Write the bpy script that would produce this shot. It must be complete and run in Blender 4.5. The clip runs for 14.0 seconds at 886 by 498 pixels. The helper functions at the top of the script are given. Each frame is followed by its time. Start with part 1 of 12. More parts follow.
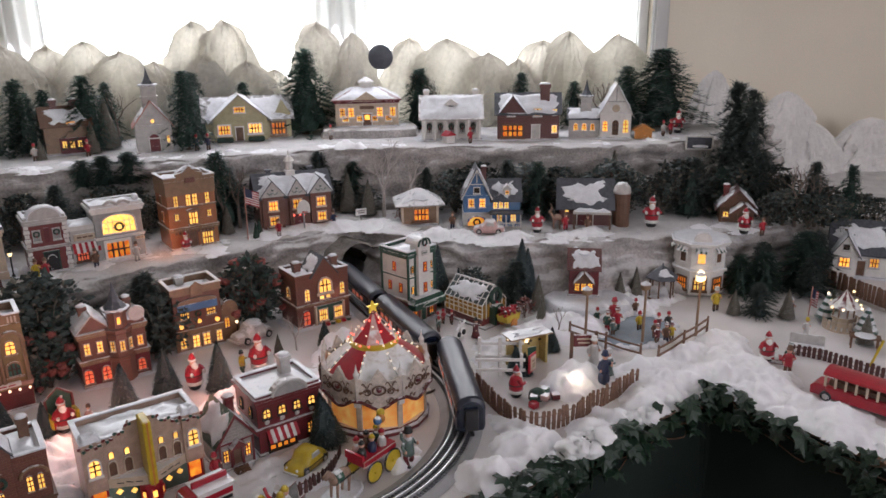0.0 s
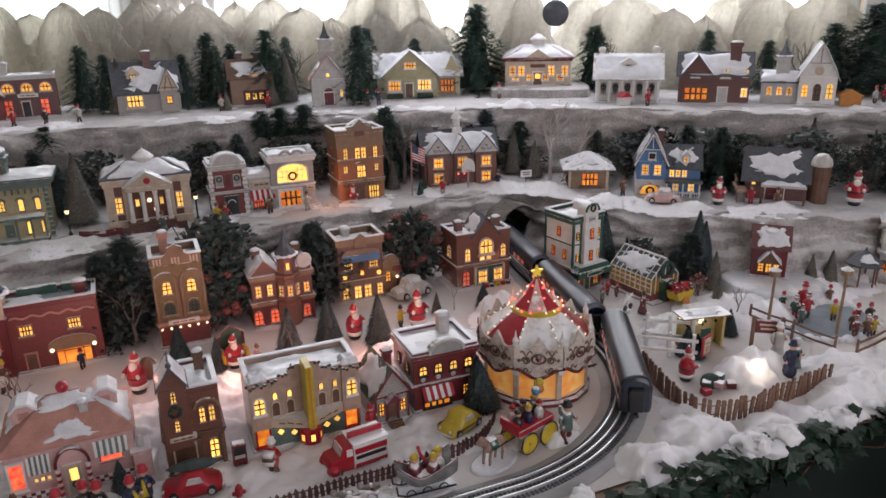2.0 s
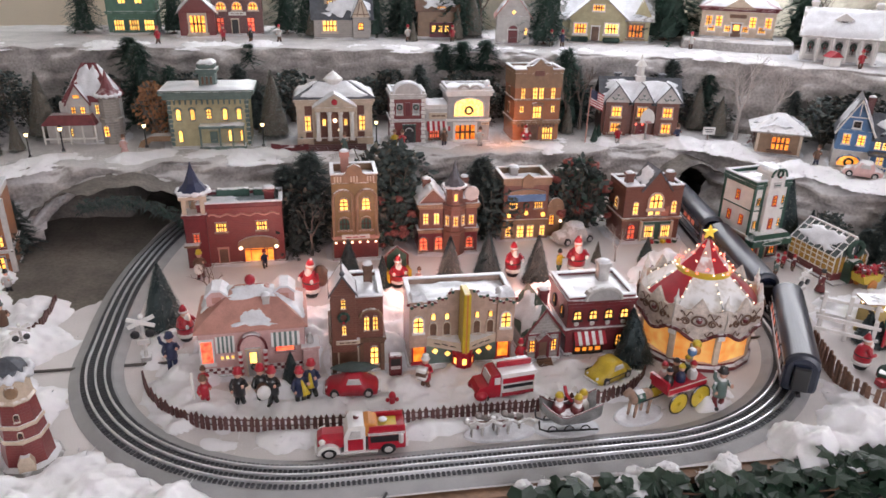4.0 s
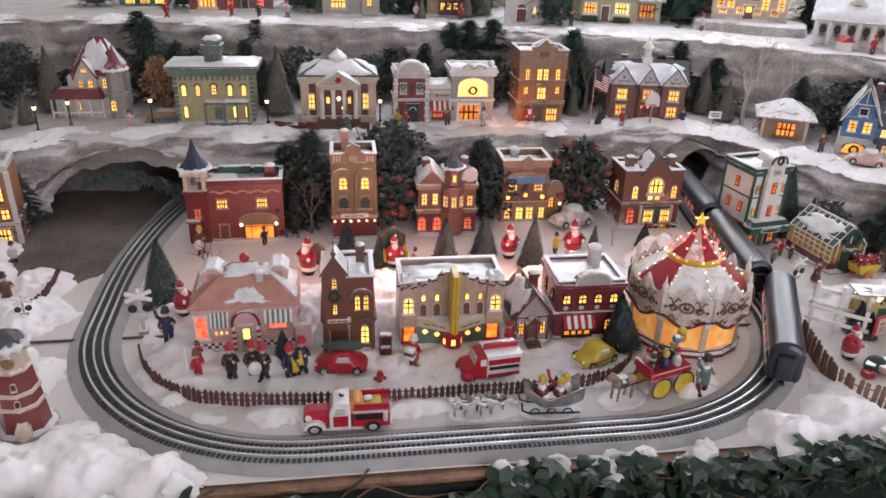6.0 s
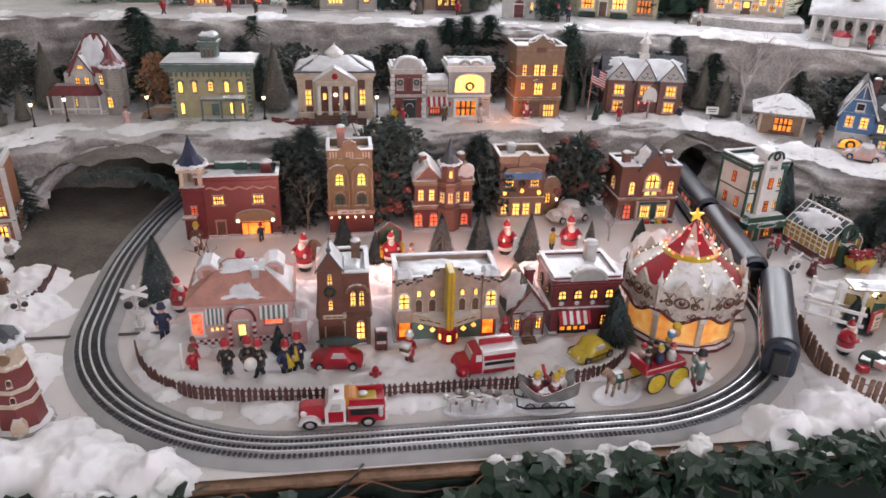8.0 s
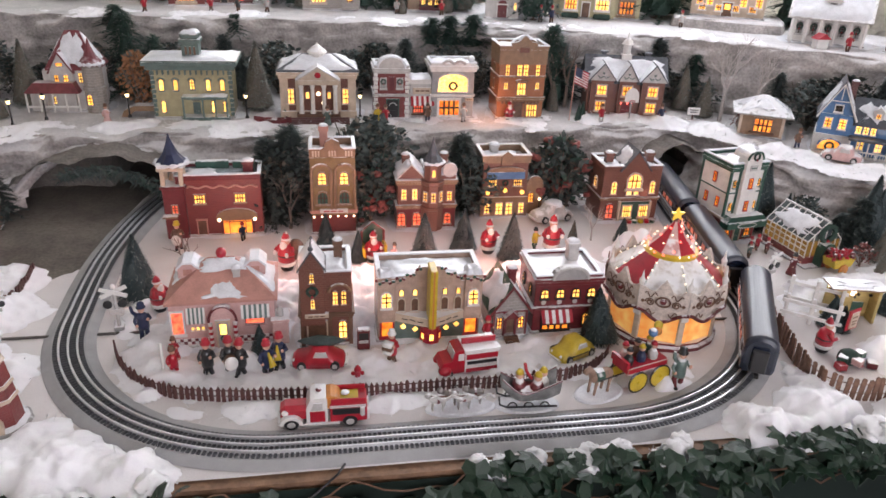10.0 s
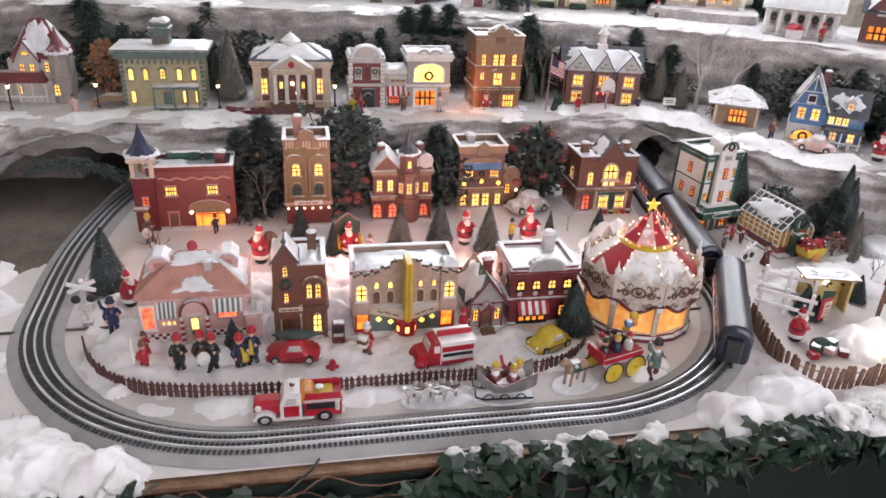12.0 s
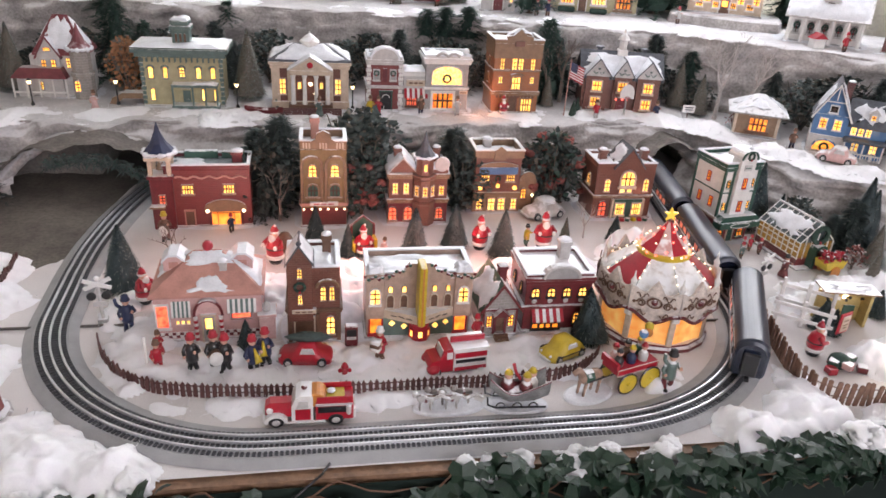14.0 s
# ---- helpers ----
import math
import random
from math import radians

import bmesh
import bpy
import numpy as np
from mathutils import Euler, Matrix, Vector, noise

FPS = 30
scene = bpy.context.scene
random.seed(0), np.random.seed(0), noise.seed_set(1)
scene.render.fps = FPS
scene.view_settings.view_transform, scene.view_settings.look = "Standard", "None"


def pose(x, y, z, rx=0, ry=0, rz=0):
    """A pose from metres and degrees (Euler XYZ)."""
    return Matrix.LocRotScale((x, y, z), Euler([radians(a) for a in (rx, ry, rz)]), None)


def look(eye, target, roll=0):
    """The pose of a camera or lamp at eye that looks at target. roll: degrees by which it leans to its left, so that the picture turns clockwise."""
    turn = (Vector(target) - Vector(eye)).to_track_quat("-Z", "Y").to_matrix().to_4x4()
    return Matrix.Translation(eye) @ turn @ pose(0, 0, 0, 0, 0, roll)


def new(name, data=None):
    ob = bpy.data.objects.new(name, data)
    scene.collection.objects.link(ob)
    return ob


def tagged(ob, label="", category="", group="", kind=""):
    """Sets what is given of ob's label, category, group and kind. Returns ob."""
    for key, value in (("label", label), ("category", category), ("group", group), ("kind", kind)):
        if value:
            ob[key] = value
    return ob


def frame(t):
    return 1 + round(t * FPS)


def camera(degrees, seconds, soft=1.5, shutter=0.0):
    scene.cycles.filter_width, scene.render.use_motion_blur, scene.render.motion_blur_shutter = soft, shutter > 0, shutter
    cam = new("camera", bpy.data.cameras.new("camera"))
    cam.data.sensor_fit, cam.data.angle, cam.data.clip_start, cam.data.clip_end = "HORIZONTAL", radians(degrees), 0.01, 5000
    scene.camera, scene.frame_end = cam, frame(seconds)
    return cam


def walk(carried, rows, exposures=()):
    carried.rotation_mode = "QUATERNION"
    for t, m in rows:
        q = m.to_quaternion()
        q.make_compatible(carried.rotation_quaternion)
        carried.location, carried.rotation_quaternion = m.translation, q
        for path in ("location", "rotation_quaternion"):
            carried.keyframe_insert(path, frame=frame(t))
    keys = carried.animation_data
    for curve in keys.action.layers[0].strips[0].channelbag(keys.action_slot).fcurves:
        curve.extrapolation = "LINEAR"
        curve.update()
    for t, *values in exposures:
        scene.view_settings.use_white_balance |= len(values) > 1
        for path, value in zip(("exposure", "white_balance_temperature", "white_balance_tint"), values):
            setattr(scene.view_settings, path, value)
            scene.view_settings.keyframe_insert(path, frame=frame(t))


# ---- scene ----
cam = camera(63.0, 14.0, soft=1.6)
PATH = [
    (0, (-0.0415, -0.0600, 1.5496), (1.0780, 1.4954, 0.9773), -0.94),
    (0.5, (-0.0401, -0.0461, 1.5438), (1.0255, 1.5381, 0.9482), -1.30),
    (1, (-0.0303, -0.0365, 1.5366), (0.9730, 1.5859, 0.9357), -1.05),
    (1.5, (-0.0279, -0.0178, 1.5307), (0.8410, 1.6823, 0.9353), -1.63),
    (2, (-0.0301, 0.0113, 1.5198), (0.7055, 1.7521, 0.8652), -1.19),
    (2.5, (-0.0261, 0.0215, 1.5204), (0.4886, 1.8265, 0.8298), -1.19),
    (3, (-0.0427, -0.0032, 1.5124), (0.3980, 1.7955, 0.7569), 0.24),
    (3.5, (-0.0532, -0.0077, 1.5137), (0.3359, 1.8041, 0.7613), 0.75),
    (4, (-0.0584, -0.0036, 1.5123), (0.2551, 1.8048, 0.7175), 1.20),
    (6.5, (-0.0086, -0.0220, 1.5348), (0.2437, 1.7663, 0.6756), 1.68),
    (7, (-0.0099, -0.0192, 1.5317), (0.2166, 1.7744, 0.6764), 1.19),
    (7.5, (-0.0056, -0.0214, 1.5341), (0.2505, 1.7686, 0.6795), 1.64),
    (8, (-0.0053, -0.0229, 1.5320), (0.2612, 1.7595, 0.6650), 1.75),
    (10.5, (0.0010, -0.0235, 1.5288), (0.3269, 1.7506, 0.6649), 2.49),
    (11, (0.0053, -0.0149, 1.5291), (0.3455, 1.7470, 0.6460), 2.62),
    (11.5, (0.0066, -0.0113, 1.5300), (0.3569, 1.7431, 0.6360), 2.81),
    (12, (0.0067, -0.0132, 1.5264), (0.3725, 1.7423, 0.6408), 2.88),
    (12.5, (0.0039, -0.0130, 1.5286), (0.3617, 1.7447, 0.6441), 2.68),
    (13, (0.0032, -0.0128, 1.5266), (0.3584, 1.7475, 0.6462), 2.79),
    (13.5, (0.0049, -0.0104, 1.5291), (0.3585, 1.7493, 0.6468), 3.31),
    (14, (0.0043, -0.0033, 1.5314), (0.3346, 1.7591, 0.6454), 3.66),
]
walk(cam, [(t, look(e, g, r)) for t, e, g, r in PATH],
     [(0.0, -0.6), (1.0, -0.65), (2.0, -0.6), (2.5, -0.22), (3.0, 0.0), (4.0, 0.05), (6.5, -0.05), (8.0, 0.0), (11.0, 0.2), (14.0, 0.25)])

# ---- world, daylight and exposure ----
TABLE, TIER2, TIER3 = 0.75, 0.918, 1.14
world = bpy.data.worlds.new("world")
scene.world = world
world.use_nodes = True
sky = world.node_tree.nodes.new("ShaderNodeTexSky")
sky.sky_type, sky.sun_disc = "NISHITA", False
sky.sun_elevation, sky.sun_rotation = radians(28), radians(40)
world.node_tree.links.new(sky.outputs[0], world.node_tree.nodes["Background"].inputs[0])
world.node_tree.nodes["Background"].inputs[1].default_value = 0.1


def area_lamp(name, eye, target, sx, sy, watts, colour):
    data = bpy.data.lights.new(name, "AREA")
    data.shape, data.size, data.size_y, data.energy, data.color = "RECTANGLE", sx, sy, watts, colour
    ob = new(name, data)
    ob.matrix_world = look(eye, target)
    return ob


# daylight of the wide window behind the village, and a fill light added behind the camera, where an unseen window is
# assumed
area_lamp("window_daylight", (1.35, 3.02, 1.78), (0.5, 1.65, 1.0), 3.0, 1.2, 42, (0.97, 0.96, 1.08))
area_lamp("unseen_window_fill", (1.2, -2.45, 1.8), (1.2, 1.8, 1.2), 3.0, 1.4, 66, (1.0, 0.93, 1.02))


def warm_bulb(x, y, z, watts, colour=(1.0, 0.43, 0.33)):
    """A warm point light: the bulb of a lit house, showing through the opening in its back, or another lit bulb."""
    data = bpy.data.lights.new("warm_bulb", "POINT")
    data.energy, data.color, data.shadow_soft_size = watts, colour, 0.02
    new("warm_bulb", data).location = (x, y, z)


warm_bulb(-0.2, 1.42, 0.86, 0.62)
warm_bulb(0.12, 1.41, 0.86, 0.62)
warm_bulb(0.3, 1.41, 0.86, 0.62)
warm_bulb(0.47, 1.41, 0.86, 0.62)
warm_bulb(0.5, 2.13, 0.98, 0.16, (1.0, 0.36, 0.16))
warm_bulb(0.92, 1.6, 0.79, 0.14, (1.0, 0.3, 0.2))
# light of the tall park lamp's head
warm_bulb(1.56, 0.985, 0.915, 0.07, (1.0, 0.62, 0.34))
# light of the string bulb in the cotton heap
warm_bulb(1.085, 0.985, 0.795, 0.12, (1.0, 0.8, 0.62))


# ---- materials ----
def mat(name, colour, rough=0.5, metal=0.0, var=0.25, scale=60.0, bump=0.15, fine=400.0, glow=None, strength=0.0, colour2=None, coat=0.0, dust=0.0, sheer=0.0):
    """Colour broken up at two scales, with fine relief. dust: painted snow lying on what faces up. sheer: thin paper that lets light through."""
    m = bpy.data.materials.new(name)
    m.use_nodes = True
    nt = m.node_tree
    b = nt.nodes["Principled BSDF"]
    b.inputs["Roughness"].default_value, b.inputs["Metallic"].default_value = rough, metal
    b.inputs["Coat Weight"].default_value = coat
    co = nt.nodes.new("ShaderNodeTexCoord")
    big, small = nt.nodes.new("ShaderNodeTexNoise"), nt.nodes.new("ShaderNodeTexNoise")
    for n, s, d in ((big, scale, 4), (small, fine, 3)):
        n.inputs["Scale"].default_value, n.inputs["Detail"].default_value = s, d
        nt.links.new(co.outputs["Object"], n.inputs["Vector"])
    ramp = nt.nodes.new("ShaderNodeValToRGB")
    c2 = colour2 or [c * (1 - var) for c in colour]
    ramp.color_ramp.elements[0].position, ramp.color_ramp.elements[1].position = 0.32, 0.66
    ramp.color_ramp.elements[0].color, ramp.color_ramp.elements[1].color = (*c2, 1), (*colour, 1)
    nt.links.new(big.outputs[0], ramp.inputs[0])
    mix = nt.nodes.new("ShaderNodeMix")
    mix.data_type, mix.blend_type = "RGBA", "MULTIPLY"
    mix.inputs[0].default_value = min(1.0, var * 1.6)
    ramp2 = nt.nodes.new("ShaderNodeValToRGB")
    ramp2.color_ramp.elements[0].position, ramp2.color_ramp.elements[1].position = 0.3, 0.62
    ramp2.color_ramp.elements[0].color = (0.55, 0.55, 0.55, 1)
    nt.links.new(small.outputs[0], ramp2.inputs[0])
    nt.links.new(ramp.outputs[0], mix.inputs[6])
    nt.links.new(ramp2.outputs[0], mix.inputs[7])
    colour_out = mix.outputs[2]
    if dust:
        geo, sep, add, dr, dm = (nt.nodes.new(k) for k in ("ShaderNodeNewGeometry", "ShaderNodeSeparateXYZ", "ShaderNodeMath", "ShaderNodeMapRange", "ShaderNodeMix"))
        nt.links.new(geo.outputs["Normal"], sep.inputs[0])
        nt.links.new(sep.outputs["Z"], add.inputs[0])
        nt.links.new(big.outputs[0], add.inputs[1])
        dr.inputs["From Min"].default_value, dr.inputs["From Max"].default_value, dr.inputs["To Max"].default_value = 1.12, 1.3, dust
        nt.links.new(add.outputs[0], dr.inputs["Value"])
        dm.data_type = "RGBA"
        nt.links.new(dr.outputs[0], dm.inputs[0])
        nt.links.new(colour_out, dm.inputs[6])
        dm.inputs[7].default_value = (0.84, 0.85, 0.87, 1)
        colour_out = dm.outputs[2]
    nt.links.new(colour_out, b.inputs["Base Color"])
    if sheer:
        tr, ms = nt.nodes.new("ShaderNodeBsdfTranslucent"), nt.nodes.new("ShaderNodeMixShader")
        nt.links.new(colour_out, tr.inputs["Color"])
        ms.inputs[0].default_value = sheer
        nt.links.new(b.outputs[0], ms.inputs[1])
        nt.links.new(tr.outputs[0], ms.inputs[2])
        nt.links.new(ms.outputs[0], nt.nodes["Material Output"].inputs["Surface"])
    if bump:
        bp = nt.nodes.new("ShaderNodeBump")
        bp.inputs["Strength"].default_value, bp.inputs["Distance"].default_value = bump, 0.002
        nt.links.new(small.outputs[0], bp.inputs["Height"])
        nt.links.new(bp.outputs[0], b.inputs["Normal"])
    if glow:
        b.inputs["Emission Color"].default_value, b.inputs["Emission Strength"].default_value = (*glow, 1), strength
    return m


def glow_mat(name, hot, edge, strength, scale=90.0):
    """Lamp-lit translucent plastic: uneven brightness, each pane a little different."""
    m = bpy.data.materials.new(name)
    m.use_nodes = True
    nt = m.node_tree
    b = nt.nodes["Principled BSDF"]
    co, no, info = nt.nodes.new("ShaderNodeTexCoord"), nt.nodes.new("ShaderNodeTexNoise"), nt.nodes.new("ShaderNodeObjectInfo")
    no.inputs["Scale"].default_value = scale
    nt.links.new(co.outputs["Object"], no.inputs["Vector"])
    ramp = nt.nodes.new("ShaderNodeValToRGB")
    ramp.color_ramp.elements[0].position, ramp.color_ramp.elements[1].position = 0.35, 0.68
    ramp.color_ramp.elements[0].color, ramp.color_ramp.elements[1].color = (*edge, 1), (*hot, 1)
    nt.links.new(no.outputs[0], ramp.inputs[0])
    nt.links.new(ramp.outputs[0], b.inputs["Emission Color"])
    nt.links.new(ramp.outputs[0], b.inputs["Base Color"])
    mp = nt.nodes.new("ShaderNodeMapRange")
    mp.inputs["To Min"].default_value, mp.inputs["To Max"].default_value = strength * 0.4, strength * 1.3
    nt.links.new(info.outputs["Random"], mp.inputs["Value"])
    nt.links.new(mp.outputs[0], b.inputs["Emission Strength"])
    b.inputs["Roughness"].default_value = 0.3
    return m


def brick_mat(name, c1, c2, mortar, scale=55.0):
    m = mat(name, c1, 0.4, var=0.25, bump=0.1, coat=0.45)
    nt = m.node_tree
    b = nt.nodes["Principled BSDF"]
    br, co, mp = nt.nodes.new("ShaderNodeTexBrick"), nt.nodes.new("ShaderNodeTexCoord"), nt.nodes.new("ShaderNodeMapping")
    mp.inputs["Rotation"].default_value = (radians(90), 0, 0)
    nt.links.new(co.outputs["Object"], mp.inputs[0])
    nt.links.new(mp.outputs[0], br.inputs["Vector"])
    br.inputs["Scale"].default_value = scale
    br.inputs["Color1"].default_value, br.inputs["Color2"].default_value, br.inputs["Mortar"].default_value = (*c1, 1), (*c2, 1), (*mortar, 1)
    br.inputs["Mortar Size"].default_value = 0.025
    mix = nt.nodes.new("ShaderNodeMix")
    mix.data_type, mix.blend_type = "RGBA", "MIX"
    mix.inputs[0].default_value = 0.55
    old = b.inputs["Base Color"].links[0].from_socket
    nt.links.new(old, mix.inputs[6])
    nt.links.new(br.outputs[0], mix.inputs[7])
    nt.links.new(mix.outputs[2], b.inputs["Base Color"])
    return m


WETROOF = mat("slushy_roof", (0.42, 0.47, 0.5), 0.25, var=0.45, scale=30, bump=0.2, colour2=(0.2, 0.25, 0.27), coat=0.5)
SNOW = mat("painted_snow", (0.82, 0.84, 0.88), 0.35, var=0.16, scale=45, bump=0.35, fine=260, coat=0.35)
FELT = mat("white_felt_ground", (0.79, 0.76, 0.75), 0.9, var=0.18, scale=6, bump=0.3, fine=520)
COTTON = mat("cotton_batting", (0.92, 0.92, 0.95), 1.0, var=0.05, scale=24, bump=0.25, fine=420)
soft = COTTON.node_tree.nodes["Principled BSDF"]
soft.inputs["Subsurface Weight"].default_value, soft.inputs["Subsurface Scale"].default_value = 0.85, 0.012
soft.inputs["Subsurface Radius"].default_value = (1.0, 0.95, 1.0)
ROCKFELT = mat("snow_blanket", (0.56, 0.525, 0.505), 0.95, var=0.45, scale=14, bump=0.9, fine=120, dust=0.42)
# darker copy of the snow blanket, with tunnel shade put into its colour
SHADEFELT = mat("shade_tinted_blanket", (0.27, 0.245, 0.22), 0.95, var=0.45, scale=14, bump=0.9, fine=120)
# dark tone that paints the tunnel's shade onto the ground
SHADEFLOOR = mat("painted_ground_shade", (0.19, 0.17, 0.145), 0.95, var=0.4, scale=10, bump=0.9, fine=120)
MOUNTAIN = mat("mountain_paper", (0.8, 0.775, 0.71), 0.9, var=0.18, scale=8, bump=0.4, fine=60, sheer=0.6)
WHITEMTN = mat("white_mountain", (0.84, 0.82, 0.8), 0.85, var=0.14, scale=10, bump=0.6, fine=70)
GREYBED = mat("grey_plastic_roadbed", (0.4, 0.405, 0.41), 0.6, var=0.15, scale=30, bump=0.2, fine=700)
TIE = mat("black_plastic_ties", (0.075, 0.08, 0.09), 0.5, var=0.2)
STEEL = mat("rail_steel", (0.78, 0.79, 0.81), 0.34, 0.9, var=0.12, scale=30, bump=0.03)
WOOD = mat("board_edge_wood", (0.34, 0.2, 0.12), 0.6, var=0.4, scale=18, bump=0.3, fine=120)
PICKET = mat("brown_fence_wood", (0.24, 0.13, 0.085), 0.65, var=0.4, scale=90, bump=0.3)
DKPICKET = mat("dark_fence_wood", (0.115, 0.045, 0.04), 0.6, var=0.3, scale=90, bump=0.3)
CLOTH = mat("dark_green_cloth", (0.003, 0.015, 0.01), 0.9, var=0.4, scale=6, bump=0.3, fine=500)
IVY = mat("ivy_leaf", (0.024, 0.06, 0.032), 0.42, var=0.5, scale=40, bump=0.2, colour2=(0.008, 0.022, 0.014))
# PINE, PINEDK and DEADLEAF are lightened in colour to stand in for lens haze
PINE = mat("pine_needles", (0.07, 0.135, 0.105), 0.6, var=0.4, scale=40, bump=0, sheer=0.4)
PINEDK = mat("haze_lifted_dark_needles", (0.06, 0.085, 0.078), 0.6, var=0.4, scale=40, bump=0)
BRUSHBLUE = mat("blue_green_bristles", (0.035, 0.062, 0.066), 0.6, var=0.4, scale=40, bump=0)
FROST = mat("frosted_needles", (0.42, 0.45, 0.43), 0.7, var=0.35, scale=70, bump=0, colour2=(0.06, 0.1, 0.075))
DEADLEAF = mat("dark_brown_leaf", (0.19, 0.15, 0.12), 0.7, var=0.4, scale=60, bump=0, colour2=(0.08, 0.09, 0.07))
RUSSET = mat("russet_leaves", (0.36, 0.11, 0.09), 0.6, var=0.5, scale=60, bump=0, colour2=(0.15, 0.03, 0.03))
ORANGELEAF = mat("rust_feathers", (0.42, 0.2, 0.09), 0.7, var=0.4, scale=60, bump=0)
TWIG = mat("bare_twig", (0.24, 0.19, 0.16), 0.8, var=0.4, scale=80)
PALETWIG = mat("pale_twig", (0.55, 0.5, 0.47), 0.8, var=0.3, scale=80)
LIT = glow_mat("lit_window", (1.0, 0.54, 0.1), (0.9, 0.24, 0.015), 2.1)
LITYEL = glow_mat("lit_window_yellow", (1.0, 0.64, 0.17), (1.0, 0.42, 0.05), 2.3)
LITRED = glow_mat("lit_window_red", (1.0, 0.24, 0.1), (0.9, 0.05, 0.03), 1.2)
LITSHOP = glow_mat("lit_shop_window", (1.0, 0.36, 0.035), (0.6, 0.08, 0.006), 1.2, 55)
LITDOOR = glow_mat("lit_garage_door", (1.0, 0.45, 0.07), (0.9, 0.2, 0.015), 2.0, 40)
LITCOACH = glow_mat("lit_coach_window", (0.75, 0.2, 0.1), (0.3, 0.05, 0.03), 0.5)
BULB = mat("lit_bulb", (1, 0.85, 0.7), 0.3, glow=(1.0, 0.75, 0.5), strength=3.5)
REDBULB = mat("lit_red_bulb", (1, 0.1, 0.1), 0.3, glow=(1.0, 0.12, 0.08), strength=4.0)
DARKPANE = mat("dark_pane", (0.03, 0.025, 0.02), 0.15, var=0.3)
WHITE = mat("white_gloss_paint", (0.78, 0.76, 0.73), 0.35, var=0.14, coat=0.45, dust=0.9)
CREAM = mat("cream_paint", (0.62, 0.5, 0.38), 0.4, var=0.2, coat=0.45, dust=0.9)
TAN = mat("tan_paint", (0.29, 0.18, 0.105), 0.4, var=0.25, coat=0.45, dust=0.9)
OLIVE = mat("olive_paint", (0.24, 0.155, 0.062), 0.4, var=0.25, coat=0.45, dust=0.9)
YELLOWISH = mat("pale_yellow_paint", (0.46, 0.41, 0.24), 0.4, var=0.2, coat=0.45, dust=0.9)
PINK = mat("pink_paint", (0.68, 0.43, 0.4), 0.4, var=0.2, coat=0.45, dust=0.9)
ROOFPINK = mat("terracotta_roof", (0.56, 0.28, 0.23), 0.5, var=0.22, scale=40)
GREY = mat("grey_paint", (0.38, 0.37, 0.36), 0.45, var=0.2, dust=0.9)
LTGREY = mat("light_grey_paint", (0.56, 0.54, 0.52), 0.45, var=0.2, dust=0.9)
DISCGREY = mat("dark_grey_enamel", (0.09, 0.1, 0.12), 0.35, var=0.2)
SLATE = mat("slate_roof", (0.1, 0.11, 0.13), 0.45, var=0.35, scale=90)
DKGREEN = mat("dark_green_paint", (0.03, 0.1, 0.07), 0.4, var=0.3, coat=0.45, dust=0.9)
TEAL = mat("grey_green_paint", (0.13, 0.19, 0.17), 0.4, var=0.25, coat=0.45, dust=0.9)
SAGE = mat("sage_paint", (0.08, 0.18, 0.13), 0.4, var=0.25, dust=0.9)
BLUE = mat("blue_paint", (0.1, 0.22, 0.42), 0.4, var=0.25, coat=0.45, dust=0.9)
NAVY = mat("navy_paint", (0.025, 0.035, 0.09), 0.4, var=0.3)
RED = mat("red_gloss_paint", (0.44, 0.012, 0.03), 0.28, var=0.2, coat=0.4)
DKRED = mat("dark_red_paint", (0.17, 0.022, 0.028), 0.4, var=0.3, coat=0.45, dust=0.9)
MAROON = mat("maroon_roof", (0.22, 0.05, 0.06), 0.45, var=0.35, dust=0.4)
BLACK = mat("black_paint", (0.018, 0.018, 0.02), 0.35, var=0.3, coat=0.45)
YELLOW = mat("yellow_paint", (0.62, 0.45, 0.03), 0.35, var=0.2, coat=0.3)
GOLD = mat("gold_star", (0.9, 0.6, 0.08), 0.25, 0.6, var=0.15, glow=(1.0, 0.7, 0.1), strength=0.5)
SKIN = mat("painted_face", (0.62, 0.36, 0.27), 0.45, var=0.1)
MUNTIN = mat("dark_glazing_bar", (0.05, 0.022, 0.014), 0.5, var=0.3)
BROWN = mat("brown_paint", (0.17, 0.09, 0.055), 0.45, var=0.3)
HORSE = mat("horse_brown", (0.4, 0.26, 0.19), 0.45, var=0.3)
ORANGEP = mat("orange_paint", (0.6, 0.24, 0.05), 0.4, var=0.2)
COACHBLUE = mat("coach_blue", (0.008, 0.014, 0.034), 0.25, var=0.2, bump=0.02, coat=0.5)
COACHROOF = mat("coach_roof_navy", (0.012, 0.018, 0.036), 0.36, 0.0, var=0.2, bump=0.02, coat=0.2)
BRICKRED = brick_mat("red_brick", (0.2, 0.03, 0.03), (0.15, 0.024, 0.026), (0.22, 0.09, 0.075))
BRICKBROWN = brick_mat("brown_brick", (0.175, 0.062, 0.042), (0.13, 0.05, 0.036), (0.24, 0.14, 0.1))
BRICKORANGE = brick_mat("orange_brick", (0.36, 0.13, 0.05), (0.3, 0.1, 0.04), (0.4, 0.22, 0.12))
BRICKDARK = brick_mat("dark_brick", (0.13, 0.04, 0.04), (0.1, 0.035, 0.035), (0.25, 0.16, 0.14))
STONE = brick_mat("grey_stone", (0.34, 0.31, 0.28), (0.27, 0.25, 0.23), (0.45, 0.42, 0.4), 40)
WALLPAINT = mat("beige_wall_paint", (0.9, 0.83, 0.71), 0.8, var=0.06, scale=2, bump=0.15, fine=180)
FRAMEWHITE = mat("window_casing", (0.62, 0.62, 0.62), 0.5, var=0.08, scale=5)
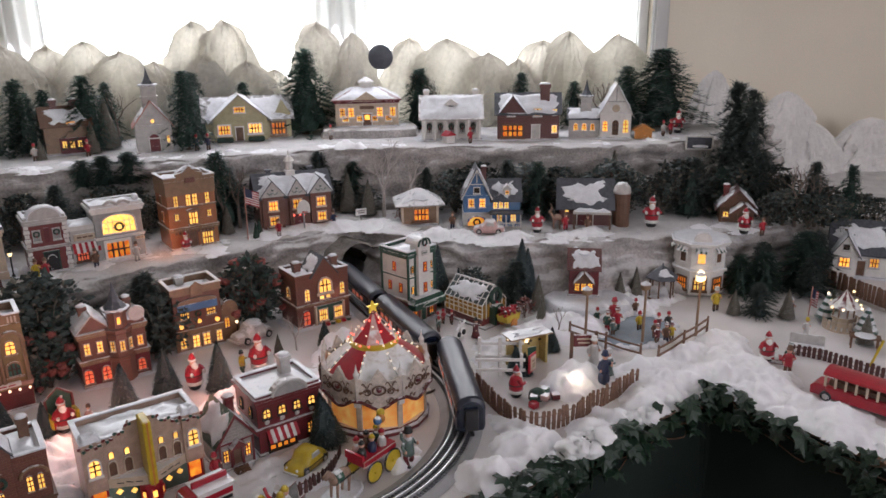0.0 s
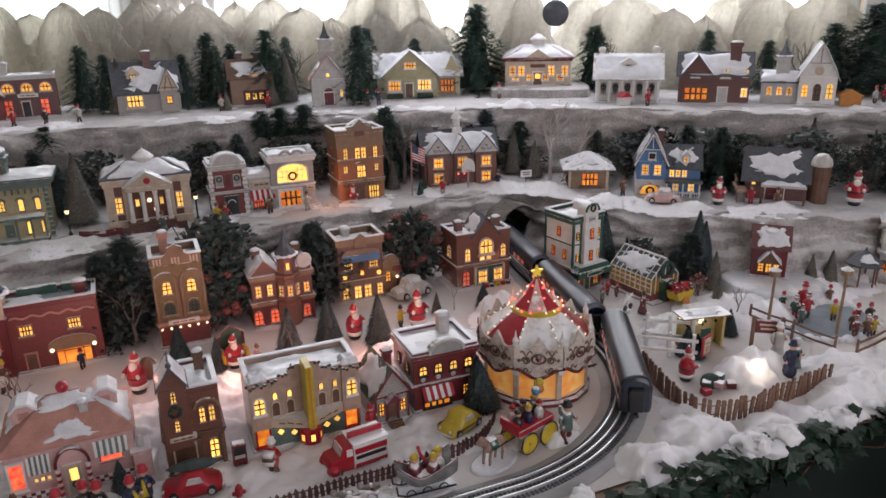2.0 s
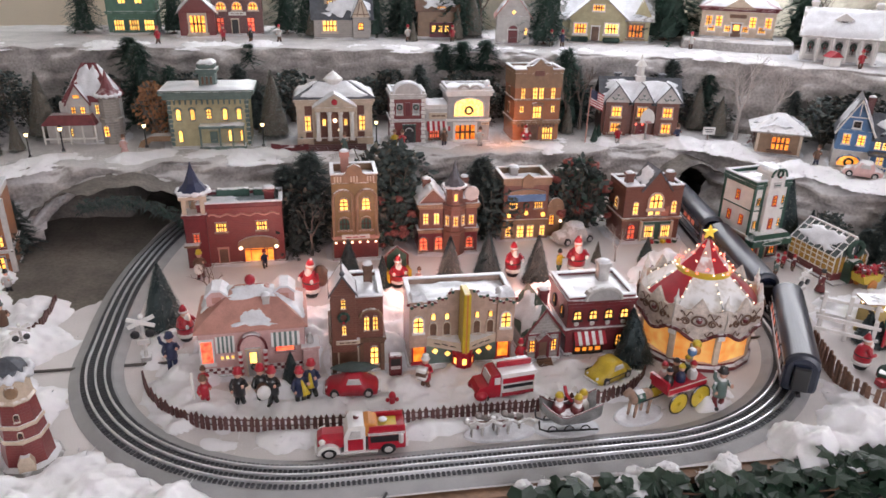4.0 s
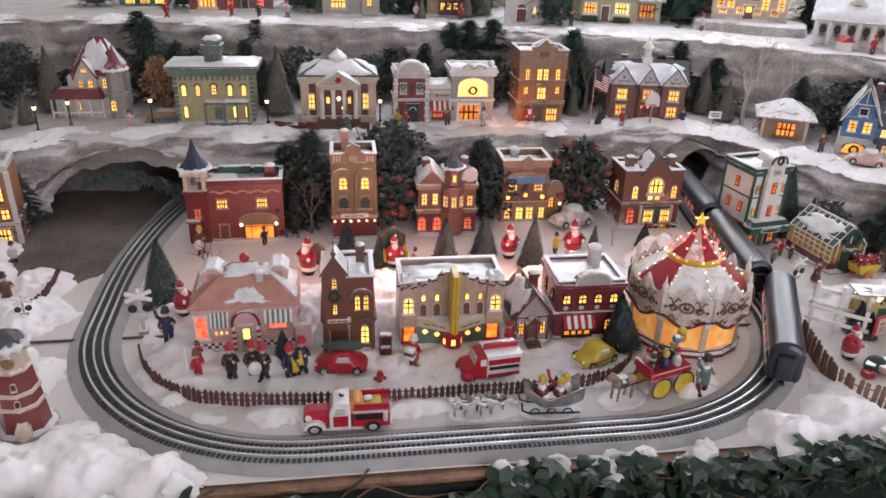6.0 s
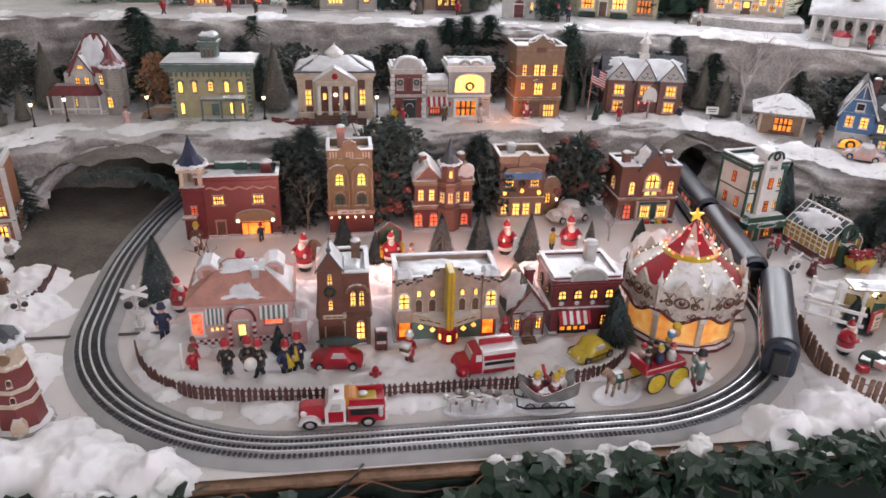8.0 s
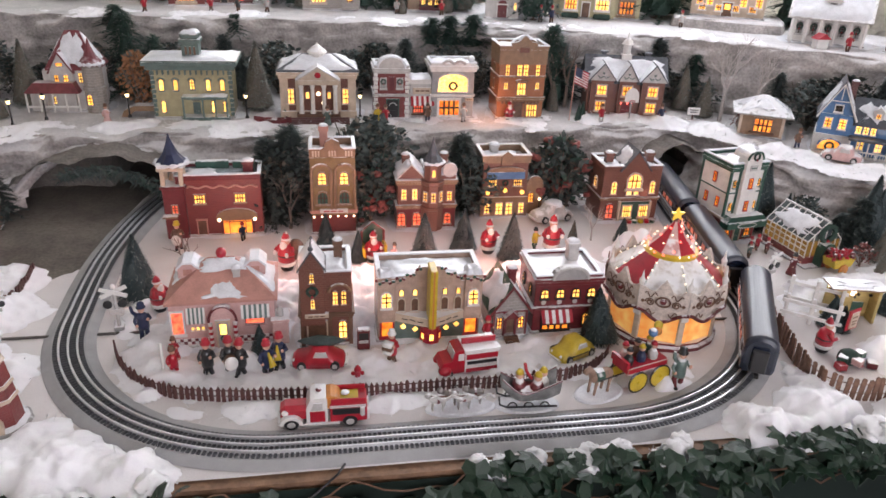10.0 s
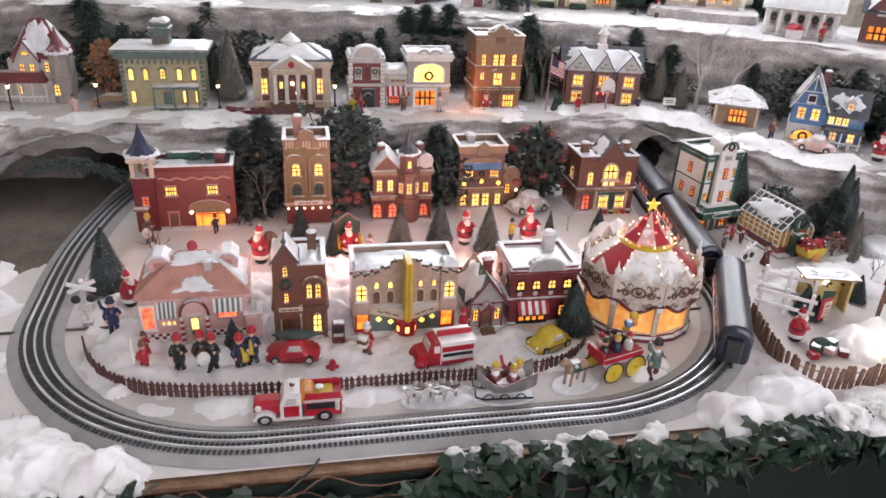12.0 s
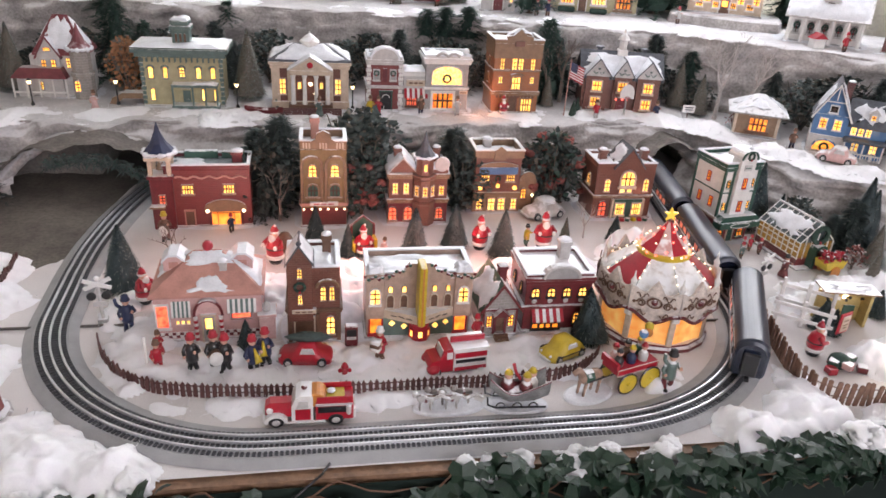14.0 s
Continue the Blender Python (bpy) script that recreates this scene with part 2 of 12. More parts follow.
CEIL = mat("ceiling_white", (0.75, 0.74, 0.72), 0.9, var=0.05, scale=3)
CARPET = mat("grey_carpet", (0.28, 0.25, 0.22), 0.95, var=0.3, scale=12, bump=0.6, fine=300)
DAYLIGHT = mat("overcast_daylight", (1, 1, 1), 1.0, var=0.02, glow=(0.93, 0.97, 1.0), strength=5.0)
DARKTUNNEL = mat("tunnel_lining", (0.13, 0.12, 0.11), 0.95, var=0.4)


# ---- mesh helpers ----
class Mesh:
    """Collects faces, each with a material slot, for one mesh object."""

    def __init__(self):
        self.v, self.f, self.m = [], [], []

    def add(self, verts, faces, slot=0, at=None):
        n = len(self.v)
        self.v += [tuple(at @ Vector(p)) if at else tuple(p) for p in verts]
        self.f += [tuple(n + i for i in f) for f in faces]
        self.m += [slot] * len(faces)
        return self

    def box(self, x0, x1, y0, y1, z0, z1, slot=0, c=0.0, at=None):
        c = min(c, (x1 - x0) / 3, (y1 - y0) / 3, (z1 - z0) / 3)
        if c <= 0:
            v = [(x, y, z) for z in (z0, z1) for y in (y0, y1) for x in (x0, x1)]
            return self.add(v, [(0, 2, 3, 1), (4, 5, 7, 6), (0, 1, 5, 4), (2, 6, 7, 3), (0, 4, 6, 2), (1, 3, 7, 5)], slot, at)
        v, X, Y, Z = [], (x0, x1), (y0, y1), (z0, z1)
        idx = {}
        for i in (0, 1):
            for j in (0, 1):
                for k in (0, 1):
                    sx, sy, sz = (c, -c)[i], (c, -c)[j], (c, -c)[k]
                    for a, p in enumerate(((X[i], Y[j] + sy, Z[k] + sz), (X[i] + sx, Y[j], Z[k] + sz), (X[i] + sx, Y[j] + sy, Z[k]))):
                        idx[i, j, k, a] = len(v)
                        v.append(p)
        f = []
        for s in (0, 1):
            ring = [(0, 0), (1, 0), (1, 1), (0, 1)]
            f.append([idx[s, j, k, 0] for j, k in (ring if s else ring[::-1])])
            f.append([idx[i, s, k, 1] for i, k in (ring[::-1] if s else ring)])
            f.append([idx[i, j, s, 2] for i, j in (ring if s else ring[::-1])])
        for p in (0, 1):
            for q in (0, 1):
                f.append([idx[0, p, q, 1], idx[1, p, q, 1], idx[1, p, q, 2], idx[0, p, q, 2]])
                f.append([idx[p, 0, q, 0], idx[p, 1, q, 0], idx[p, 1, q, 2], idx[p, 0, q, 2]])
                f.append([idx[p, q, 0, 0], idx[p, q, 1, 0], idx[p, q, 1, 1], idx[p, q, 0, 1]])
                for r in (0, 1):
                    f.append([idx[p, q, r, 0], idx[p, q, r, 1], idx[p, q, r, 2]])
        return self.add(v, f, slot, at)

    def extrude(self, poly, y0, y1, slot=0, at=None):
        """A polygon in x, z drawn out along y."""
        n = len(poly)
        v = [(x, y0, z) for x, z in poly] + [(x, y1, z) for x, z in poly]
        f = [tuple(range(n)), tuple(range(2 * n - 1, n - 1, -1))] + [(i, i + n, (i + 1) % n + n, (i + 1) % n) for i in range(n)]
        return self.add(v, f, slot, at)

    def lathe(self, profile, n=12, slot=0, at=None):
        """Rings of radius r at height z, closed at both ends."""
        v, f = [], []
        for r, z in profile:
            v += [(r * math.cos(2 * math.pi * i / n), r * math.sin(2 * math.pi * i / n), z) for i in range(n)]
        for k in range(len(profile) - 1):
            f += [(k * n + i, k * n + (i + 1) % n, (k + 1) * n + (i + 1) % n, (k + 1) * n + i) for i in range(n)]
        f += [tuple(range(n - 1, -1, -1)), tuple((len(profile) - 1) * n + i for i in range(n))]
        return self.add(v, f, slot, at)

    def ball(self, x, y, z, r, slot=0, n=10, sz=1.0):
        prof = [(max(1e-4, r * math.sin(math.pi * k / 6)), -r * sz * math.cos(math.pi * k / 6)) for k in range(7)]
        return self.lathe(prof, n, slot, Matrix.Translation((x, y, z)))

    def tube(self, pts, r0, r1=None, n=6, slot=0):
        r1 = r0 if r1 is None else r1
        pts = [Vector(p) for p in pts]
        v, f = [], []
        for k, p in enumerate(pts):
            d = (pts[min(k + 1, len(pts) - 1)] - pts[max(k - 1, 0)]).normalized()
            a = d.orthogonal().normalized() if k == 0 else (a - d * a.dot(d)).normalized()
            b = d.cross(a)
            r = r0 + (r1 - r0) * k / (len(pts) - 1)
            v += [p + r * (a * math.cos(2 * math.pi * i / n) + b * math.sin(2 * math.pi * i / n)) for i in range(n)]
        for k in range(len(pts) - 1):
            f += [(k * n + i, k * n + (i + 1) % n, (k + 1) * n + (i + 1) % n, (k + 1) * n + i) for i in range(n)]
        f += [tuple(range(n - 1, -1, -1)), tuple((len(pts) - 1) * n + i for i in range(n))]
        return self.add(v, f, slot)

    def data(self, name, mats, smooth=False):
        me = bpy.data.meshes.new(name)
        me.from_pydata(self.v, [], self.f)
        for m in mats if isinstance(mats, (list, tuple)) else [mats]:
            me.materials.append(m)
        me.polygons.foreach_set("material_index", self.m)
        if smooth:
            me.polygons.foreach_set("use_smooth", [True] * len(self.f))
        me.update()
        return me


def part(name, mesh, mats, parent=None, label="", at=None, smooth=False):
    """Links a mesh as one object under a thing or a part."""
    ob = new(name, mesh if isinstance(mesh, bpy.types.Mesh) else mesh.data(name, mats, smooth))
    ob.parent = parent
    if at is not None:
        ob.matrix_basis = at
    return tagged(ob, label)


def thing(name, label, category, m, group="", kind=""):
    """An empty at the base of a thing, to which its parts belong."""
    ob = tagged(new(name), label, category, group, kind)
    ob.matrix_basis = m
    return ob


def single(name, mesh, mats, label, category, m=None, group="", kind="", smooth=False):
    """A thing of one mesh."""
    ob = tagged(part(name, mesh, mats, None, "", m, smooth), label, category, group, kind)
    return ob


def fbm(x, y, z, scale, octaves=4):
    return noise.fractal((x * scale, y * scale, z * scale), 1.0, 2.0, octaves)


# ---- room ----
def structure(name, mesh, mats, label, category, smooth=False):
    return single(name, mesh, mats, label, category, kind="structure", smooth=smooth)


ROOM_H = 2.5
structure("floor", Mesh().box(-2.8, 4.7, -2.8, 5.1, -0.06, 0.0), CARPET, "grey carpeted floor under the display", "floor")
structure("ceiling", Mesh().box(-2.8, 4.7, -2.8, 5.1, ROOM_H, ROOM_H + 0.06), CEIL, "plain white ceiling", "ceiling")
structure("wall_east", Mesh().box(4.4, 4.54, -2.66, 1.32, 0, ROOM_H), WALLPAINT, "plain beige painted wall", "wall")
structure("wall_west", Mesh().box(-2.74, -2.6, -2.66, 4.9, 0, ROOM_H), WALLPAINT, "plain beige painted wall", "wall")
structure("wall_north", Mesh().box(-2.6, -1.0, 4.84, 4.96, 0, ROOM_H), WALLPAINT, "plain beige painted wall", "wall")
# unseen wall; its opening is assumed, to go with the added fill light
back = Mesh()
back.box(-2.6, -0.4, -2.66, -2.54, 0, ROOM_H).box(2.8, 4.4, -2.66, -2.54, 0, ROOM_H)
back.box(-0.4, 2.8, -2.66, -2.54, 0, 0.9).box(-0.4, 2.8, -2.66, -2.54, 2.3, ROOM_H)
structure("wall_south", back, WALLPAINT, "beige painted wall behind the camera with an assumed window opening", "wall")

# the window wall, set at an angle behind the village; s runs along it, u out of it
WALL = Matrix.Translation((0.5446 * 3.45, 0.8387 * 3.45, 0)) @ Matrix.Rotation(radians(-33), 4, "Z")
SILL, HEAD = 0.98, 2.26
OPENINGS = [(-3.25, -2.23), (-1.72, -0.335), (-0.26, 1.168)]
wall = Mesh()
edges = [-3.6] + [v for o in OPENINGS for v in o] + [3.02]
for a, b in zip(edges[::2], edges[1::2]):
    wall.box(a, b, 0, 0.12, 0, ROOM_H, at=WALL)
for a, b in OPENINGS:
    wall.box(a, b, 0, 0.12, 0, SILL, at=WALL).box(a, b, 0, 0.12, HEAD, ROOM_H, at=WALL)
structure("wall_window", wall, WALLPAINT, "beige painted wall with three window openings", "wall")
GLASS = bpy.data.materials.new("window_glass")
GLASS.use_nodes = True
gb = GLASS.node_tree.nodes["Principled BSDF"]
gb.inputs["Transmission Weight"].default_value, gb.inputs["Roughness"].default_value, gb.inputs["IOR"].default_value = 1.0, 0.02, 1.1
for i, (a, b) in enumerate(OPENINGS):
    w = thing(f"window_{i + 1}", "white framed window with bright daylight behind it", "window", WALL, kind="structure")
    fr = Mesh()
    for x0, x1, z0, z1 in ((a, a + 0.045, SILL, HEAD), (b - 0.045, b, SILL, HEAD), (a + 0.045, b - 0.045, SILL, SILL + 0.05), (a + 0.045, b - 0.045, HEAD - 0.05, HEAD)):
        fr.box(x0, x1, 0.03, 0.09, z0, z1, c=0.006)
    part("window_frame", fr, FRAMEWHITE, w)
    cs = Mesh()
    for x0, x1, z0, z1 in ((a - 0.08, a - 0.002, SILL - 0.05, HEAD + 0.08), (b + 0.002, b + 0.08, SILL - 0.05, HEAD + 0.08), (a, b, HEAD + 0.002, HEAD + 0.08)):
        cs.box(x0, x1, -0.022, -0.001, z0, z1, c=0.005)
        cs.box(x0 + 0.012, x1 - 0.012, -0.03, -0.0225, z0 + 0.012, z1 - 0.012, c=0.003)
    part("casing", cs, FRAMEWHITE, w)
    part("window_sill", Mesh().box(a - 0.06, b + 0.06, -0.05, -0.0235, SILL - 0.04, SILL - 0.01, c=0.006), FRAMEWHITE, w)
    pane = part("pane", Mesh().box(a + 0.04, b - 0.04, 0.056, 0.06, SILL + 0.04, HEAD - 0.04), GLASS, w)
    pane.visible_shadow = False
structure("backdrop", Mesh().add([(-5.5, 2.2, -1.0), (5.0, 2.2, -1.0), (5.0, 2.2, 4.5), (-5.5, 2.2, 4.5)], [(0, 1, 2, 3)], at=WALL), DAYLIGHT,
          "plain white overcast daylight outside the windows", "backdrop")
SHEER = mat("sheer_curtain", (0.93, 0.93, 0.92), 0.9, var=0.04, scale=5, bump=0.1, fine=300, sheer=0.75)
for a, b in ((-2.35, -1.62), (-0.47, -0.12)):
    m, n = Mesh(), int((b - a) / 0.006)
    for i in range(n + 1):
        for z in (SILL - 0.02, 1.6, HEAD + 0.06):
            m.v.append((a + (b - a) * i / n, -0.075 + 0.016 * math.sin(i * 0.62 + 1.2 * fbm(i * 0.02, z * 0.2, a, 1)) + 0.01 * fbm(i * 0.03, z * 0.3, 2, 1), z))
    m.f = [(3 * i + k, 3 * i + 3 + k, 3 * i + 4 + k, 3 * i + 1 + k) for i in range(n) for k in (0, 1)]
    m.m = [0] * len(m.f)
    single("curtain", m, SHEER, "sheer white curtain gathered between the windows", "curtain", WALL, "window curtains", smooth=True)
rod = thing("curtain_rod", "plain white curtain rod above the windows", "curtain rod", WALL)
part("rod", Mesh().tube([(-2.4, -0.075, HEAD + 0.06), (1.3, -0.075, HEAD + 0.06)], 0.008, n=8), FRAMEWHITE, rod)
for u in (-2.38, -0.3, 1.28):
    part("bracket", Mesh().box(u - 0.008, u + 0.008, -0.075, 0.0, HEAD + 0.052, HEAD + 0.068, c=0.002), FRAMEWHITE, rod)
orn = thing("window_ornament", "round dark grey disc hanging before the window", "ornament", WALL @ Matrix.Translation((-0.1055, -0.2, 0)))
part("disc", Mesh().lathe([(0.001, 0), (0.05, 0.0), (0.055, 0.004), (0.05, 0.01), (0.02, 0.013), (0.001, 0.013)], 28, at=Matrix.Translation((0, 0, 1.452)) @ Matrix.Rotation(radians(90), 4, "X")), DISCGREY, orn, smooth=True)
part("thread", Mesh().tube([(0, -0.006, 1.505), (0, -0.006, ROOM_H)], 0.0008, n=4), DISCGREY, orn, "thin hanging thread")


# ---- the display table, its cloth and the terraces ----
def ground_z(x, y):
    """The gently uneven white felt on the table."""
    return TABLE + 0.0012 * fbm(x, y, 0, 9)


OUT = [(-2.2, 0.812), (1.345, 0.812), (1.345, -0.6), (3.5, -0.6), (3.5, 1.5), (2.7, 2.2), (0.3, 3.86), (-0.95, 4.68), (-2.2, 4.68)]
bm = Mesh()
bm.v = [(x, y, TABLE - 0.004) for x, y in OUT] + [(x, y, TABLE - 0.022) for x, y in OUT]
n = len(OUT)
bm.f = [tuple(range(n)), tuple(range(2 * n - 1, n - 1, -1))] + [(i, i + n, (i + 1) % n + n, (i + 1) % n) for i in range(n)]
bm.m = [0] * len(bm.f)
table = thing("display_table", "long wooden display table with a dark green cloth skirt", "table", Matrix.Identity(4))
part("tabletop", bm, WOOD, table, "bare wooden board edge")


def felt_sheet(x0, x1, y0, y1, nx, ny):
    m = Mesh()
    for j in range(ny + 1):
        for i in range(nx + 1):
            x, y = x0 + (x1 - x0) * i / nx, y0 + (y1 - y0) * j / ny
            m.v.append((x, y, ground_z(x, y)))
    for j in range(ny):
        for i in range(nx):
            a = j * (nx + 1) + i
            m.f.append((a, a + 1, a + nx + 2, a + nx + 1))
    m.m = [0] * len(m.f)
    return m


structure("ground", felt_sheet(-2.2, 3.0, 0.829, 2.3, 104, 30), FELT, "white felt laid on the table as snowy ground", "ground", True)
structure("ground_wing", felt_sheet(1.362, 3.45, -0.55, 0.829, 42, 28), FELT, "white felt laid on the table wing", "ground", True)


def cloth_skirt(pts):
    """Hanging cloth with soft folds."""
    m, n = Mesh(), 0
    line = []
    for (xa, ya), (xb, yb) in zip(pts, pts[1:]):
        k = max(2, int(math.hypot(xb - xa, yb - ya) / 0.02))
        line += [(xa + (xb - xa) * i / k, ya + (yb - ya) * i / k, (yb - ya) / math.hypot(xb - xa, yb - ya), -(xb - xa) / math.hypot(xb - xa, yb - ya)) for i in range(k)]
    for i, (x, y, nx, ny) in enumerate(line):
        for z in (0.742, 0.735, 0.5, 0.25, 0.01):
            o = 0.004 + 0.018 * (0.742 - z) / 0.7 * (1 + math.sin(i * 0.55 + 1.3 * fbm(x, y, 0, 3)))
            m.v.append((x + nx * o, y + ny * o, z))
    for i in range(len(line) - 1):
        for k in range(4):
            a = 5 * i + k
            m.f.append((a, a + 1, a + 6, a + 5))
    m.m = [0] * len(m.f)
    return m


part("skirt", cloth_skirt([(-2.2, 0.806), (1.339, 0.806), (1.339, -0.6)]), CLOTH, table, "dark green cloth skirt", smooth=True)
for x0, x1, y in ((-0.75, -0.525, 1.245), (-0.45, -0.37, 1.245), (0.79, 0.85, 1.185), (0.905, 0.94, 1.185)):
    structure("board_seam", Mesh().box(x0, x1, y, y + 0.005, TABLE + 0.001, TABLE + 0.0045), DARKTUNNEL, "dark seam between two table boards", "seam")


def resample(pts, step):
    pts = [Vector((*p, 0)) for p in pts]
    out = []
    for k in range(len(pts) - 1):
        p0, p1, p2, p3 = pts[max(k - 1, 0)], pts[k], pts[k + 1], pts[min(k + 2, len(pts) - 1)]
        n = max(2, int((p2 - p1).length / step))
        for i in range(n):
            t = i / n
            out.append(0.5 * ((2 * p1) + (p2 - p0) * t + (2 * p0 - 5 * p1 + 4 * p2 - p3) * t * t + (3 * p1 - p0 - 3 * p2 + p3) * t**3))
    return out + [pts[-1]]


def terrace(name, lip, low, top, slope, depth, holes, label, seed):
    """A draped snow blanket over a step: its face from low to top with a rounded lip, and its top reaching back."""
    line = resample(lip, 0.014)
    m = Mesh()
    prof = [(-slope, low), (-slope * 0.9, low + 0.14 * (top - low)), (-slope * 0.68, low + 0.3 * (top - low)), (-slope * 0.5, low + 0.45 * (top - low)),
            (-slope * 0.36, low + 0.6 * (top - low)), (-slope * 0.26, low + 0.74 * (top - low)), (-slope * 0.2, low + 0.86 * (top - low)), (-slope * 0.12, top - 0.006),
            (0.0, top), (0.03, top + 0.001)] + [(0.03 + (depth - 0.03) * k / 7, top) for k in range(1, 8)]
    fine = []
    for (ua, za), (ub, zb) in zip(prof[:8], prof[1:9]):
        fine += [(ua + (ub - ua) * f / 3, za + (zb - za) * f / 3) for f in range(3)]
    face = len(fine)
    prof = fine + prof[8:]
    for i, p in enumerate(line):
        d = (line[min(i + 1, len(line) - 1)] - line[max(i - 1, 0)]).normalized()
        nv = Vector((-d.y, d.x, 0))
        for k, (u, z) in enumerate(prof):
            q = p + nv * u
            rough = (0.03 if 0 < k < face else 0.006) * fbm(q.x + seed, q.y, z * 3, 7, 5)
            if 0 < k < face:
                rough += 0.014 * (1 - abs(fbm(q.x * 0.5, q.y * 0.5 + seed, z * 4, 6, 3))) * math.sin(math.pi * k / face)
                rough -= 0.016 * max(0, 1 - 2.2 * abs(fbm(q.x * 0.45, q.y * 0.45 + seed, z * 2.6, 9, 2))) * math.sin(math.pi * k / face)
            lift = 0.0 if k in (0,) else (0.005 if k >= face else 0.012) * fbm(q.x, q.y + seed, z, 9, 4)
            q = q + nv * rough
            m.v.append((q.x, q.y, z + lift))
    n = len(prof)
    for i in range(len(line) - 1):
        for k in range(n - 1):
            z = prof[k + 1][1]
            x = (line[i].x + line[i + 1].x) / 2
            if k < face and any(abs(x - hx) < hw * math.sqrt(max(0, 1 - ((z - low) / hh) ** 2)) and z - low < hh for hx, hw, hh in holes):
                continue
            a = i * n + k
            m.f.append((a, a + n, a + n + 1, a + 1))
    m.m = [0] * len(m.f)
    structure(name, m, ROCKFELT, label, "terrace", True)
    for hx, hw, hh in holes:
        rim = []
        for k in range(41):
            a = math.pi * k / 40
            x, z = hx + hw * 1.02 * math.cos(a), low + hh * 1.03 * math.sin(a)
            y = min(line, key=lambda p: abs(p.x - x)).y
            f = (z - low) / (top - low)
            rim.append((x, y - slope * (1 - f) ** 1.4 - 0.008 + 0.012 * fbm(x, z, seed, 12), z - 0.004))
        m = Mesh().tube(rim, 0.017, n=9)
        m.v = [(x + 0.006 * fbm(x, y, z, 40), y + 0.006 * fbm(x + 3, y, z, 40), z + 0.006 * fbm(x, y + 5, z, 40)) for x, y, z in m.v]
        structure("tunnel_rim", m, ROCKFELT, "rounded blanket rim of the railway tunnel", "tunnel", True)


LIP2 = [(-2.2, 1.3), (-1.5, 1.55), (-1.05, 1.8), (-0.85, 2.0), (-0.4, 2.03), (0.3, 2.05), (0.9, 2.07), (1.12, 2.06), (1.2, 1.95), (1.27, 1.76), (1.4, 1.62), (1.6, 1.47), (1.8, 1.36), (2.0, 1.25), (2.16, 1.2), (2.45, 1.14), (2.75, 1.0), (3.1, 0.8), (3.4, 0.4)]
terrace("terrace_lower", LIP2, TABLE, TIER2, 0.12, 0.85, [(-0.6, 0.22, 0.135), (1.06, 0.12, 0.125)], "grey-white snow blanket draped over the lower step", 3.1)
LIP3 = [(-2.2, 2.4), (-1.4, 2.64), (-0.8, 2.7), (-0.15, 2.64), (0.45, 2.56), (0.8, 2.48), (1.15, 2.38), (1.42, 2.23), (1.6, 2.1), (1.9, 1.84), (2.25, 1.66), (2.6, 1.62), (3.1, 1.72)]
terrace("terrace_upper", LIP3, TIER2 - 0.02, TIER3, 0.06, 0.66, [], "grey-white snow blanket draped over the upper step", 8.7)


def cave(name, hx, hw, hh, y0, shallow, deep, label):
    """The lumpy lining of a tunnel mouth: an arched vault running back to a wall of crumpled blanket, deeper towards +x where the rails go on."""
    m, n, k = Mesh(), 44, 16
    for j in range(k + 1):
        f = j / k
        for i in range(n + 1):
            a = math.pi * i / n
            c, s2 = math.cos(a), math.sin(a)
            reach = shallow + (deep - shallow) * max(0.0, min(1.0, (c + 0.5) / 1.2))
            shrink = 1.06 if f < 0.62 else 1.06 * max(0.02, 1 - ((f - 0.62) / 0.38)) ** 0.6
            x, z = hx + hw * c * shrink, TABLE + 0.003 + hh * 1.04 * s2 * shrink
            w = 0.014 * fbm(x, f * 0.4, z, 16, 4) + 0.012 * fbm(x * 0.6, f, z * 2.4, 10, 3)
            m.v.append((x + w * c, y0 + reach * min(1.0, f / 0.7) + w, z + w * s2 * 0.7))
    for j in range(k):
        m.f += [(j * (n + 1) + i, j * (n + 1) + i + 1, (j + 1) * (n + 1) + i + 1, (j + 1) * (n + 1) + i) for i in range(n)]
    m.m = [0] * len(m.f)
    # the vault's shade comes partly from this darkened lining colour
    structure(name, m, SHADEFELT, label, "tunnel", True)


cave("tunnel_left", -0.6, 0.23, 0.135, 1.9, 0.16, 0.45, "crumpled blanket lining the railway tunnel, tinted grey for its shade")
cave("tunnel_right", 1.06, 0.125, 0.125, 1.93, 0.2, 0.4, "crumpled blanket lining the small railway tunnel, tinted grey for its shade")
# added dark sheets stand in for shade before and inside the left tunnel
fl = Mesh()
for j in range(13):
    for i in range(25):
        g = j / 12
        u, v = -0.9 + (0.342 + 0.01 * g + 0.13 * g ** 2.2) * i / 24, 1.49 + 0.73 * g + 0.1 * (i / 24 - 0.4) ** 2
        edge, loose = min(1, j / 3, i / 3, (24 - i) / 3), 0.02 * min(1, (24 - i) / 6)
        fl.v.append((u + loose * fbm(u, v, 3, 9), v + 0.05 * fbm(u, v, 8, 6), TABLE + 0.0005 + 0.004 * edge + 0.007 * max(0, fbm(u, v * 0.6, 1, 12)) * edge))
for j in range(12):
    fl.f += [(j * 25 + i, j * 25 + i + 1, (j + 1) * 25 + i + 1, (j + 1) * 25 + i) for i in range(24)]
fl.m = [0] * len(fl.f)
structure("tunnel_floor", fl, SHADEFLOOR, "dark sheet painting in the shade on the ground before the tunnel", "tunnel", True)
structure("tunnel_floor", Mesh().box(-0.86, -0.3, 2.02, 2.46, TABLE + 0.001, TABLE + 0.0025), SHADEFLOOR, "dark floor sheet painting in the shade inside the railway tunnel", "tunnel")

# ---- railway ----
LX, RX, FY, RAD = -0.0725, 0.4563, 0.8795, 0.4302


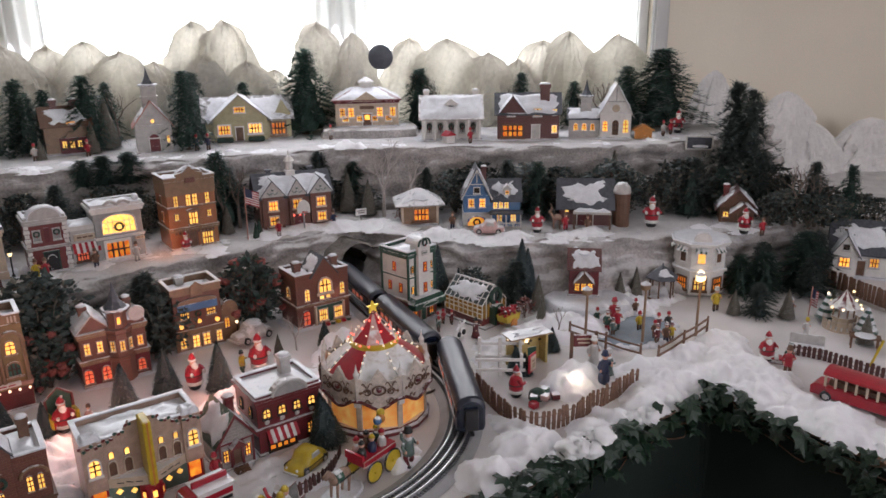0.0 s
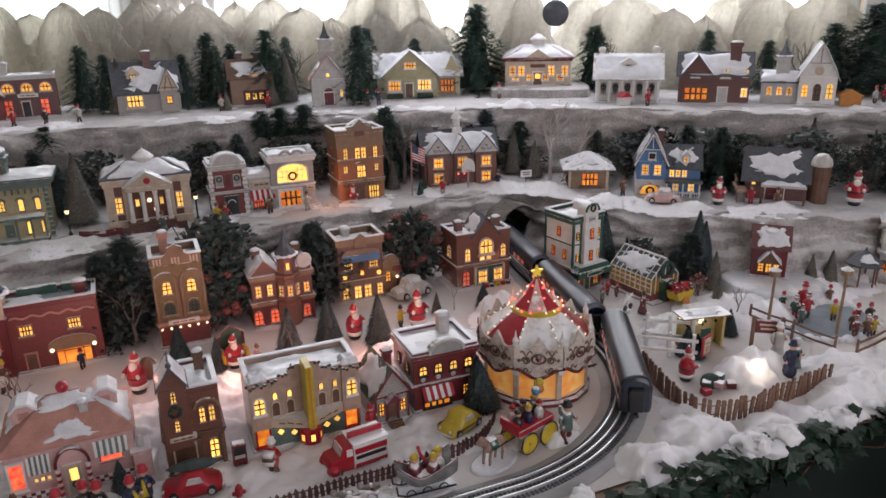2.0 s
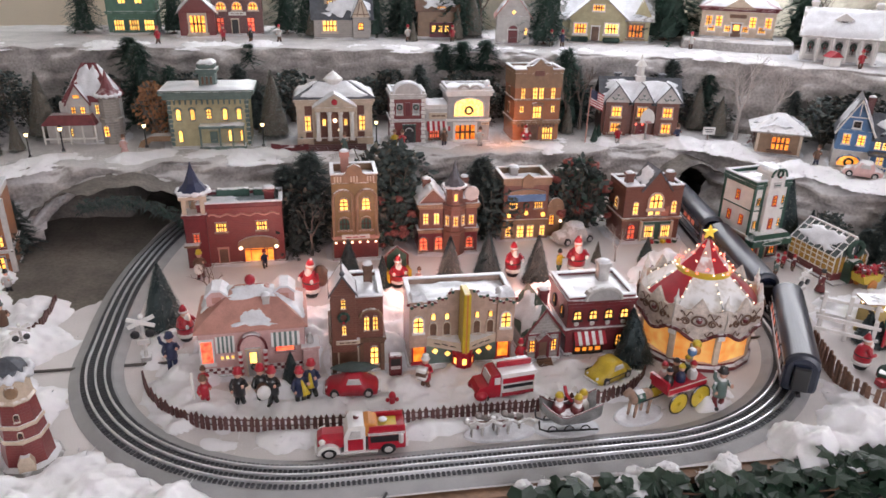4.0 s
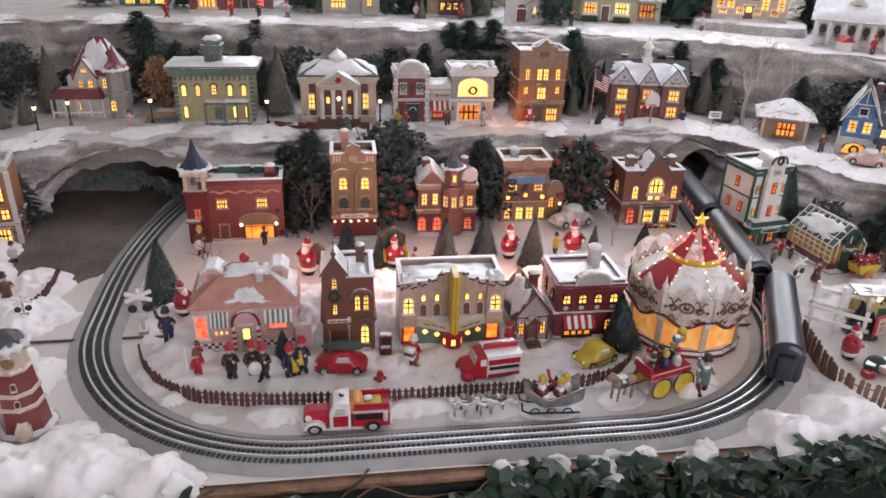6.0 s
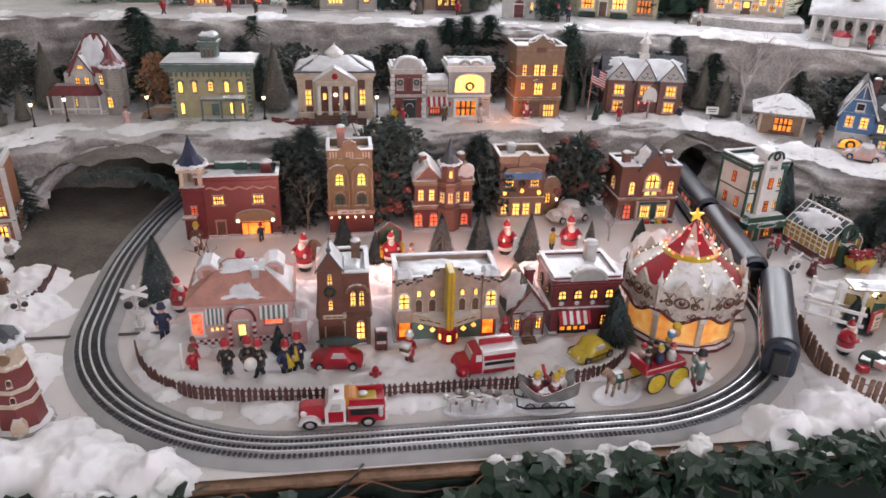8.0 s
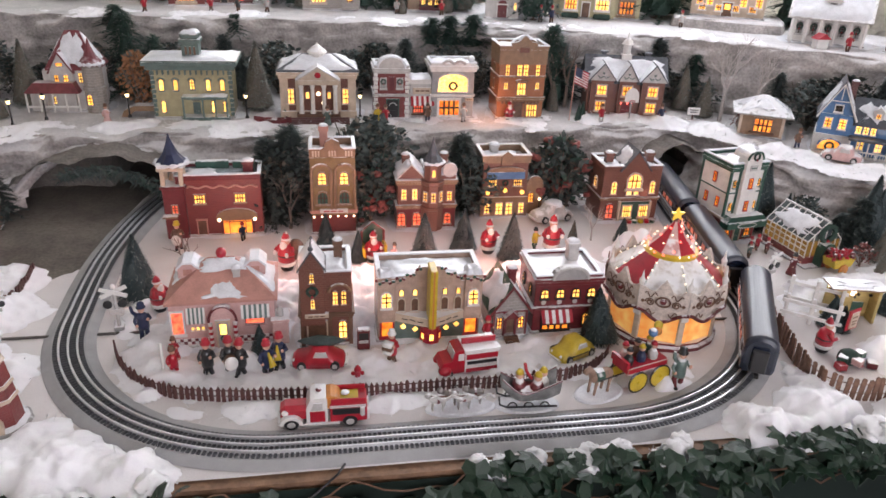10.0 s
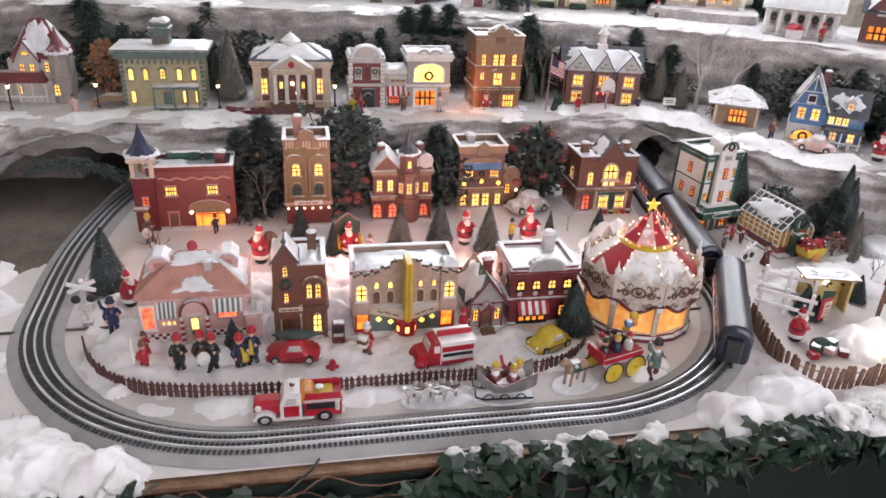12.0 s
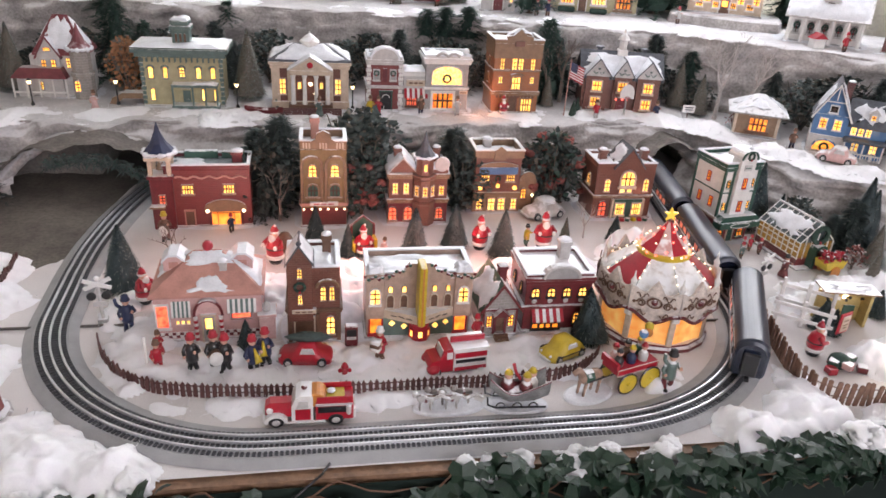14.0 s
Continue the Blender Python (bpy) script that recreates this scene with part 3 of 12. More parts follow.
def track_line():
    pts = [(-0.36, 2.25), (-0.44, 2.0), (-0.49, 1.8), (-0.512, 1.6), (-0.512, 1.45)]
    pts = [(x, y) for x, y in resample_xy(pts)]
    for k in range(1, 46):
        a = math.pi + math.pi / 2 * k / 46
        pts.append((LX + RAD * math.cos(a), FY + RAD + RAD * math.sin(a)))
    pts += [(LX + (RX - LX) * k / 24, FY) for k in range(25)]
    for k in range(1, 46):
        a = -math.pi / 2 + math.pi / 2 * k / 46
        pts.append((RX + RAD * math.cos(a), FY + RAD + RAD * math.sin(a)))
    pts += resample_xy([(0.887, 1.315), (0.915, 1.45), (0.945, 1.64), (0.98, 1.85), (1.02, 2.05), (1.08, 2.3)])
    return pts


def resample_xy(pts):
    return [(p.x, p.y) for p in resample(pts, 0.02)]


TRACK = track_line()


def along(d):
    """The place and heading d metres along the track."""
    for (xa, ya), (xb, yb) in zip(TRACK, TRACK[1:]):
        s = math.hypot(xb - xa, yb - ya)
        if d <= s:
            return xa + (xb - xa) * d / s, ya + (yb - ya) * d / s, math.atan2(yb - ya, xb - xa)
        d -= s
    return TRACK[-1][0], TRACK[-1][1], math.atan2(TRACK[-1][1] - TRACK[-2][1], TRACK[-1][0] - TRACK[-2][0])


TRACK_LEN = sum(math.hypot(b[0] - a[0], b[1] - a[1]) for a, b in zip(TRACK, TRACK[1:]))


def sweep(profile, step=0.016, closed=True):
    """A profile in (sideways, up) swept along the track."""
    m, n, k = Mesh(), len(profile), int(TRACK_LEN / step)
    for i in range(k + 1):
        x, y, a = along(TRACK_LEN * i / k)
        m.v += [(x - math.sin(a) * u, y + math.cos(a) * u, TABLE + z) for u, z in profile]
    for i in range(k):
        m.f += [(i * n + j, i * n + (j + 1) % n, (i + 1) * n + (j + 1) % n, (i + 1) * n + j) for j in range(n if closed else n - 1)]
    m.m = [0] * len(m.f)
    return m


railway = thing("railway_track", "toy three-rail track on a grey moulded roadbed", "railway track", Matrix.Identity(4))
part("roadbed", sweep([(-0.047, 0.001), (-0.03, 0.0085), (0.03, 0.0085), (0.047, 0.001)]), GREYBED, railway, "grey plastic roadbed")
for u in (-0.0159, 0.0, 0.0159):
    part("rail", sweep([(u - 0.002, 0.0085), (u - 0.001, 0.0125), (u - 0.0019, 0.0135), (u - 0.0019, 0.0147), (u - 0.001, 0.0156), (u + 0.001, 0.0156), (u + 0.0019, 0.0147), (u + 0.0019, 0.0135), (u + 0.001, 0.0125), (u + 0.002, 0.0085)]),
         STEEL, railway, "shiny steel rail", smooth=False)
ties = Mesh()
for i in range(int(TRACK_LEN / 0.008)):
    x, y, a = along(0.008 * i)
    ties.box(-0.0025, 0.0025, -0.0262, 0.0262, 0.0075, 0.0104, at=Matrix.Translation((x, y, TABLE)) @ Matrix.Rotation(a, 4, "Z"))
tagged(part("tie_strip", ties, TIE, railway, "closely spaced black ties"), kind="stuff")


def coach(d):
    """A streamlined passenger coach, standing on the track d metres along it."""
    x, y, a = along(d)
    c = thing("passenger_coach", "glossy dark navy toy passenger coach with red-lit windows", "train car", Matrix.Translation((x, y, TABLE + 0.0156)) @ Matrix.Rotation(a, 4, "Z"), "train coaches")
    L, W = 0.16, 0.031
    shell = Mesh()
    half = [(W * 0.93, 0.012), (W, 0.02), (W, 0.056)] + [(W * math.cos(k * math.pi / 20), 0.06 + 0.026 * math.sin(k * math.pi / 20)) for k in range(1, 10)]
    ring = half + [(0.0, 0.086)] + [(-u, z) for u, z in half[::-1]]
    for v, f in ((-L, 0.8), (-L + 0.003, 0.94), (-L + 0.009, 1.0), (L - 0.009, 1.0), (L - 0.003, 0.94), (L, 0.8)):
        shell.v += [(v, u * f, 0.012 + (z - 0.012) * (0.4 + 0.6 * f)) for u, z in ring]
    n = len(ring)
    for j in range(5):
        for i in range(n):
            shell.f.append((j * n + i, (j + 1) * n + i, (j + 1) * n + (i + 1) % n, j * n + (i + 1) % n))
            shell.m.append(1 if 3 <= i < n - 4 else 0)
    shell.f += [tuple(range(n)), tuple(range(6 * n - 1, 5 * n - 1, -1))]
    shell.m += [0, 0]
    part("body", shell, [COACHBLUE, COACHROOF], c, smooth=False)
    for s in (-1, 1):
        part("belt_line", Mesh().box(-L + 0.01, L - 0.01, s * W - 0.0008, s * W + 0.0008, 0.034, 0.0362), STEEL, c, "thin silver line")
        for k in range(9):
            u = -L + 0.032 + k * 0.032
            w = part("window", Mesh().box(u - 0.0135, u + 0.0135, s * W - 0.001, s * W + 0.001, 0.04, 0.056, c=0.0006), BLACK, c)
            part("pane", Mesh().box(u - 0.0115, u + 0.0115, s * W - 0.0015, s * W + 0.0015, 0.042, 0.054), LITCOACH if k % 4 else DARKPANE, w)
        part("truck_frame", Mesh().box(s * 0.11 - 0.034, s * 0.11 + 0.034, -0.022, 0.022, 0.004, 0.013, c=0.002), BLACK, c)
        for u in (0.088, 0.132):
            part("wheel", Mesh().lathe([(0.009, -0.019), (0.009, -0.014), (0.004, -0.014), (0.004, 0.014), (0.009, 0.014), (0.009, 0.019)], 14,
                                       at=Matrix.Translation((s * u, 0, 0.0095)) @ Matrix.Rotation(radians(90), 4, "X")), BLACK, c)
        part("end_door", Mesh().box(s * L - 0.002, s * L + 0.0015, -0.011, 0.011, 0.018, 0.06, c=0.0008), BLACK, c)
        part("diaphragm", Mesh().box(s * (L + 0.005) - 0.005, s * (L + 0.005) + 0.005, -0.014, 0.014, 0.016, 0.062, c=0.002), BLACK, c)
    part("coupler", Mesh().box(-L - 0.016, -L, -0.004, 0.004, 0.008, 0.014, c=0.001), BLACK, c)
    return c


def distance_of(px, py):
    """How far along the track the point nearest to (px, py) lies."""
    return min((math.hypot(along(0.01 * i)[0] - px, along(0.01 * i)[1] - py), 0.01 * i) for i in range(int(TRACK_LEN / 0.01)))[1]


REAR = distance_of(0.734, 0.97) + 0.165
coach(REAR)
coach(REAR + 0.345)
coach(REAR + 0.69)


# ---- buildings ----
WINDOWS = {}


def window_meshes(w, h, style, frame, pane):
    """Shared meshes of a small window: frame, pane, sill and glazing bars. It looks towards -y, its middle at the origin."""
    w, h = w * 0.88, h * 0.9
    key = (round(w, 4), round(h, 4), style, frame.name, pane.name)
    if key not in WINDOWS:
        f, p, b = Mesh(), Mesh(), min(w, h) * 0.16
        arch = style.startswith("arch")
        hh = h / 2
        top = hh - w / 2 if arch else hh
        pts = [(-w / 2, -hh), (w / 2, -hh), (w / 2, top)]
        out = [(-w / 2 - b, -hh - b), (w / 2 + b, -hh - b), (w / 2 + b, top + (0 if arch else b * 1.2))]
        if arch:
            arcs = [(math.cos(math.pi * k / 8), math.sin(math.pi * k / 8)) for k in range(1, 9)]
            pts += [(w / 2 * c, top + w / 2 * s) for c, s in arcs]
            out += [((w / 2 + b) * c, top + (w / 2 + b) * s) for c, s in arcs]
        else:
            pts.append((-w / 2, top))
            out.append((-w / 2 - b, top + b * 1.2))
        n = len(pts)
        for y, ring in ((-0.003, pts), (-0.003, out), (0.001, out), (0.001, pts)):
            f.v += [(x, y, z) for x, z in ring]
        for r in range(4):
            q = (r + 1) % 4
            f.f += [(r * n + i, r * n + (i + 1) % n, q * n + (i + 1) % n, q * n + i) for i in range(n)]
        f.m = [0] * len(f.f)
        p.extrude(pts, -0.0008, 0.0012)
        t = 0.0014 + w * 0.07
        nx, nz = {"shop": (3, 1), "door": (1, 0), "plain": (0, 0), "archplain": (0, 0)}.get(style, (2 if w > 0.022 else 1, 1 if h < w * 1.5 else 2))
        bars = []
        for i in range(nx):
            x = -w / 2 + w * (i + 1) / (nx + 1)
            bars.append(Mesh().box(x - t / 2, x + t / 2, -0.0016, 0.0, -hh, hh - (0.1 * w if arch else 0)))
        for i in range(nz):
            z = -hh + h * (i + 1) / (nz + 1)
            bars.append(Mesh().box(-w / 2, w / 2, -0.0017, 0.0, z - t / 2, z + t / 2))
        sill = Mesh().box(-w / 2 - b * 1.6, w / 2 + b * 1.6, -0.005, 0.0, -hh - b * 1.9, -hh - b * 0.5, c=0.0006)
        WINDOWS[key] = (f.data("window", frame), p.data("pane", pane), sill.data("sill", frame), [m.data("glazing_bar", MUNTIN) for m in bars])
    return WINDOWS[key]


def put_window(parent, at, w, h, style="grid", frame=None, pane=None):
    f, p, s, bars = window_meshes(w, h, style, frame or CREAM, pane or LIT)
    win = part("window", f, None, parent, at=at)
    part("pane", p, None, win)
    part("sill", s, None, win)
    for m in bars:
        part("glazing_bar", m, None, win)
    return win


def snow_patch(parent, a, b, c, d, thick=0.006, seed=0.0, inset=0.12, n=12):
    """Painted snow on a roof plane a b c d (seen from above, counter-clockwise): thick in the middle, with an uneven edge."""
    a, b, c, d = (Vector(p) for p in (a, b, c, d))
    nv = (b - a).cross(d - a).normalized()
    if nv.z < 0:
        nv = -nv
    m = Mesh()
    for j in range(n + 1):
        for i in range(n + 1):
            s, t = i / n, j / n
            wob = inset * 0.9
            s2 = s + wob * (0.5 - s) * max(0.15, 1 + 1.5 * fbm(t * 3 + seed, seed, s, 1.3)) * (abs(2 * s - 1))
            t2 = t + wob * (0.5 - t) * max(0.15, 1 + 1.5 * fbm(s * 3 + seed, seed + 5, t, 1.3)) * (abs(2 * t - 1))
            q = a * (1 - s2) * (1 - t2) + b * s2 * (1 - t2) + c * s2 * t2 + d * (1 - s2) * t2
            edge = min(s, 1 - s, t, 1 - t) * 2 * n / 3
            k = min(1.0, edge)
            m.v.append(q + nv * (thick * k * (0.75 + 0.6 * fbm(q.x, q.y, seed, 45)) - 0.0006 * (1 - k)))
    for j in range(n):
        for i in range(n):
            e = j * (n + 1) + i
            m.f.append((e, e + 1, e + n + 2, e + n + 1))
    m.m = [0] * len(m.f)
    return part("roof_snow", m, SNOW, parent, "white painted snow", smooth=True)


def gable_roof(parent, x0, x1, y0, y1, z, rise, roof, wall, along_x=False, over=0.006, snow=0.006, seed=1.0, thick=0.004, inset=0.1):
    """A pitched roof of two slabs with its gable walls. The ridge runs along y, or along x."""
    if along_x:
        turn = Matrix.Translation(((x0 + x1) / 2, (y0 + y1) / 2, 0)) @ Matrix.Rotation(radians(90), 4, "Z")
        w, d = y1 - y0, x1 - x0
    else:
        turn = Matrix.Translation(((x0 + x1) / 2, (y0 + y1) / 2, 0))
        w, d = x1 - x0, y1 - y0
    g = Mesh().extrude([(-w / 2, z), (w / 2, z), (0, z + rise)], -d / 2, d / 2)
    part("gable", g, wall, parent, at=turn)
    for s in (-1, 1):
        e = (w / 2 + over) / (w / 2)
        zz = z + rise - rise * e
        m = Mesh().extrude([(0, z + rise + 0.0005), (s * w / 2 * e, zz + 0.0005), (s * w / 2 * e, zz + thick), (0, z + rise + thick * 1.3)], -d / 2 - over, d / 2 + over)
        part("roof", m, roof, parent, at=turn)
        if snow:
            q = [Vector((0, -d / 2 - over, z + rise + thick * 1.3)), Vector((s * w / 2 * e, -d / 2 - over, zz + thick)), Vector((s * w / 2 * e, d / 2 + over, zz + thick)), Vector((0, d / 2 + over, z + rise + thick * 1.3))]
            snow_patch(parent, *[turn @ p for p in q], snow, seed + s, inset)


def hip_roof(parent, x0, x1, y0, y1, z, rise, ridge, roof, over=0.008, snow=0.005, seed=2.0, inset=0.12):
    """Four sloping planes up to a ridge of that length along x."""
    x0, x1, y0, y1 = x0 - over, x1 + over, y0 - over, y1 + over
    cx, cy = (x0 + x1) / 2, (y0 + y1) / 2
    e = [(x0, y0), (x1, y0), (x1, y1), (x0, y1)]
    v = [(x, y, z) for x, y in e] + [(x, y, z + 0.004) for x, y in e] + [(cx - ridge / 2, cy, z + rise), (cx + ridge / 2, cy, z + rise)]
    f = [(3, 2, 1, 0), (0, 1, 5, 4), (1, 2, 6, 5), (2, 3, 7, 6), (3, 0, 4, 7), (4, 5, 9, 8), (5, 6, 9), (6, 7, 8, 9), (7, 4, 8)]
    part("roof", Mesh().add(v, f), roof, parent)
    if snow:
        snow_patch(parent, v[4], v[5], v[9], v[8], snow, seed, inset)
        snow_patch(parent, v[7], v[4], v[8], v[8], snow, seed + 1, inset)
        snow_patch(parent, v[5], v[6], v[9], v[9], snow, seed + 2, inset)


def flat_roof(parent, x0, x1, y0, y1, z, wall, trim, para=0.012, snow=0.005, seed=3.0, roof=None):
    """A parapet with a capping, and snow on the flat roof within it."""
    m, c, t = Mesh(), Mesh(), 0.006
    for a, b, e, g in ((x0, x1, y0, y0 + t), (x0, x1, y1 - t, y1), (x0, x0 + t, y0 + t, y1 - t), (x1 - t, x1, y0 + t, y1 - t)):
        m.box(a, b, e, g, z, z + para)
        c.box(a - 0.002, b + 0.002, e - 0.002, g + 0.002, z + para + 0.0005, z + para + 0.004, c=0.001)
    part("parapet", m, wall, parent)
    part("coping", c, trim, parent, "snow-dusted coping")
    part("roof", Mesh().box(x0 + t, x1 - t, y0 + t, y1 - t, z, z + 0.002), roof or GREY, parent)
    if snow:
        snow_patch(parent, (x0 + t, y0 + t, z + 0.003), (x1 - t, y0 + t, z + 0.003), (x1 - t, y1 - t, z + 0.003), (x0 + t, y1 - t, z + 0.003), snow, seed, 0.1)


def chimney(parent, x, y, z, w, h, m):
    c = part("chimney", Mesh().box(x - w / 2, x + w / 2, y - w / 2, y + w / 2, z, z + h, c=0.001).box(x - w * 0.62, x + w * 0.62, y - w * 0.62, y + w * 0.62, z + h * 0.8, z + h, c=0.001), m, parent)
    part("snow_cap", Mesh().lathe([(w * 0.6, 0), (w * 0.62, 0.002), (w * 0.4, 0.005), (0.0005, 0.006)], 10, at=Matrix.Translation((x, y, z + h))), SNOW, c, smooth=True)


def cornice(parent, x0, x1, y0, y1, z, h, out, m, name="cornice"):
    part(name, Mesh().box(x0 - out, x1 + out, y0 - out, y1 + out, z, z + h * 0.55, c=0.001).box(x0 - out * 1.7, x1 + out * 1.7, y0 - out * 1.7, y1 + out * 1.7, z + h * 0.55, z + h, c=0.001), m, parent)


def spire(parent, x, y, z, r, h, n, m, seed=0.0):
    part("spire", Mesh().lathe([(r * 1.12, z), (r * 1.15, z + 0.003), (r * 0.55, z + h * 0.35), (r * 0.22, z + h * 0.7), (0.001, z + h)], n, at=Matrix.Translation((x, y, 0)) @ Matrix.Rotation(math.pi / n, 4, "Z")), m, parent)
    rim, q = Mesh(), n * 4
    for j in range(8):
        b = 2 * math.pi * j / 8
        for k in range(q):
            a = 2 * math.pi * k / q
            g = r * (0.17 + 0.07 * math.sin(k * 2.3 + seed) + 0.04 * math.sin(k * 5.1))
            rim.v.append((x + (r * 1.05 + g * math.cos(b)) * math.cos(a), y + (r * 1.05 + g * math.cos(b)) * math.sin(a), z + 0.004 + 0.75 * g * math.sin(b)))
    for j in range(8):
        rim.f += [(j * q + k, j * q + (k + 1) % q, (j + 1) % 8 * q + (k + 1) % q, (j + 1) % 8 * q + k) for k in range(q)]
    rim.m = [0] * len(rim.f)
    part("spire_snow", rim, SNOW, parent, smooth=True)


def awning(parent, x0, x1, z, drop, out, mats, n=9):
    """One sloping cloth with stripes and a short hanging edge."""
    m = Mesh()
    for k in range(n + 1):
        a = x0 + (x1 - x0) * k / n
        m.v += [(a, -0.001, z), (a, -out, z - drop), (a, -out, z - drop - 0.003), (a, -0.001, z - 0.003)]
    for k in range(n):
        e = 4 * k
        m.f += [(e + j, e + (j + 1) % 4, e + 4 + (j + 1) % 4, e + 4 + j) for j in range(4)]
        m.m += [k % 2] * 4
    m.f += [(3, 2, 1, 0), (4 * n, 4 * n + 1, 4 * n + 2, 4 * n + 3)]
    m.m += [0, 0]
    part("awning", m, mats, parent, "striped awning")


def front(x, z, y=0.0):
    return Matrix.Translation((x, y, z))


def left_side(w, y, z):
    return Matrix.Translation((-w / 2, y, z)) @ Matrix.Rotation(radians(-90), 4, "Z")


def door(parent, x, w, h, m, frame=None, z=0.004, y=0.0, lit=None):
    f = Mesh().box(x - w / 2 - 0.003, x - w / 2, y - 0.004, y + 0.001, z, z + h + 0.003).box(x + w / 2, x + w / 2 + 0.003, y - 0.004, y + 0.001, z, z + h + 0.003).box(x - w / 2 - 0.004, x + w / 2 + 0.004, y - 0.005, y + 0.001, z + h, z + h + 0.004)
    part("door_frame", f, frame or CREAM, parent)
    d = part("door", Mesh().box(x - w / 2, x + w / 2, y - 0.002, y + 0.001, z, z + h, c=0.0005).box(x - w * 0.3, x + w * 0.3, y - 0.003, y - 0.001, z + h * 0.1, z + h * 0.42, c=0.0005), m, parent)
    if lit:
        part("pane", Mesh().box(x - w * 0.28, x + w * 0.28, y - 0.0032, y - 0.001, z + h * 0.52, z + h * 0.9), lit, d)


def house(name, label, x, y, z, rz, w, d, h, wall, base=GREY, group=""):
    """The empty and the walls of a building whose front base is centred at (x, y); its front looks towards -y before it is turned."""
    size = 1.0
    if z >= TIER3:
        size, x, y = 1.09, (x + 0.04) * 1.094 - 0.04, y * 1.094
    t = thing(name, label, "miniature building", Matrix.Translation((x, y, z)) @ Matrix.Rotation(radians(rz), 4, "Z") @ Matrix.Scale(size, 4), group or "lighted village houses")
    part("wall", Mesh().box(-w / 2, w / 2, 0, d, 0, h, c=0.0015), wall, t)
    part("plinth", Mesh().box(-w / 2 - 0.004, w / 2 + 0.004, -0.005, d + 0.004, 0, 0.006, c=0.0015), base, t)
    n, m = 30, Mesh()
    rim = []
    for k in range(n):
        a = 2 * math.pi * k / n
        cx, cy = math.cos(a), math.sin(a)
        s = 1 / max(abs(cx), abs(cy)) ** 0.75
        rim.append((cx * s, cy * s, 1 + 0.35 * fbm(cx + x, cy + y, 0, 1.7)))
    for f, zz in ((1.0, 0.004), (1.13, 0.0035), (1.3, -0.0005)):
        m.v += [(cx * w / 2 * (1 + (f - 1) * g * 1.2), d / 2 + cy * (d / 2) * (1 + (f - 1) * g * 1.2), zz + (0.003 * fbm(cx * 3 + x, cy * 3, f, 2) if 1 < f < 1.2 else 0)) for cx, cy, g in rim]
    for k in range(2):
        m.f += [(k * n + i, k * n + (i + 1) % n, (k + 1) * n + (i + 1) % n, (k + 1) * n + i) for i in range(n)]
    m.m = [0] * len(m.f)
    part("snow_base", m, SNOW, t, smooth=True)
    return t


def row(parent, zs, n, w, span, ww, wh, style="grid", frame=None, pane=None, y=0.0, dark=()):
    """A row of n windows on the front at height zs."""
    for k in range(n):
        u = -span / 2 + span * k / (n - 1) if n > 1 else 0
        put_window(parent, front(w + u, zs, y), ww, wh, style, frame, DARKPANE if k in dark else pane)


def sign(parent, x, z, w, h, m, bars=None, y=-0.003, name="sign"):
    s = part(name, Mesh().box(x - w / 2, x + w / 2, y, 0.001, z - h / 2, z + h / 2, c=0.0008), m, parent)
    if bars:
        b = Mesh()
        for k in range(3):
            b.box(x - w * 0.36 + k * w * 0.25, x - w * 0.36 + k * w * 0.25 + w * 0.2, y - 0.0012, y, z - h * 0.12, z + h * 0.12)
        part("lettering", b, bars, s)


def wreath(parent, x, z, r, y=-0.004):
    m = Mesh()
    pts = [(x + r * math.cos(2 * math.pi * k / 14), y + 0.001 * (-1) ** k, z + r * math.sin(2 * math.pi * k / 14)) for k in range(15)]
    m.tube(pts, r * 0.32, n=6).ball(x, y - 0.002, z - r, r * 0.3, 1, 6)
    part("wreath", m, [PINE, RED], parent, "green wreath with a red bow")


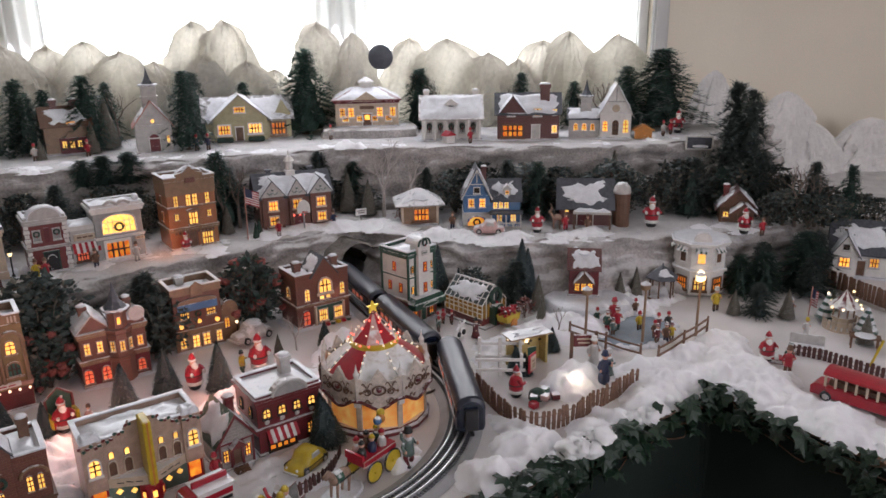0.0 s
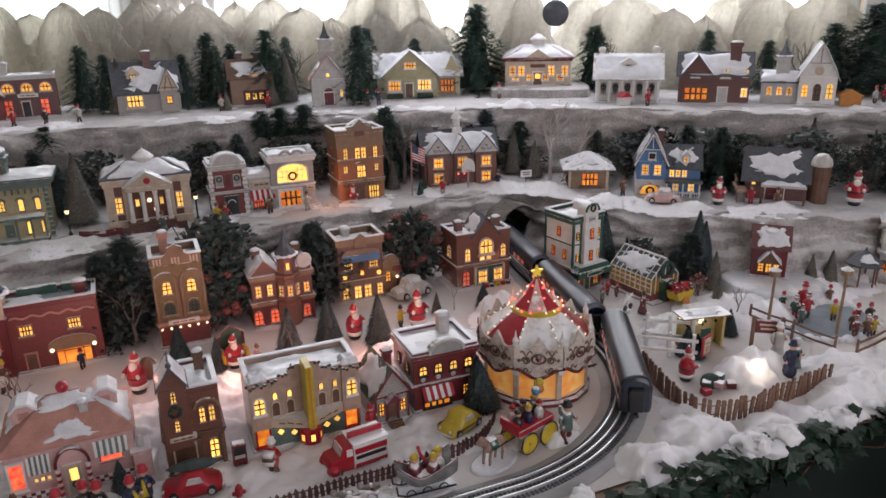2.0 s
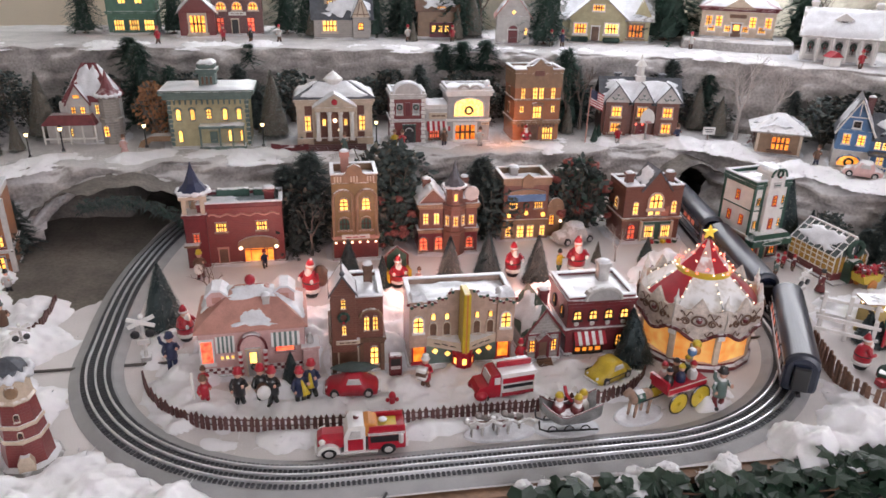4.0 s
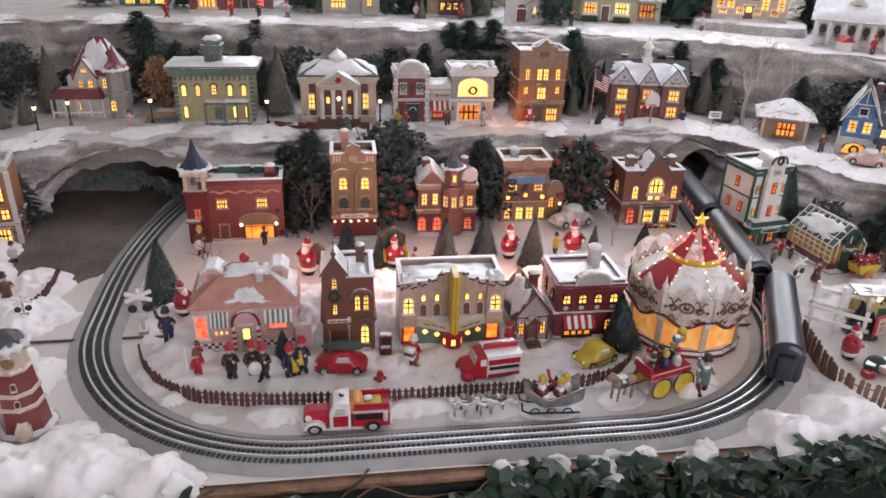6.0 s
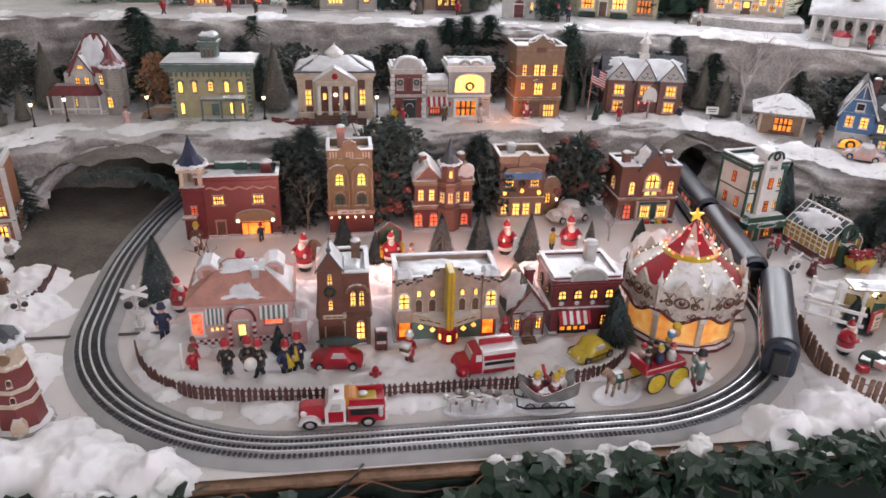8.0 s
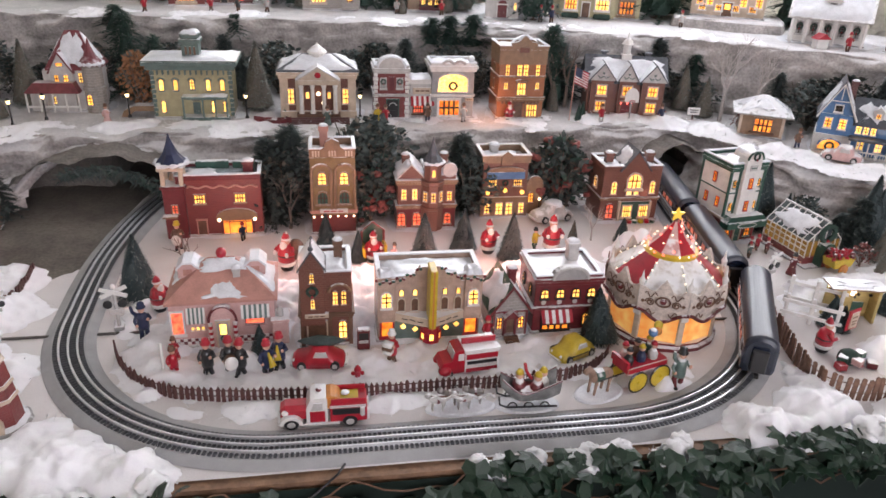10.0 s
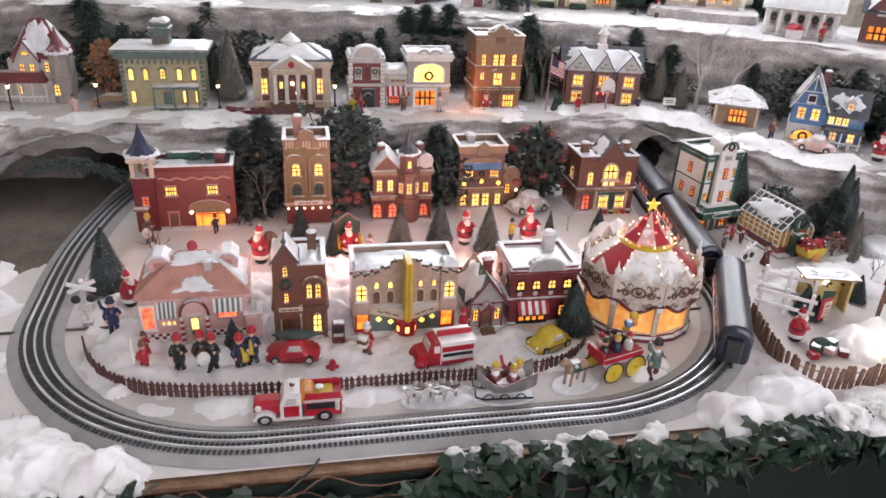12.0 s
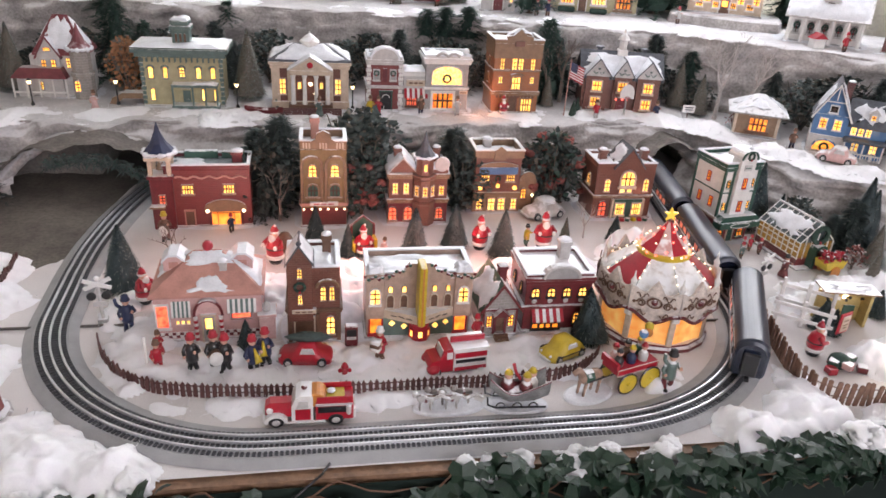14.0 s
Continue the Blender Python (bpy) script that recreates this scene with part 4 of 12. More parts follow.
# -- on the table, front row inside the railway loop --
def pink_diner():
    w, d, h = 0.205, 0.15, 0.095
    t = house("diner", "pink diner with a terracotta hipped roof and neon-lit windows", -0.204, 1.19, TABLE, 2, w, d, h, PINK, GREY)
    t.matrix_basis = t.matrix_basis @ Matrix.Diagonal((0.93, 0.93, 1, 1))
    chk = Mesh()
    for k in range(28):
        for j in (0, 1):
            chk.box(-w / 2 + k * w / 28, -w / 2 + (k + 1) * w / 28, -0.0015, 0.0, 0.008 + j * 0.006, 0.014 + j * 0.006, (k + j) % 2)
    part("chequer_band", chk, [WHITE, DKRED], t, "red and white chequered band")
    rise = 0.06
    hip_roof(t, -w / 2, w / 2, 0, d, h, rise, 0.05, ROOFPINK, 0.007, 0, inset=0.3)
    cx, cz, cy = 0, h + rise, d / 2
    snow_patch(t, (-0.058, cy - 0.03, cz - 0.019), (0.06, cy - 0.03, cz - 0.019), (0.03, cy, cz + 0.002), (-0.03, cy, cz + 0.002), 0.004, 2.2, 0.2)
    snow_patch(t, (-0.055, -0.006, h + 0.006), (0.07, -0.006, h + 0.006), (0.018, 0.034, h + 0.03), (-0.01, 0.034, h + 0.03), 0.004, 4.2, 0.3)
    snow_patch(t, (w / 2 + 0.006, 0.0, h + 0.005), (w / 2 + 0.006, d, h + 0.005), (0.035, cy, cz), (0.035, cy - 0.012, cz - 0.008), 0.004, 7.7, 0.12)
    snow_patch(t, (-w / 2 - 0.006, d, h + 0.005), (-w / 2 - 0.006, 0.05, h + 0.005), (-0.03, cy, cz), (-0.03, cy + 0.01, cz), 0.004, 9.1, 0.12)
    part("finial", Mesh().ball(0, cy, cz + 0.008, 0.011, n=14), RED, t, "red ball on the roof peak", smooth=True)
    for u in (-0.066, 0.066):
        m = Mesh().extrude([(u - 0.02, cz - 0.034), (u + 0.02, cz - 0.034), (u + 0.02, cz - 0.016), (u + 0.008, cz - 0.005), (u - 0.008, cz - 0.005), (u - 0.02, cz - 0.016)], cy - 0.018, cy + 0.03)
        dm = part("dormer", m, PINK, t)
        part("dormer_snow", Mesh().extrude([(u - 0.023, cz - 0.017), (u - 0.008, cz - 0.004), (u + 0.008, cz - 0.004), (u + 0.023, cz - 0.017), (u + 0.023, cz - 0.012), (u + 0.009, cz), (u - 0.009, cz), (u - 0.023, cz - 0.012)], cy - 0.022, cy + 0.03), SNOW, dm)
        part("dormer_vent", Mesh().box(u - 0.009, u + 0.009, cy - 0.0195, cy - 0.0175, cz - 0.028, cz - 0.016), ROOFPINK, dm)
    chimney(t, 0.03, 0.042, h + 0.024, 0.014, 0.026, LTGREY)
    for k in range(4):
        part("shingle_line", Mesh().box(-w / 2 + 0.008 + 0.017 * k, w / 2 - 0.008 - 0.017 * k, 0.006 + 0.014 * k, 0.0075 + 0.014 * k, h + 0.0105 + 0.0093 * k, h + 0.0125 + 0.0093 * k), ROOFPINK, t)
    arch = [(0.027 * math.cos(math.pi * k / 10), 0.06 + 0.032 * math.sin(math.pi * k / 10)) for k in range(11)]
    part("porch", Mesh().extrude([(0.027, 0.004), *arch, (-0.027, 0.004)], -0.012, 0.0), PINK, t)
    part("arch_trim", Mesh().tube([(x, -0.0135, z) for x, z in arch], 0.0028, n=6), DKRED, t)
    for s in (-1, 1):
        col = Mesh().lathe([(0.0042, 0.004 + k * 0.0062) for k in range(10)], 8, 0, Matrix.Translation((s * 0.024, -0.016, 0)))
        col.m = [(k // 8) % 2 if k < 72 else 0 for k in range(len(col.f))]
        part("striped_column", col, [WHITE, RED], t, "candy-striped column")
    door(t, 0, 0.022, 0.056, GREY, CREAM, y=-0.0125, lit=LITYEL)
    wreath(t, 0, 0.026, 0.005, -0.018)
    put_window(t, front(-0.088, 0.055), 0.024, 0.05, "plain", WHITE, LITRED)
    put_window(t, front(0.062, 0.052), 0.04, 0.012, "plain", DKRED, LITRED)
    row(t, 0.042, 3, -0.05, 0.02, 0.006, 0.007, "plain", CREAM, LITYEL)
    awning(t, -0.07, -0.034, 0.086, 0.028, 0.008, [WHITE, TEAL], 9)
    awning(t, 0.036, 0.092, 0.086, 0.024, 0.008, [WHITE, TEAL], 11)
    b = Mesh().box(0.096, 0.128, -0.012, 0.03, 0, 0.05, c=0.002).box(0.093, 0.131, -0.015, 0.033, 0.05, 0.056, c=0.001)
    part("side_booth", b, [PINK], t)
    part("booth_dome", Mesh().lathe([(0.007, 0.056), (0.007, 0.068), (0.004, 0.074), (0.0005, 0.076)], 10, at=Matrix.Translation((0.112, 0.005, 0))), LTGREY, t, smooth=True)


pink_diner()


def brown_house():
    w, d, h = 0.096, 0.11, 0.15
    t = house("narrow_house", "brown narrow townhouse with a pointed dark gable tower", -0.012, 1.17, TABLE, 0, w, d, h, BRICKBROWN)
    flat_roof(t, -w / 2, w / 2, 0, d, h, BRICKBROWN, SNOW, 0.008, 0.007, 4.0)
    tw = Mesh().box(-0.047, -0.002, -0.008, 0.04, 0.05, h + 0.02, c=0.001)
    part("tower", tw, BRICKBROWN, t)
    gable_roof(t, -0.047, -0.002, -0.008, 0.05, h + 0.02, 0.034, SLATE, BRICKBROWN, over=0.004, snow=0.003, seed=6)
    part("finial", Mesh().ball(-0.0245, -0.006, h + 0.06, 0.005), SLATE, t)
    chimney(t, 0.025, 0.07, h, 0.016, 0.042, BROWN)
    arch = [(0.025 + 0.02 * math.cos(math.pi * k / 8), 0.118 + 0.016 * math.sin(math.pi * k / 8)) for k in range(9)]
    part("arch_trim", Mesh().tube([(x, -0.002, z) for x, z in arch], 0.003), TAN, t)
    row(t, 0.105, 2, 0.025, 0.016, 0.009, 0.03, "arch", TAN, LITYEL)
    put_window(t, front(-0.0245, 0.098, -0.008), 0.007, 0.02, "arch", TAN, LITYEL)
    put_window(t, front(-0.0245, 0.152, -0.008), 0.008, 0.02, "arch", TAN, LITYEL)
    wreath(t, -0.0245, 0.125, 0.009, -0.012)
    cornice(t, -w / 2, w / 2, 0, d, 0.064, 0.01, 0.003, BROWN, "belt_course")
    sign(t, -0.018, 0.071, 0.044, 0.009, CREAM, BROWN, -0.009)
    door(t, -0.018, 0.034, 0.05, BROWN, CREAM)
    put_window(t, front(0.03, 0.036), 0.015, 0.04, "arch", TAN, LITYEL)
    for s in (-0.045, 0.006, 0.045):
        part("pilaster", Mesh().box(s - 0.004, s + 0.004, -0.006, 0.0, 0.004, 0.064, c=0.001), BROWN, t)


brown_house()


BUFF = mat("buff_stucco", (0.52, 0.37, 0.29), 0.4, var=0.25, coat=0.45, dust=0.9)


def theatre():
    w, d, h = 0.2, 0.1, 0.128
    t = house("theatre", "cream theatre with a tall yellow vertical sign", 0.185, 1.175, TABLE, 0, w, d, h, BUFF)
    flat_roof(t, -w / 2, w / 2, 0, d, h, BUFF, SNOW, 0.012, 0.009, 5.0)
    step = [(-0.06, h), (-0.05, h + 0.016), (-0.03, h + 0.018), (-0.02, h + 0.034), (0.02, h + 0.034), (0.03, h + 0.018), (0.05, h + 0.016), (0.06, h)]
    part("pediment", Mesh().extrude(step[::-1], -0.004, 0.006), BUFF, t)
    for s in (-1, 1):
        part("corner_tower", Mesh().box(s * 0.084 - 0.017, s * 0.084 + 0.017, -0.006, 0.02, 0.045, h + 0.014, c=0.001), BUFF, t)
        snow_patch(t, (s * 0.084 - 0.018, -0.008, h + 0.015), (s * 0.084 + 0.018, -0.008, h + 0.015), (s * 0.084 + 0.018, 0.03, h + 0.015), (s * 0.084 - 0.018, 0.03, h + 0.015), 0.012, 3 + s, 0.2)
        put_window(t, front(s * 0.084, 0.095, -0.006), 0.019, 0.034, "arch", WHITE, LITYEL)
        put_window(t, front(s * 0.082, 0.028), 0.024, 0.036, "plain", RED, LITSHOP)
        row(t, 0.107, 2, s * 0.042, 0.026, 0.008, 0.014, "archplain", TAN, LITYEL)
        row(t, 0.08, 2, s * 0.042, 0.026, 0.014, 0.03, "archplain", CREAM, BROWN)
        mq = Mesh().add([(s * 0.004, -0.034, 0.046), (s * 0.068, -0.002, 0.046), (s * 0.068, -0.002, 0.064), (s * 0.004, -0.034, 0.064), (s * 0.004, 0, 0.046), (s * 0.004, 0, 0.064)],
                        [(0, 1, 2, 3) if s > 0 else (3, 2, 1, 0), (3, 2, 5), (0, 4, 1), (1, 4, 5, 2)])
        mk = part("marquee", mq, CREAM, t, "cream marquee board")
        ln = Mesh()
        for k in range(3):
            ln.tube([(s * (0.016 + k * 0.014), -0.0295 + k * 0.007, 0.055), (s * (0.026 + k * 0.014), -0.0245 + k * 0.007, 0.055 + 0.002 * (k % 2))], 0.0009, n=4)
        part("lettering", ln, BLACK, mk)
        for k in range(2):
            part("marquee_light", Mesh().box(-0.004, 0.004, -0.001, 0.001, -0.004, 0.004, at=Matrix.Translation((s * (0.03 + 0.022 * k), -0.022 + 0.011 * k, 0.038)) @ Matrix.Rotation(radians(45), 4, "Y")), LITYEL, t)
    part("lobby_wall", Mesh().box(-0.068, 0.068, -0.0035, 0.0, 0.006, 0.046), TEAL, t)
    bl = part("vertical_sign", Mesh().box(-0.007, 0.007, -0.048, -0.004, 0.05, h + 0.045, c=0.002), YELLOW, t, "tall yellow vertical sign")
    part("sign_edge", Mesh().box(-0.0015, 0.0015, -0.05, -0.047, 0.05, h + 0.045), ORANGEP, bl)
    bt = part("ticket_booth", Mesh().lathe([(0.02, 0.004), (0.02, 0.042), (0.022, 0.046)], 8, at=Matrix.Translation((0, -0.016, 0))), RED, t)
    for a in (-50, 0, 50):
        put = Matrix.Translation((0, -0.016, 0.026)) @ Matrix.Rotation(radians(a), 4, "Z") @ Matrix.Translation((0, -0.0195, 0))
        f, p, _, _ = window_meshes(0.009, 0.016, "plain", RED, LITYEL)
        part("booth_window", f, None, bt, at=put)
        part("booth_pane", p, None, bt, at=put)
    for s in (-1, 1):
        for k in range(14):
            u = k / 13
            leaf = Mesh().box(-0.0026, 0.0026, -0.0018, 0.0018, -0.0032, 0.0032, c=0.0008)
            part("garland_leaf", leaf, (DKGREEN, DKRED)[k % 2], t, at=Matrix.Translation((s * (0.02 + 0.083 * u), -0.008, h + 0.032 - 0.06 * u * (1 - 0.6 * u) + 0.004 * math.sin(k * 2))) @ Matrix.Rotation(k, 4, "Y"))


theatre()


def small_red_house():
    w, d, h = 0.07, 0.1, 0.062
    t = house("cottage_shop", "small brick cottage shop with a green gable roof and steps", 0.345, 1.165, TABLE, 3, w, d, h, STONE)
    gable_roof(t, -w / 2, w / 2, 0, d, h, 0.052, DKGREEN, STONE, over=0.007, snow=0.006, seed=8, inset=0.25)
    part("bargeboard", Mesh().extrude([(-w / 2 - 0.008, h - 0.008), (0, h + 0.05), (w / 2 + 0.008, h - 0.008), (w / 2 + 0.008, h - 0.001), (0, h + 0.058), (-w / 2 - 0.008, h - 0.001)], -0.0095, -0.0075), DKRED, t)
    chimney(t, 0.012, 0.05, h + 0.035, 0.016, 0.035, DKRED)
    for s in (-1, 1):
        put_window(t, front(s * 0.022, 0.035), 0.01, 0.026, "grid", DKRED, LIT)
    for u, v in ((-0.033, 0), (0.033, 0), (-0.012, 0.0), (0.012, 0.0)):
        part("timber", Mesh().box(u - 0.002, u + 0.002, -0.002, 0.0005, 0.006, h), DKRED, t)
    part("timber", Mesh().box(-w / 2, w / 2, -0.0022, 0.0005, h - 0.004, h), DKRED, t)
    door(t, 0, 0.016, 0.036, BROWN, DKRED, z=0.012)
    gable_roof(t, -0.014, 0.014, -0.014, 0, 0.05, 0.012, DKRED, DKRED, over=0.002, snow=0)
    st = Mesh()
    for k in range(4):
        st.box(-0.014, 0.014, -0.012 - 0.006 * (4 - k), -0.012 - 0.006 * (3 - k), 0, 0.003 * (k + 1))
    part("stair", st, BROWN, t)


small_red_house()


def brick_shop():
    w, d, h = 0.135, 0.115, 0.118
    t = house("corner_shop", "dark red brick shop with a white roof and striped awning", 0.462, 1.175, TABLE, 0, w, d, h, DKRED)
    flat_roof(t, -w / 2, w / 2, 0, d, h, DKRED, SNOW, 0.01, 0, 9.0, WETROOF)
    snow_patch(t, (-0.06, 0.012, h + 0.003), (0.0, 0.012, h + 0.003), (0.02, 0.1, h + 0.003), (-0.06, 0.1, h + 0.003), 0.004, 8.3, 0.4)
    cornice(t, -w / 2, w / 2, 0, d, h - 0.01, 0.016, 0.003, DKRED)
    arch = [(0.036 * math.cos(math.pi * k / 10), h + 0.005 + 0.026 * math.sin(math.pi * k / 10)) for k in range(11)]
    part("arched_pediment", Mesh().extrude(arch, -0.008, 0.012), GREY, t)
    part("pediment_trim", Mesh().tube([(x, -0.008, z + 0.001) for x, z in arch], 0.0034), LTGREY, t)
    chimney(t, 0.03, 0.085, h, 0.022, 0.045, LTGREY)
    row(t, 0.09, 4, 0, 0.096, 0.016, 0.02, "arch", BLACK, LITYEL)
    for k in range(4):
        part("medallion", Mesh().lathe([(0.0055, 0), (0.004, 0.002), (0.0005, 0.002)], 10, at=Matrix.Translation((-0.048 + 0.032 * k, 0, 0.07)) @ Matrix.Rotation(radians(90), 4, "X")), LTGREY, t)
    cornice(t, -w / 2, w / 2, 0, d, 0.054, 0.008, 0.004, DKRED, "belt_course")
    put_window(t, front(-0.02, 0.02), 0.06, 0.025, "shop", BLACK, LITSHOP)
    awning(t, -0.052, 0.012, 0.054, 0.02, 0.018, [RED, WHITE], 9)
    put_window(t, front(0.042, 0.03), 0.012, 0.026, "arch", BLACK, LIT)
    for y in (0.03, 0.08):
        put_window(t, left_side(w, y, 0.088), 0.014, 0.022, "arch", BLACK, LIT)


brick_shop()


# -- on the table, back row under the lower terrace --
def fire_station():
    w, d, h = 0.2, 0.1, 0.15
    t = house("fire_station", "dark red brick fire station with an open bell tower", -0.265, 1.7, TABLE, 2, w, d, h, BRICKRED)
    flat_roof(t, -w / 2, w / 2, 0, d, h, DKRED, SNOW, 0.01, 0, 11.0, WETROOF)
    snow_patch(t, (-0.095, 0.008, h + 0.003), (0.02, 0.008, h + 0.003), (0.0, 0.08, h + 0.003), (-0.095, 0.09, h + 0.003), 0.005, 11.0, 0.3)
    part("roof_planter", Mesh().box(-0.06, 0.02, d - 0.025, d - 0.01, h, h + 0.022, c=0.002).box(0.03, 0.085, d - 0.025, d - 0.01, h, h + 0.02, c=0.002), DKGREEN, t)
    chimney(t, 0.07, 0.04, h, 0.024, 0.034, DKRED)
    wave = [(-0.075 + 0.007 * k, -0.003, h - 0.018 + 0.003 * math.sin(k * 1.25)) for k in range(25)]
    part("wavy_moulding", Mesh().tube(wave, 0.0026, n=5), ROOFPINK, t)
    row(t, 0.1, 2, 0.0, 0.096, 0.026, 0.022, "shop", TAN, LITYEL)
    arch = [(0.037 + 0.05 * math.cos(math.pi * k / 10), 0.052 + 0.022 * math.sin(math.pi * k / 10)) for k in range(11)]
    part("arch_stone", Mesh().extrude([*arch, (-0.013, 0.042), (0.087, 0.042)], -0.006, 0.0), TAN, t)
    put_window(t, front(0.037, 0.028), 0.078, 0.052, "plain", DKRED, LITDOOR)
    part("door_bar", Mesh().box(0.0165, 0.018, -0.0045, -0.002, 0.003, 0.05).box(0.056, 0.0575, -0.0045, -0.002, 0.003, 0.05).box(-0.001, 0.075, -0.0045, -0.002, 0.037, 0.0385), BROWN, t)
    for s in (-0.006, 0.08):
        part("lantern", Mesh().ball(s, -0.008, 0.045, 0.0045, n=8), BULB, t)
    door(t, -0.048, 0.02, 0.04, BROWN, ROOFPINK)
    tw = part("tower", Mesh().box(-0.132, -0.08, -0.012, 0.045, 0, 0.135, c=0.002).box(-0.136, -0.076, -0.016, 0.049, 0.132, 0.14, c=0.001), DKRED, t)
    for a in (-0.127, -0.085):
        for b in (-0.007, 0.04):
            part("belfry_post", Mesh().box(a - 0.005, a + 0.005, b - 0.005, b + 0.005, 0.14, 0.178, c=0.001), CREAM, tw)
    part("bell", Mesh().lathe([(0.012, 0.148), (0.01, 0.153), (0.006, 0.166), (0.001, 0.17)], 12, at=Matrix.Translation((-0.106, 0.016, 0))), TAN, tw)
    part("belfry_cap", Mesh().box(-0.138, -0.074, -0.018, 0.051, 0.178, 0.188, c=0.002), CREAM, tw)
    spire(t, -0.106, 0.016, 0.188, 0.034, 0.075, 8, NAVY)
    put_window(t, front(-0.106, 0.08, -0.012), 0.014, 0.022, "grid", TAN, LITRED)
    part("side_porch", Mesh().box(-0.135, -0.1, -0.03, -0.012, 0.062, 0.068, c=0.001), TAN, t)


fire_station()


def olive_tower():
    w, d, h = 0.112, 0.1, 0.205
    t = house("office_block", "tall olive-tan office building with arched bays", 0.012, 1.692, TABLE, 0, w, d, h, OLIVE)
    flat_roof(t, -w / 2, w / 2, 0, d, h, TAN, SNOW, 0.02, 0.006, 12.0)
    part("pediment", Mesh().extrude([(0.03, h + 0.02), (0.02, h + 0.026), (0.016, h + 0.04), (0, h + 0.048), (-0.016, h + 0.04), (-0.02, h + 0.026), (-0.03, h + 0.02)], -0.003, 0.005), TAN, t)
    for g in (-0.04, 0.0, 0.04):
        for k in range(3):
            part("parapet_slot", Mesh().box(g - 0.009 + k * 0.007, g - 0.005 + k * 0.007, -0.0015, 0.001, h + 0.002, h + 0.016), CREAM, t)
    chimney(t, -0.02, 0.07, h, 0.02, 0.06, ROOFPINK)
    for s in (-1, 1):
        arch = [(s * 0.029 + 0.024 * math.cos(math.pi * k / 10), 0.165 + 0.022 * math.sin(math.pi * k / 10)) for k in range(11)]
        part("bay_arch", Mesh().tube([(s * 0.029 + 0.024, -0.002, 0.066)] + [(x, -0.002, z) for x, z in arch] + [(s * 0.029 - 0.024, -0.002, 0.066)], 0.0042, n=6), TAN, t)
        put_window(t, front(s * 0.027, 0.15), 0.02, 0.032, "arch", TAN, LITYEL)
        put_window(t, front(s * 0.027, 0.098), 0.028, 0.034, "arch", TAN, DKGREEN)
    cornice(t, -w / 2, w / 2, 0, d, 0.056, 0.01, 0.003, ROOFPINK, "belt_course")
    sign(t, 0, 0.064, 0.07, 0.01, WHITE, RED, -0.006)
    put_window(t, front(-0.02, 0.028), 0.034, 0.03, "shop", BRICKRED, DARKPANE)
    put_window(t, front(0.026, 0.024), 0.02, 0.026, "shop", BRICKRED, LITYEL)
    part("shop_front", Mesh().box(-0.055, 0.055, -0.002, 0.0, 0.006, 0.052), BRICKRED, t)
    for k in range(6):
        part("lantern", Mesh().ball(-0.05 + 0.02 * k, -0.006, 0.05, 0.0028, n=6), BULB, t)


olive_tower()


def corner_store():
    w, d, h = 0.15, 0.11, 0.13
    t = house("corner_store", "stone and red brick corner store with an octagonal turret", 0.25, 1.705, TABLE, 0, w, d, h, BRICKBROWN)
    part("shop_front", Mesh().box(-w / 2 - 0.002, w / 2 + 0.002, -0.003, d, 0.004, 0.058), DKRED, t)
    cornice(t, -w / 2, w / 2, 0, d, 0.058, 0.012, 0.004, TAN, "belt_course")
    cornice(t, -w / 2, w / 2, 0, d, h - 0.006, 0.014, 0.004, TAN)
    gable_roof(t, -w / 2, -0.005, 0.005, d, h + 0.008, 0.036, LTGREY, BRICKBROWN, over=0.004, snow=0.006, seed=3.4)
    flat_roof(t, 0.0, w / 2, 0, d, h + 0.006, BRICKBROWN, SNOW, 0.012, 0.006, 13.0)
    tw = part("turret", Mesh().lathe([(0.03, 0.004), (0.03, 0.06), (0.033, 0.062), (0.033, 0.068), (0.029, 0.07), (0.029, 0.126), (0.032, 0.13), (0.032, 0.138), (0.023, 0.14), (0.023, 0.178), (0.027, 0.182)], 8,
                                     at=Matrix.Translation((0.014, 0.0, 0)) @ Matrix.Rotation(radians(22.5), 4, "Z")), BRICKBROWN, t)
    spire(t, 0.014, 0.0, 0.182, 0.026, 0.068, 8, SLATE)
    chimney(t, -0.05, 0.06, h + 0.02, 0.018, 0.036, BRICKBROWN)
    chimney(t, 0.055, 0.08, h + 0.01, 0.018, 0.042, BRICKBROWN)
    row(t, 0.098, 2, -0.045, 0.028, 0.012, 0.028, "grid", CREAM, LITYEL)
    row(t, 0.092, 1, 0.06, 0, 0.012, 0.024, "grid", CREAM, LIT)
    for a in (-45, 0, 45):
        at = Matrix.Translation((0.014, 0, 0.098)) @ Matrix.Rotation(radians(a), 4, "Z") @ Matrix.Translation((0, -0.0272, 0))
        put_window(t, at, 0.011, 0.026, "grid", CREAM, LITYEL)
    put_window(t, front(0.014, 0.16, -0.0215), 0.008, 0.018, "plain", TAN, LIT)
    row(t, 0.03, 2, -0.045, 0.04, 0.02, 0.036, "arch", TAN, LITRED, y=-0.003)
    put_window(t, front(0.056, 0.03, -0.003), 0.018, 0.03, "arch", TAN, LITRED)
    clock = Mesh().lathe([(0.018, -0.003), (0.02, 0.0), (0.018, 0.003)], 20, at=Matrix.Translation((0.058, -0.004, h + 0.034)) @ Matrix.Rotation(radians(90), 4, "X"))
    part("round_sign", clock, LTGREY, t)


corner_store()


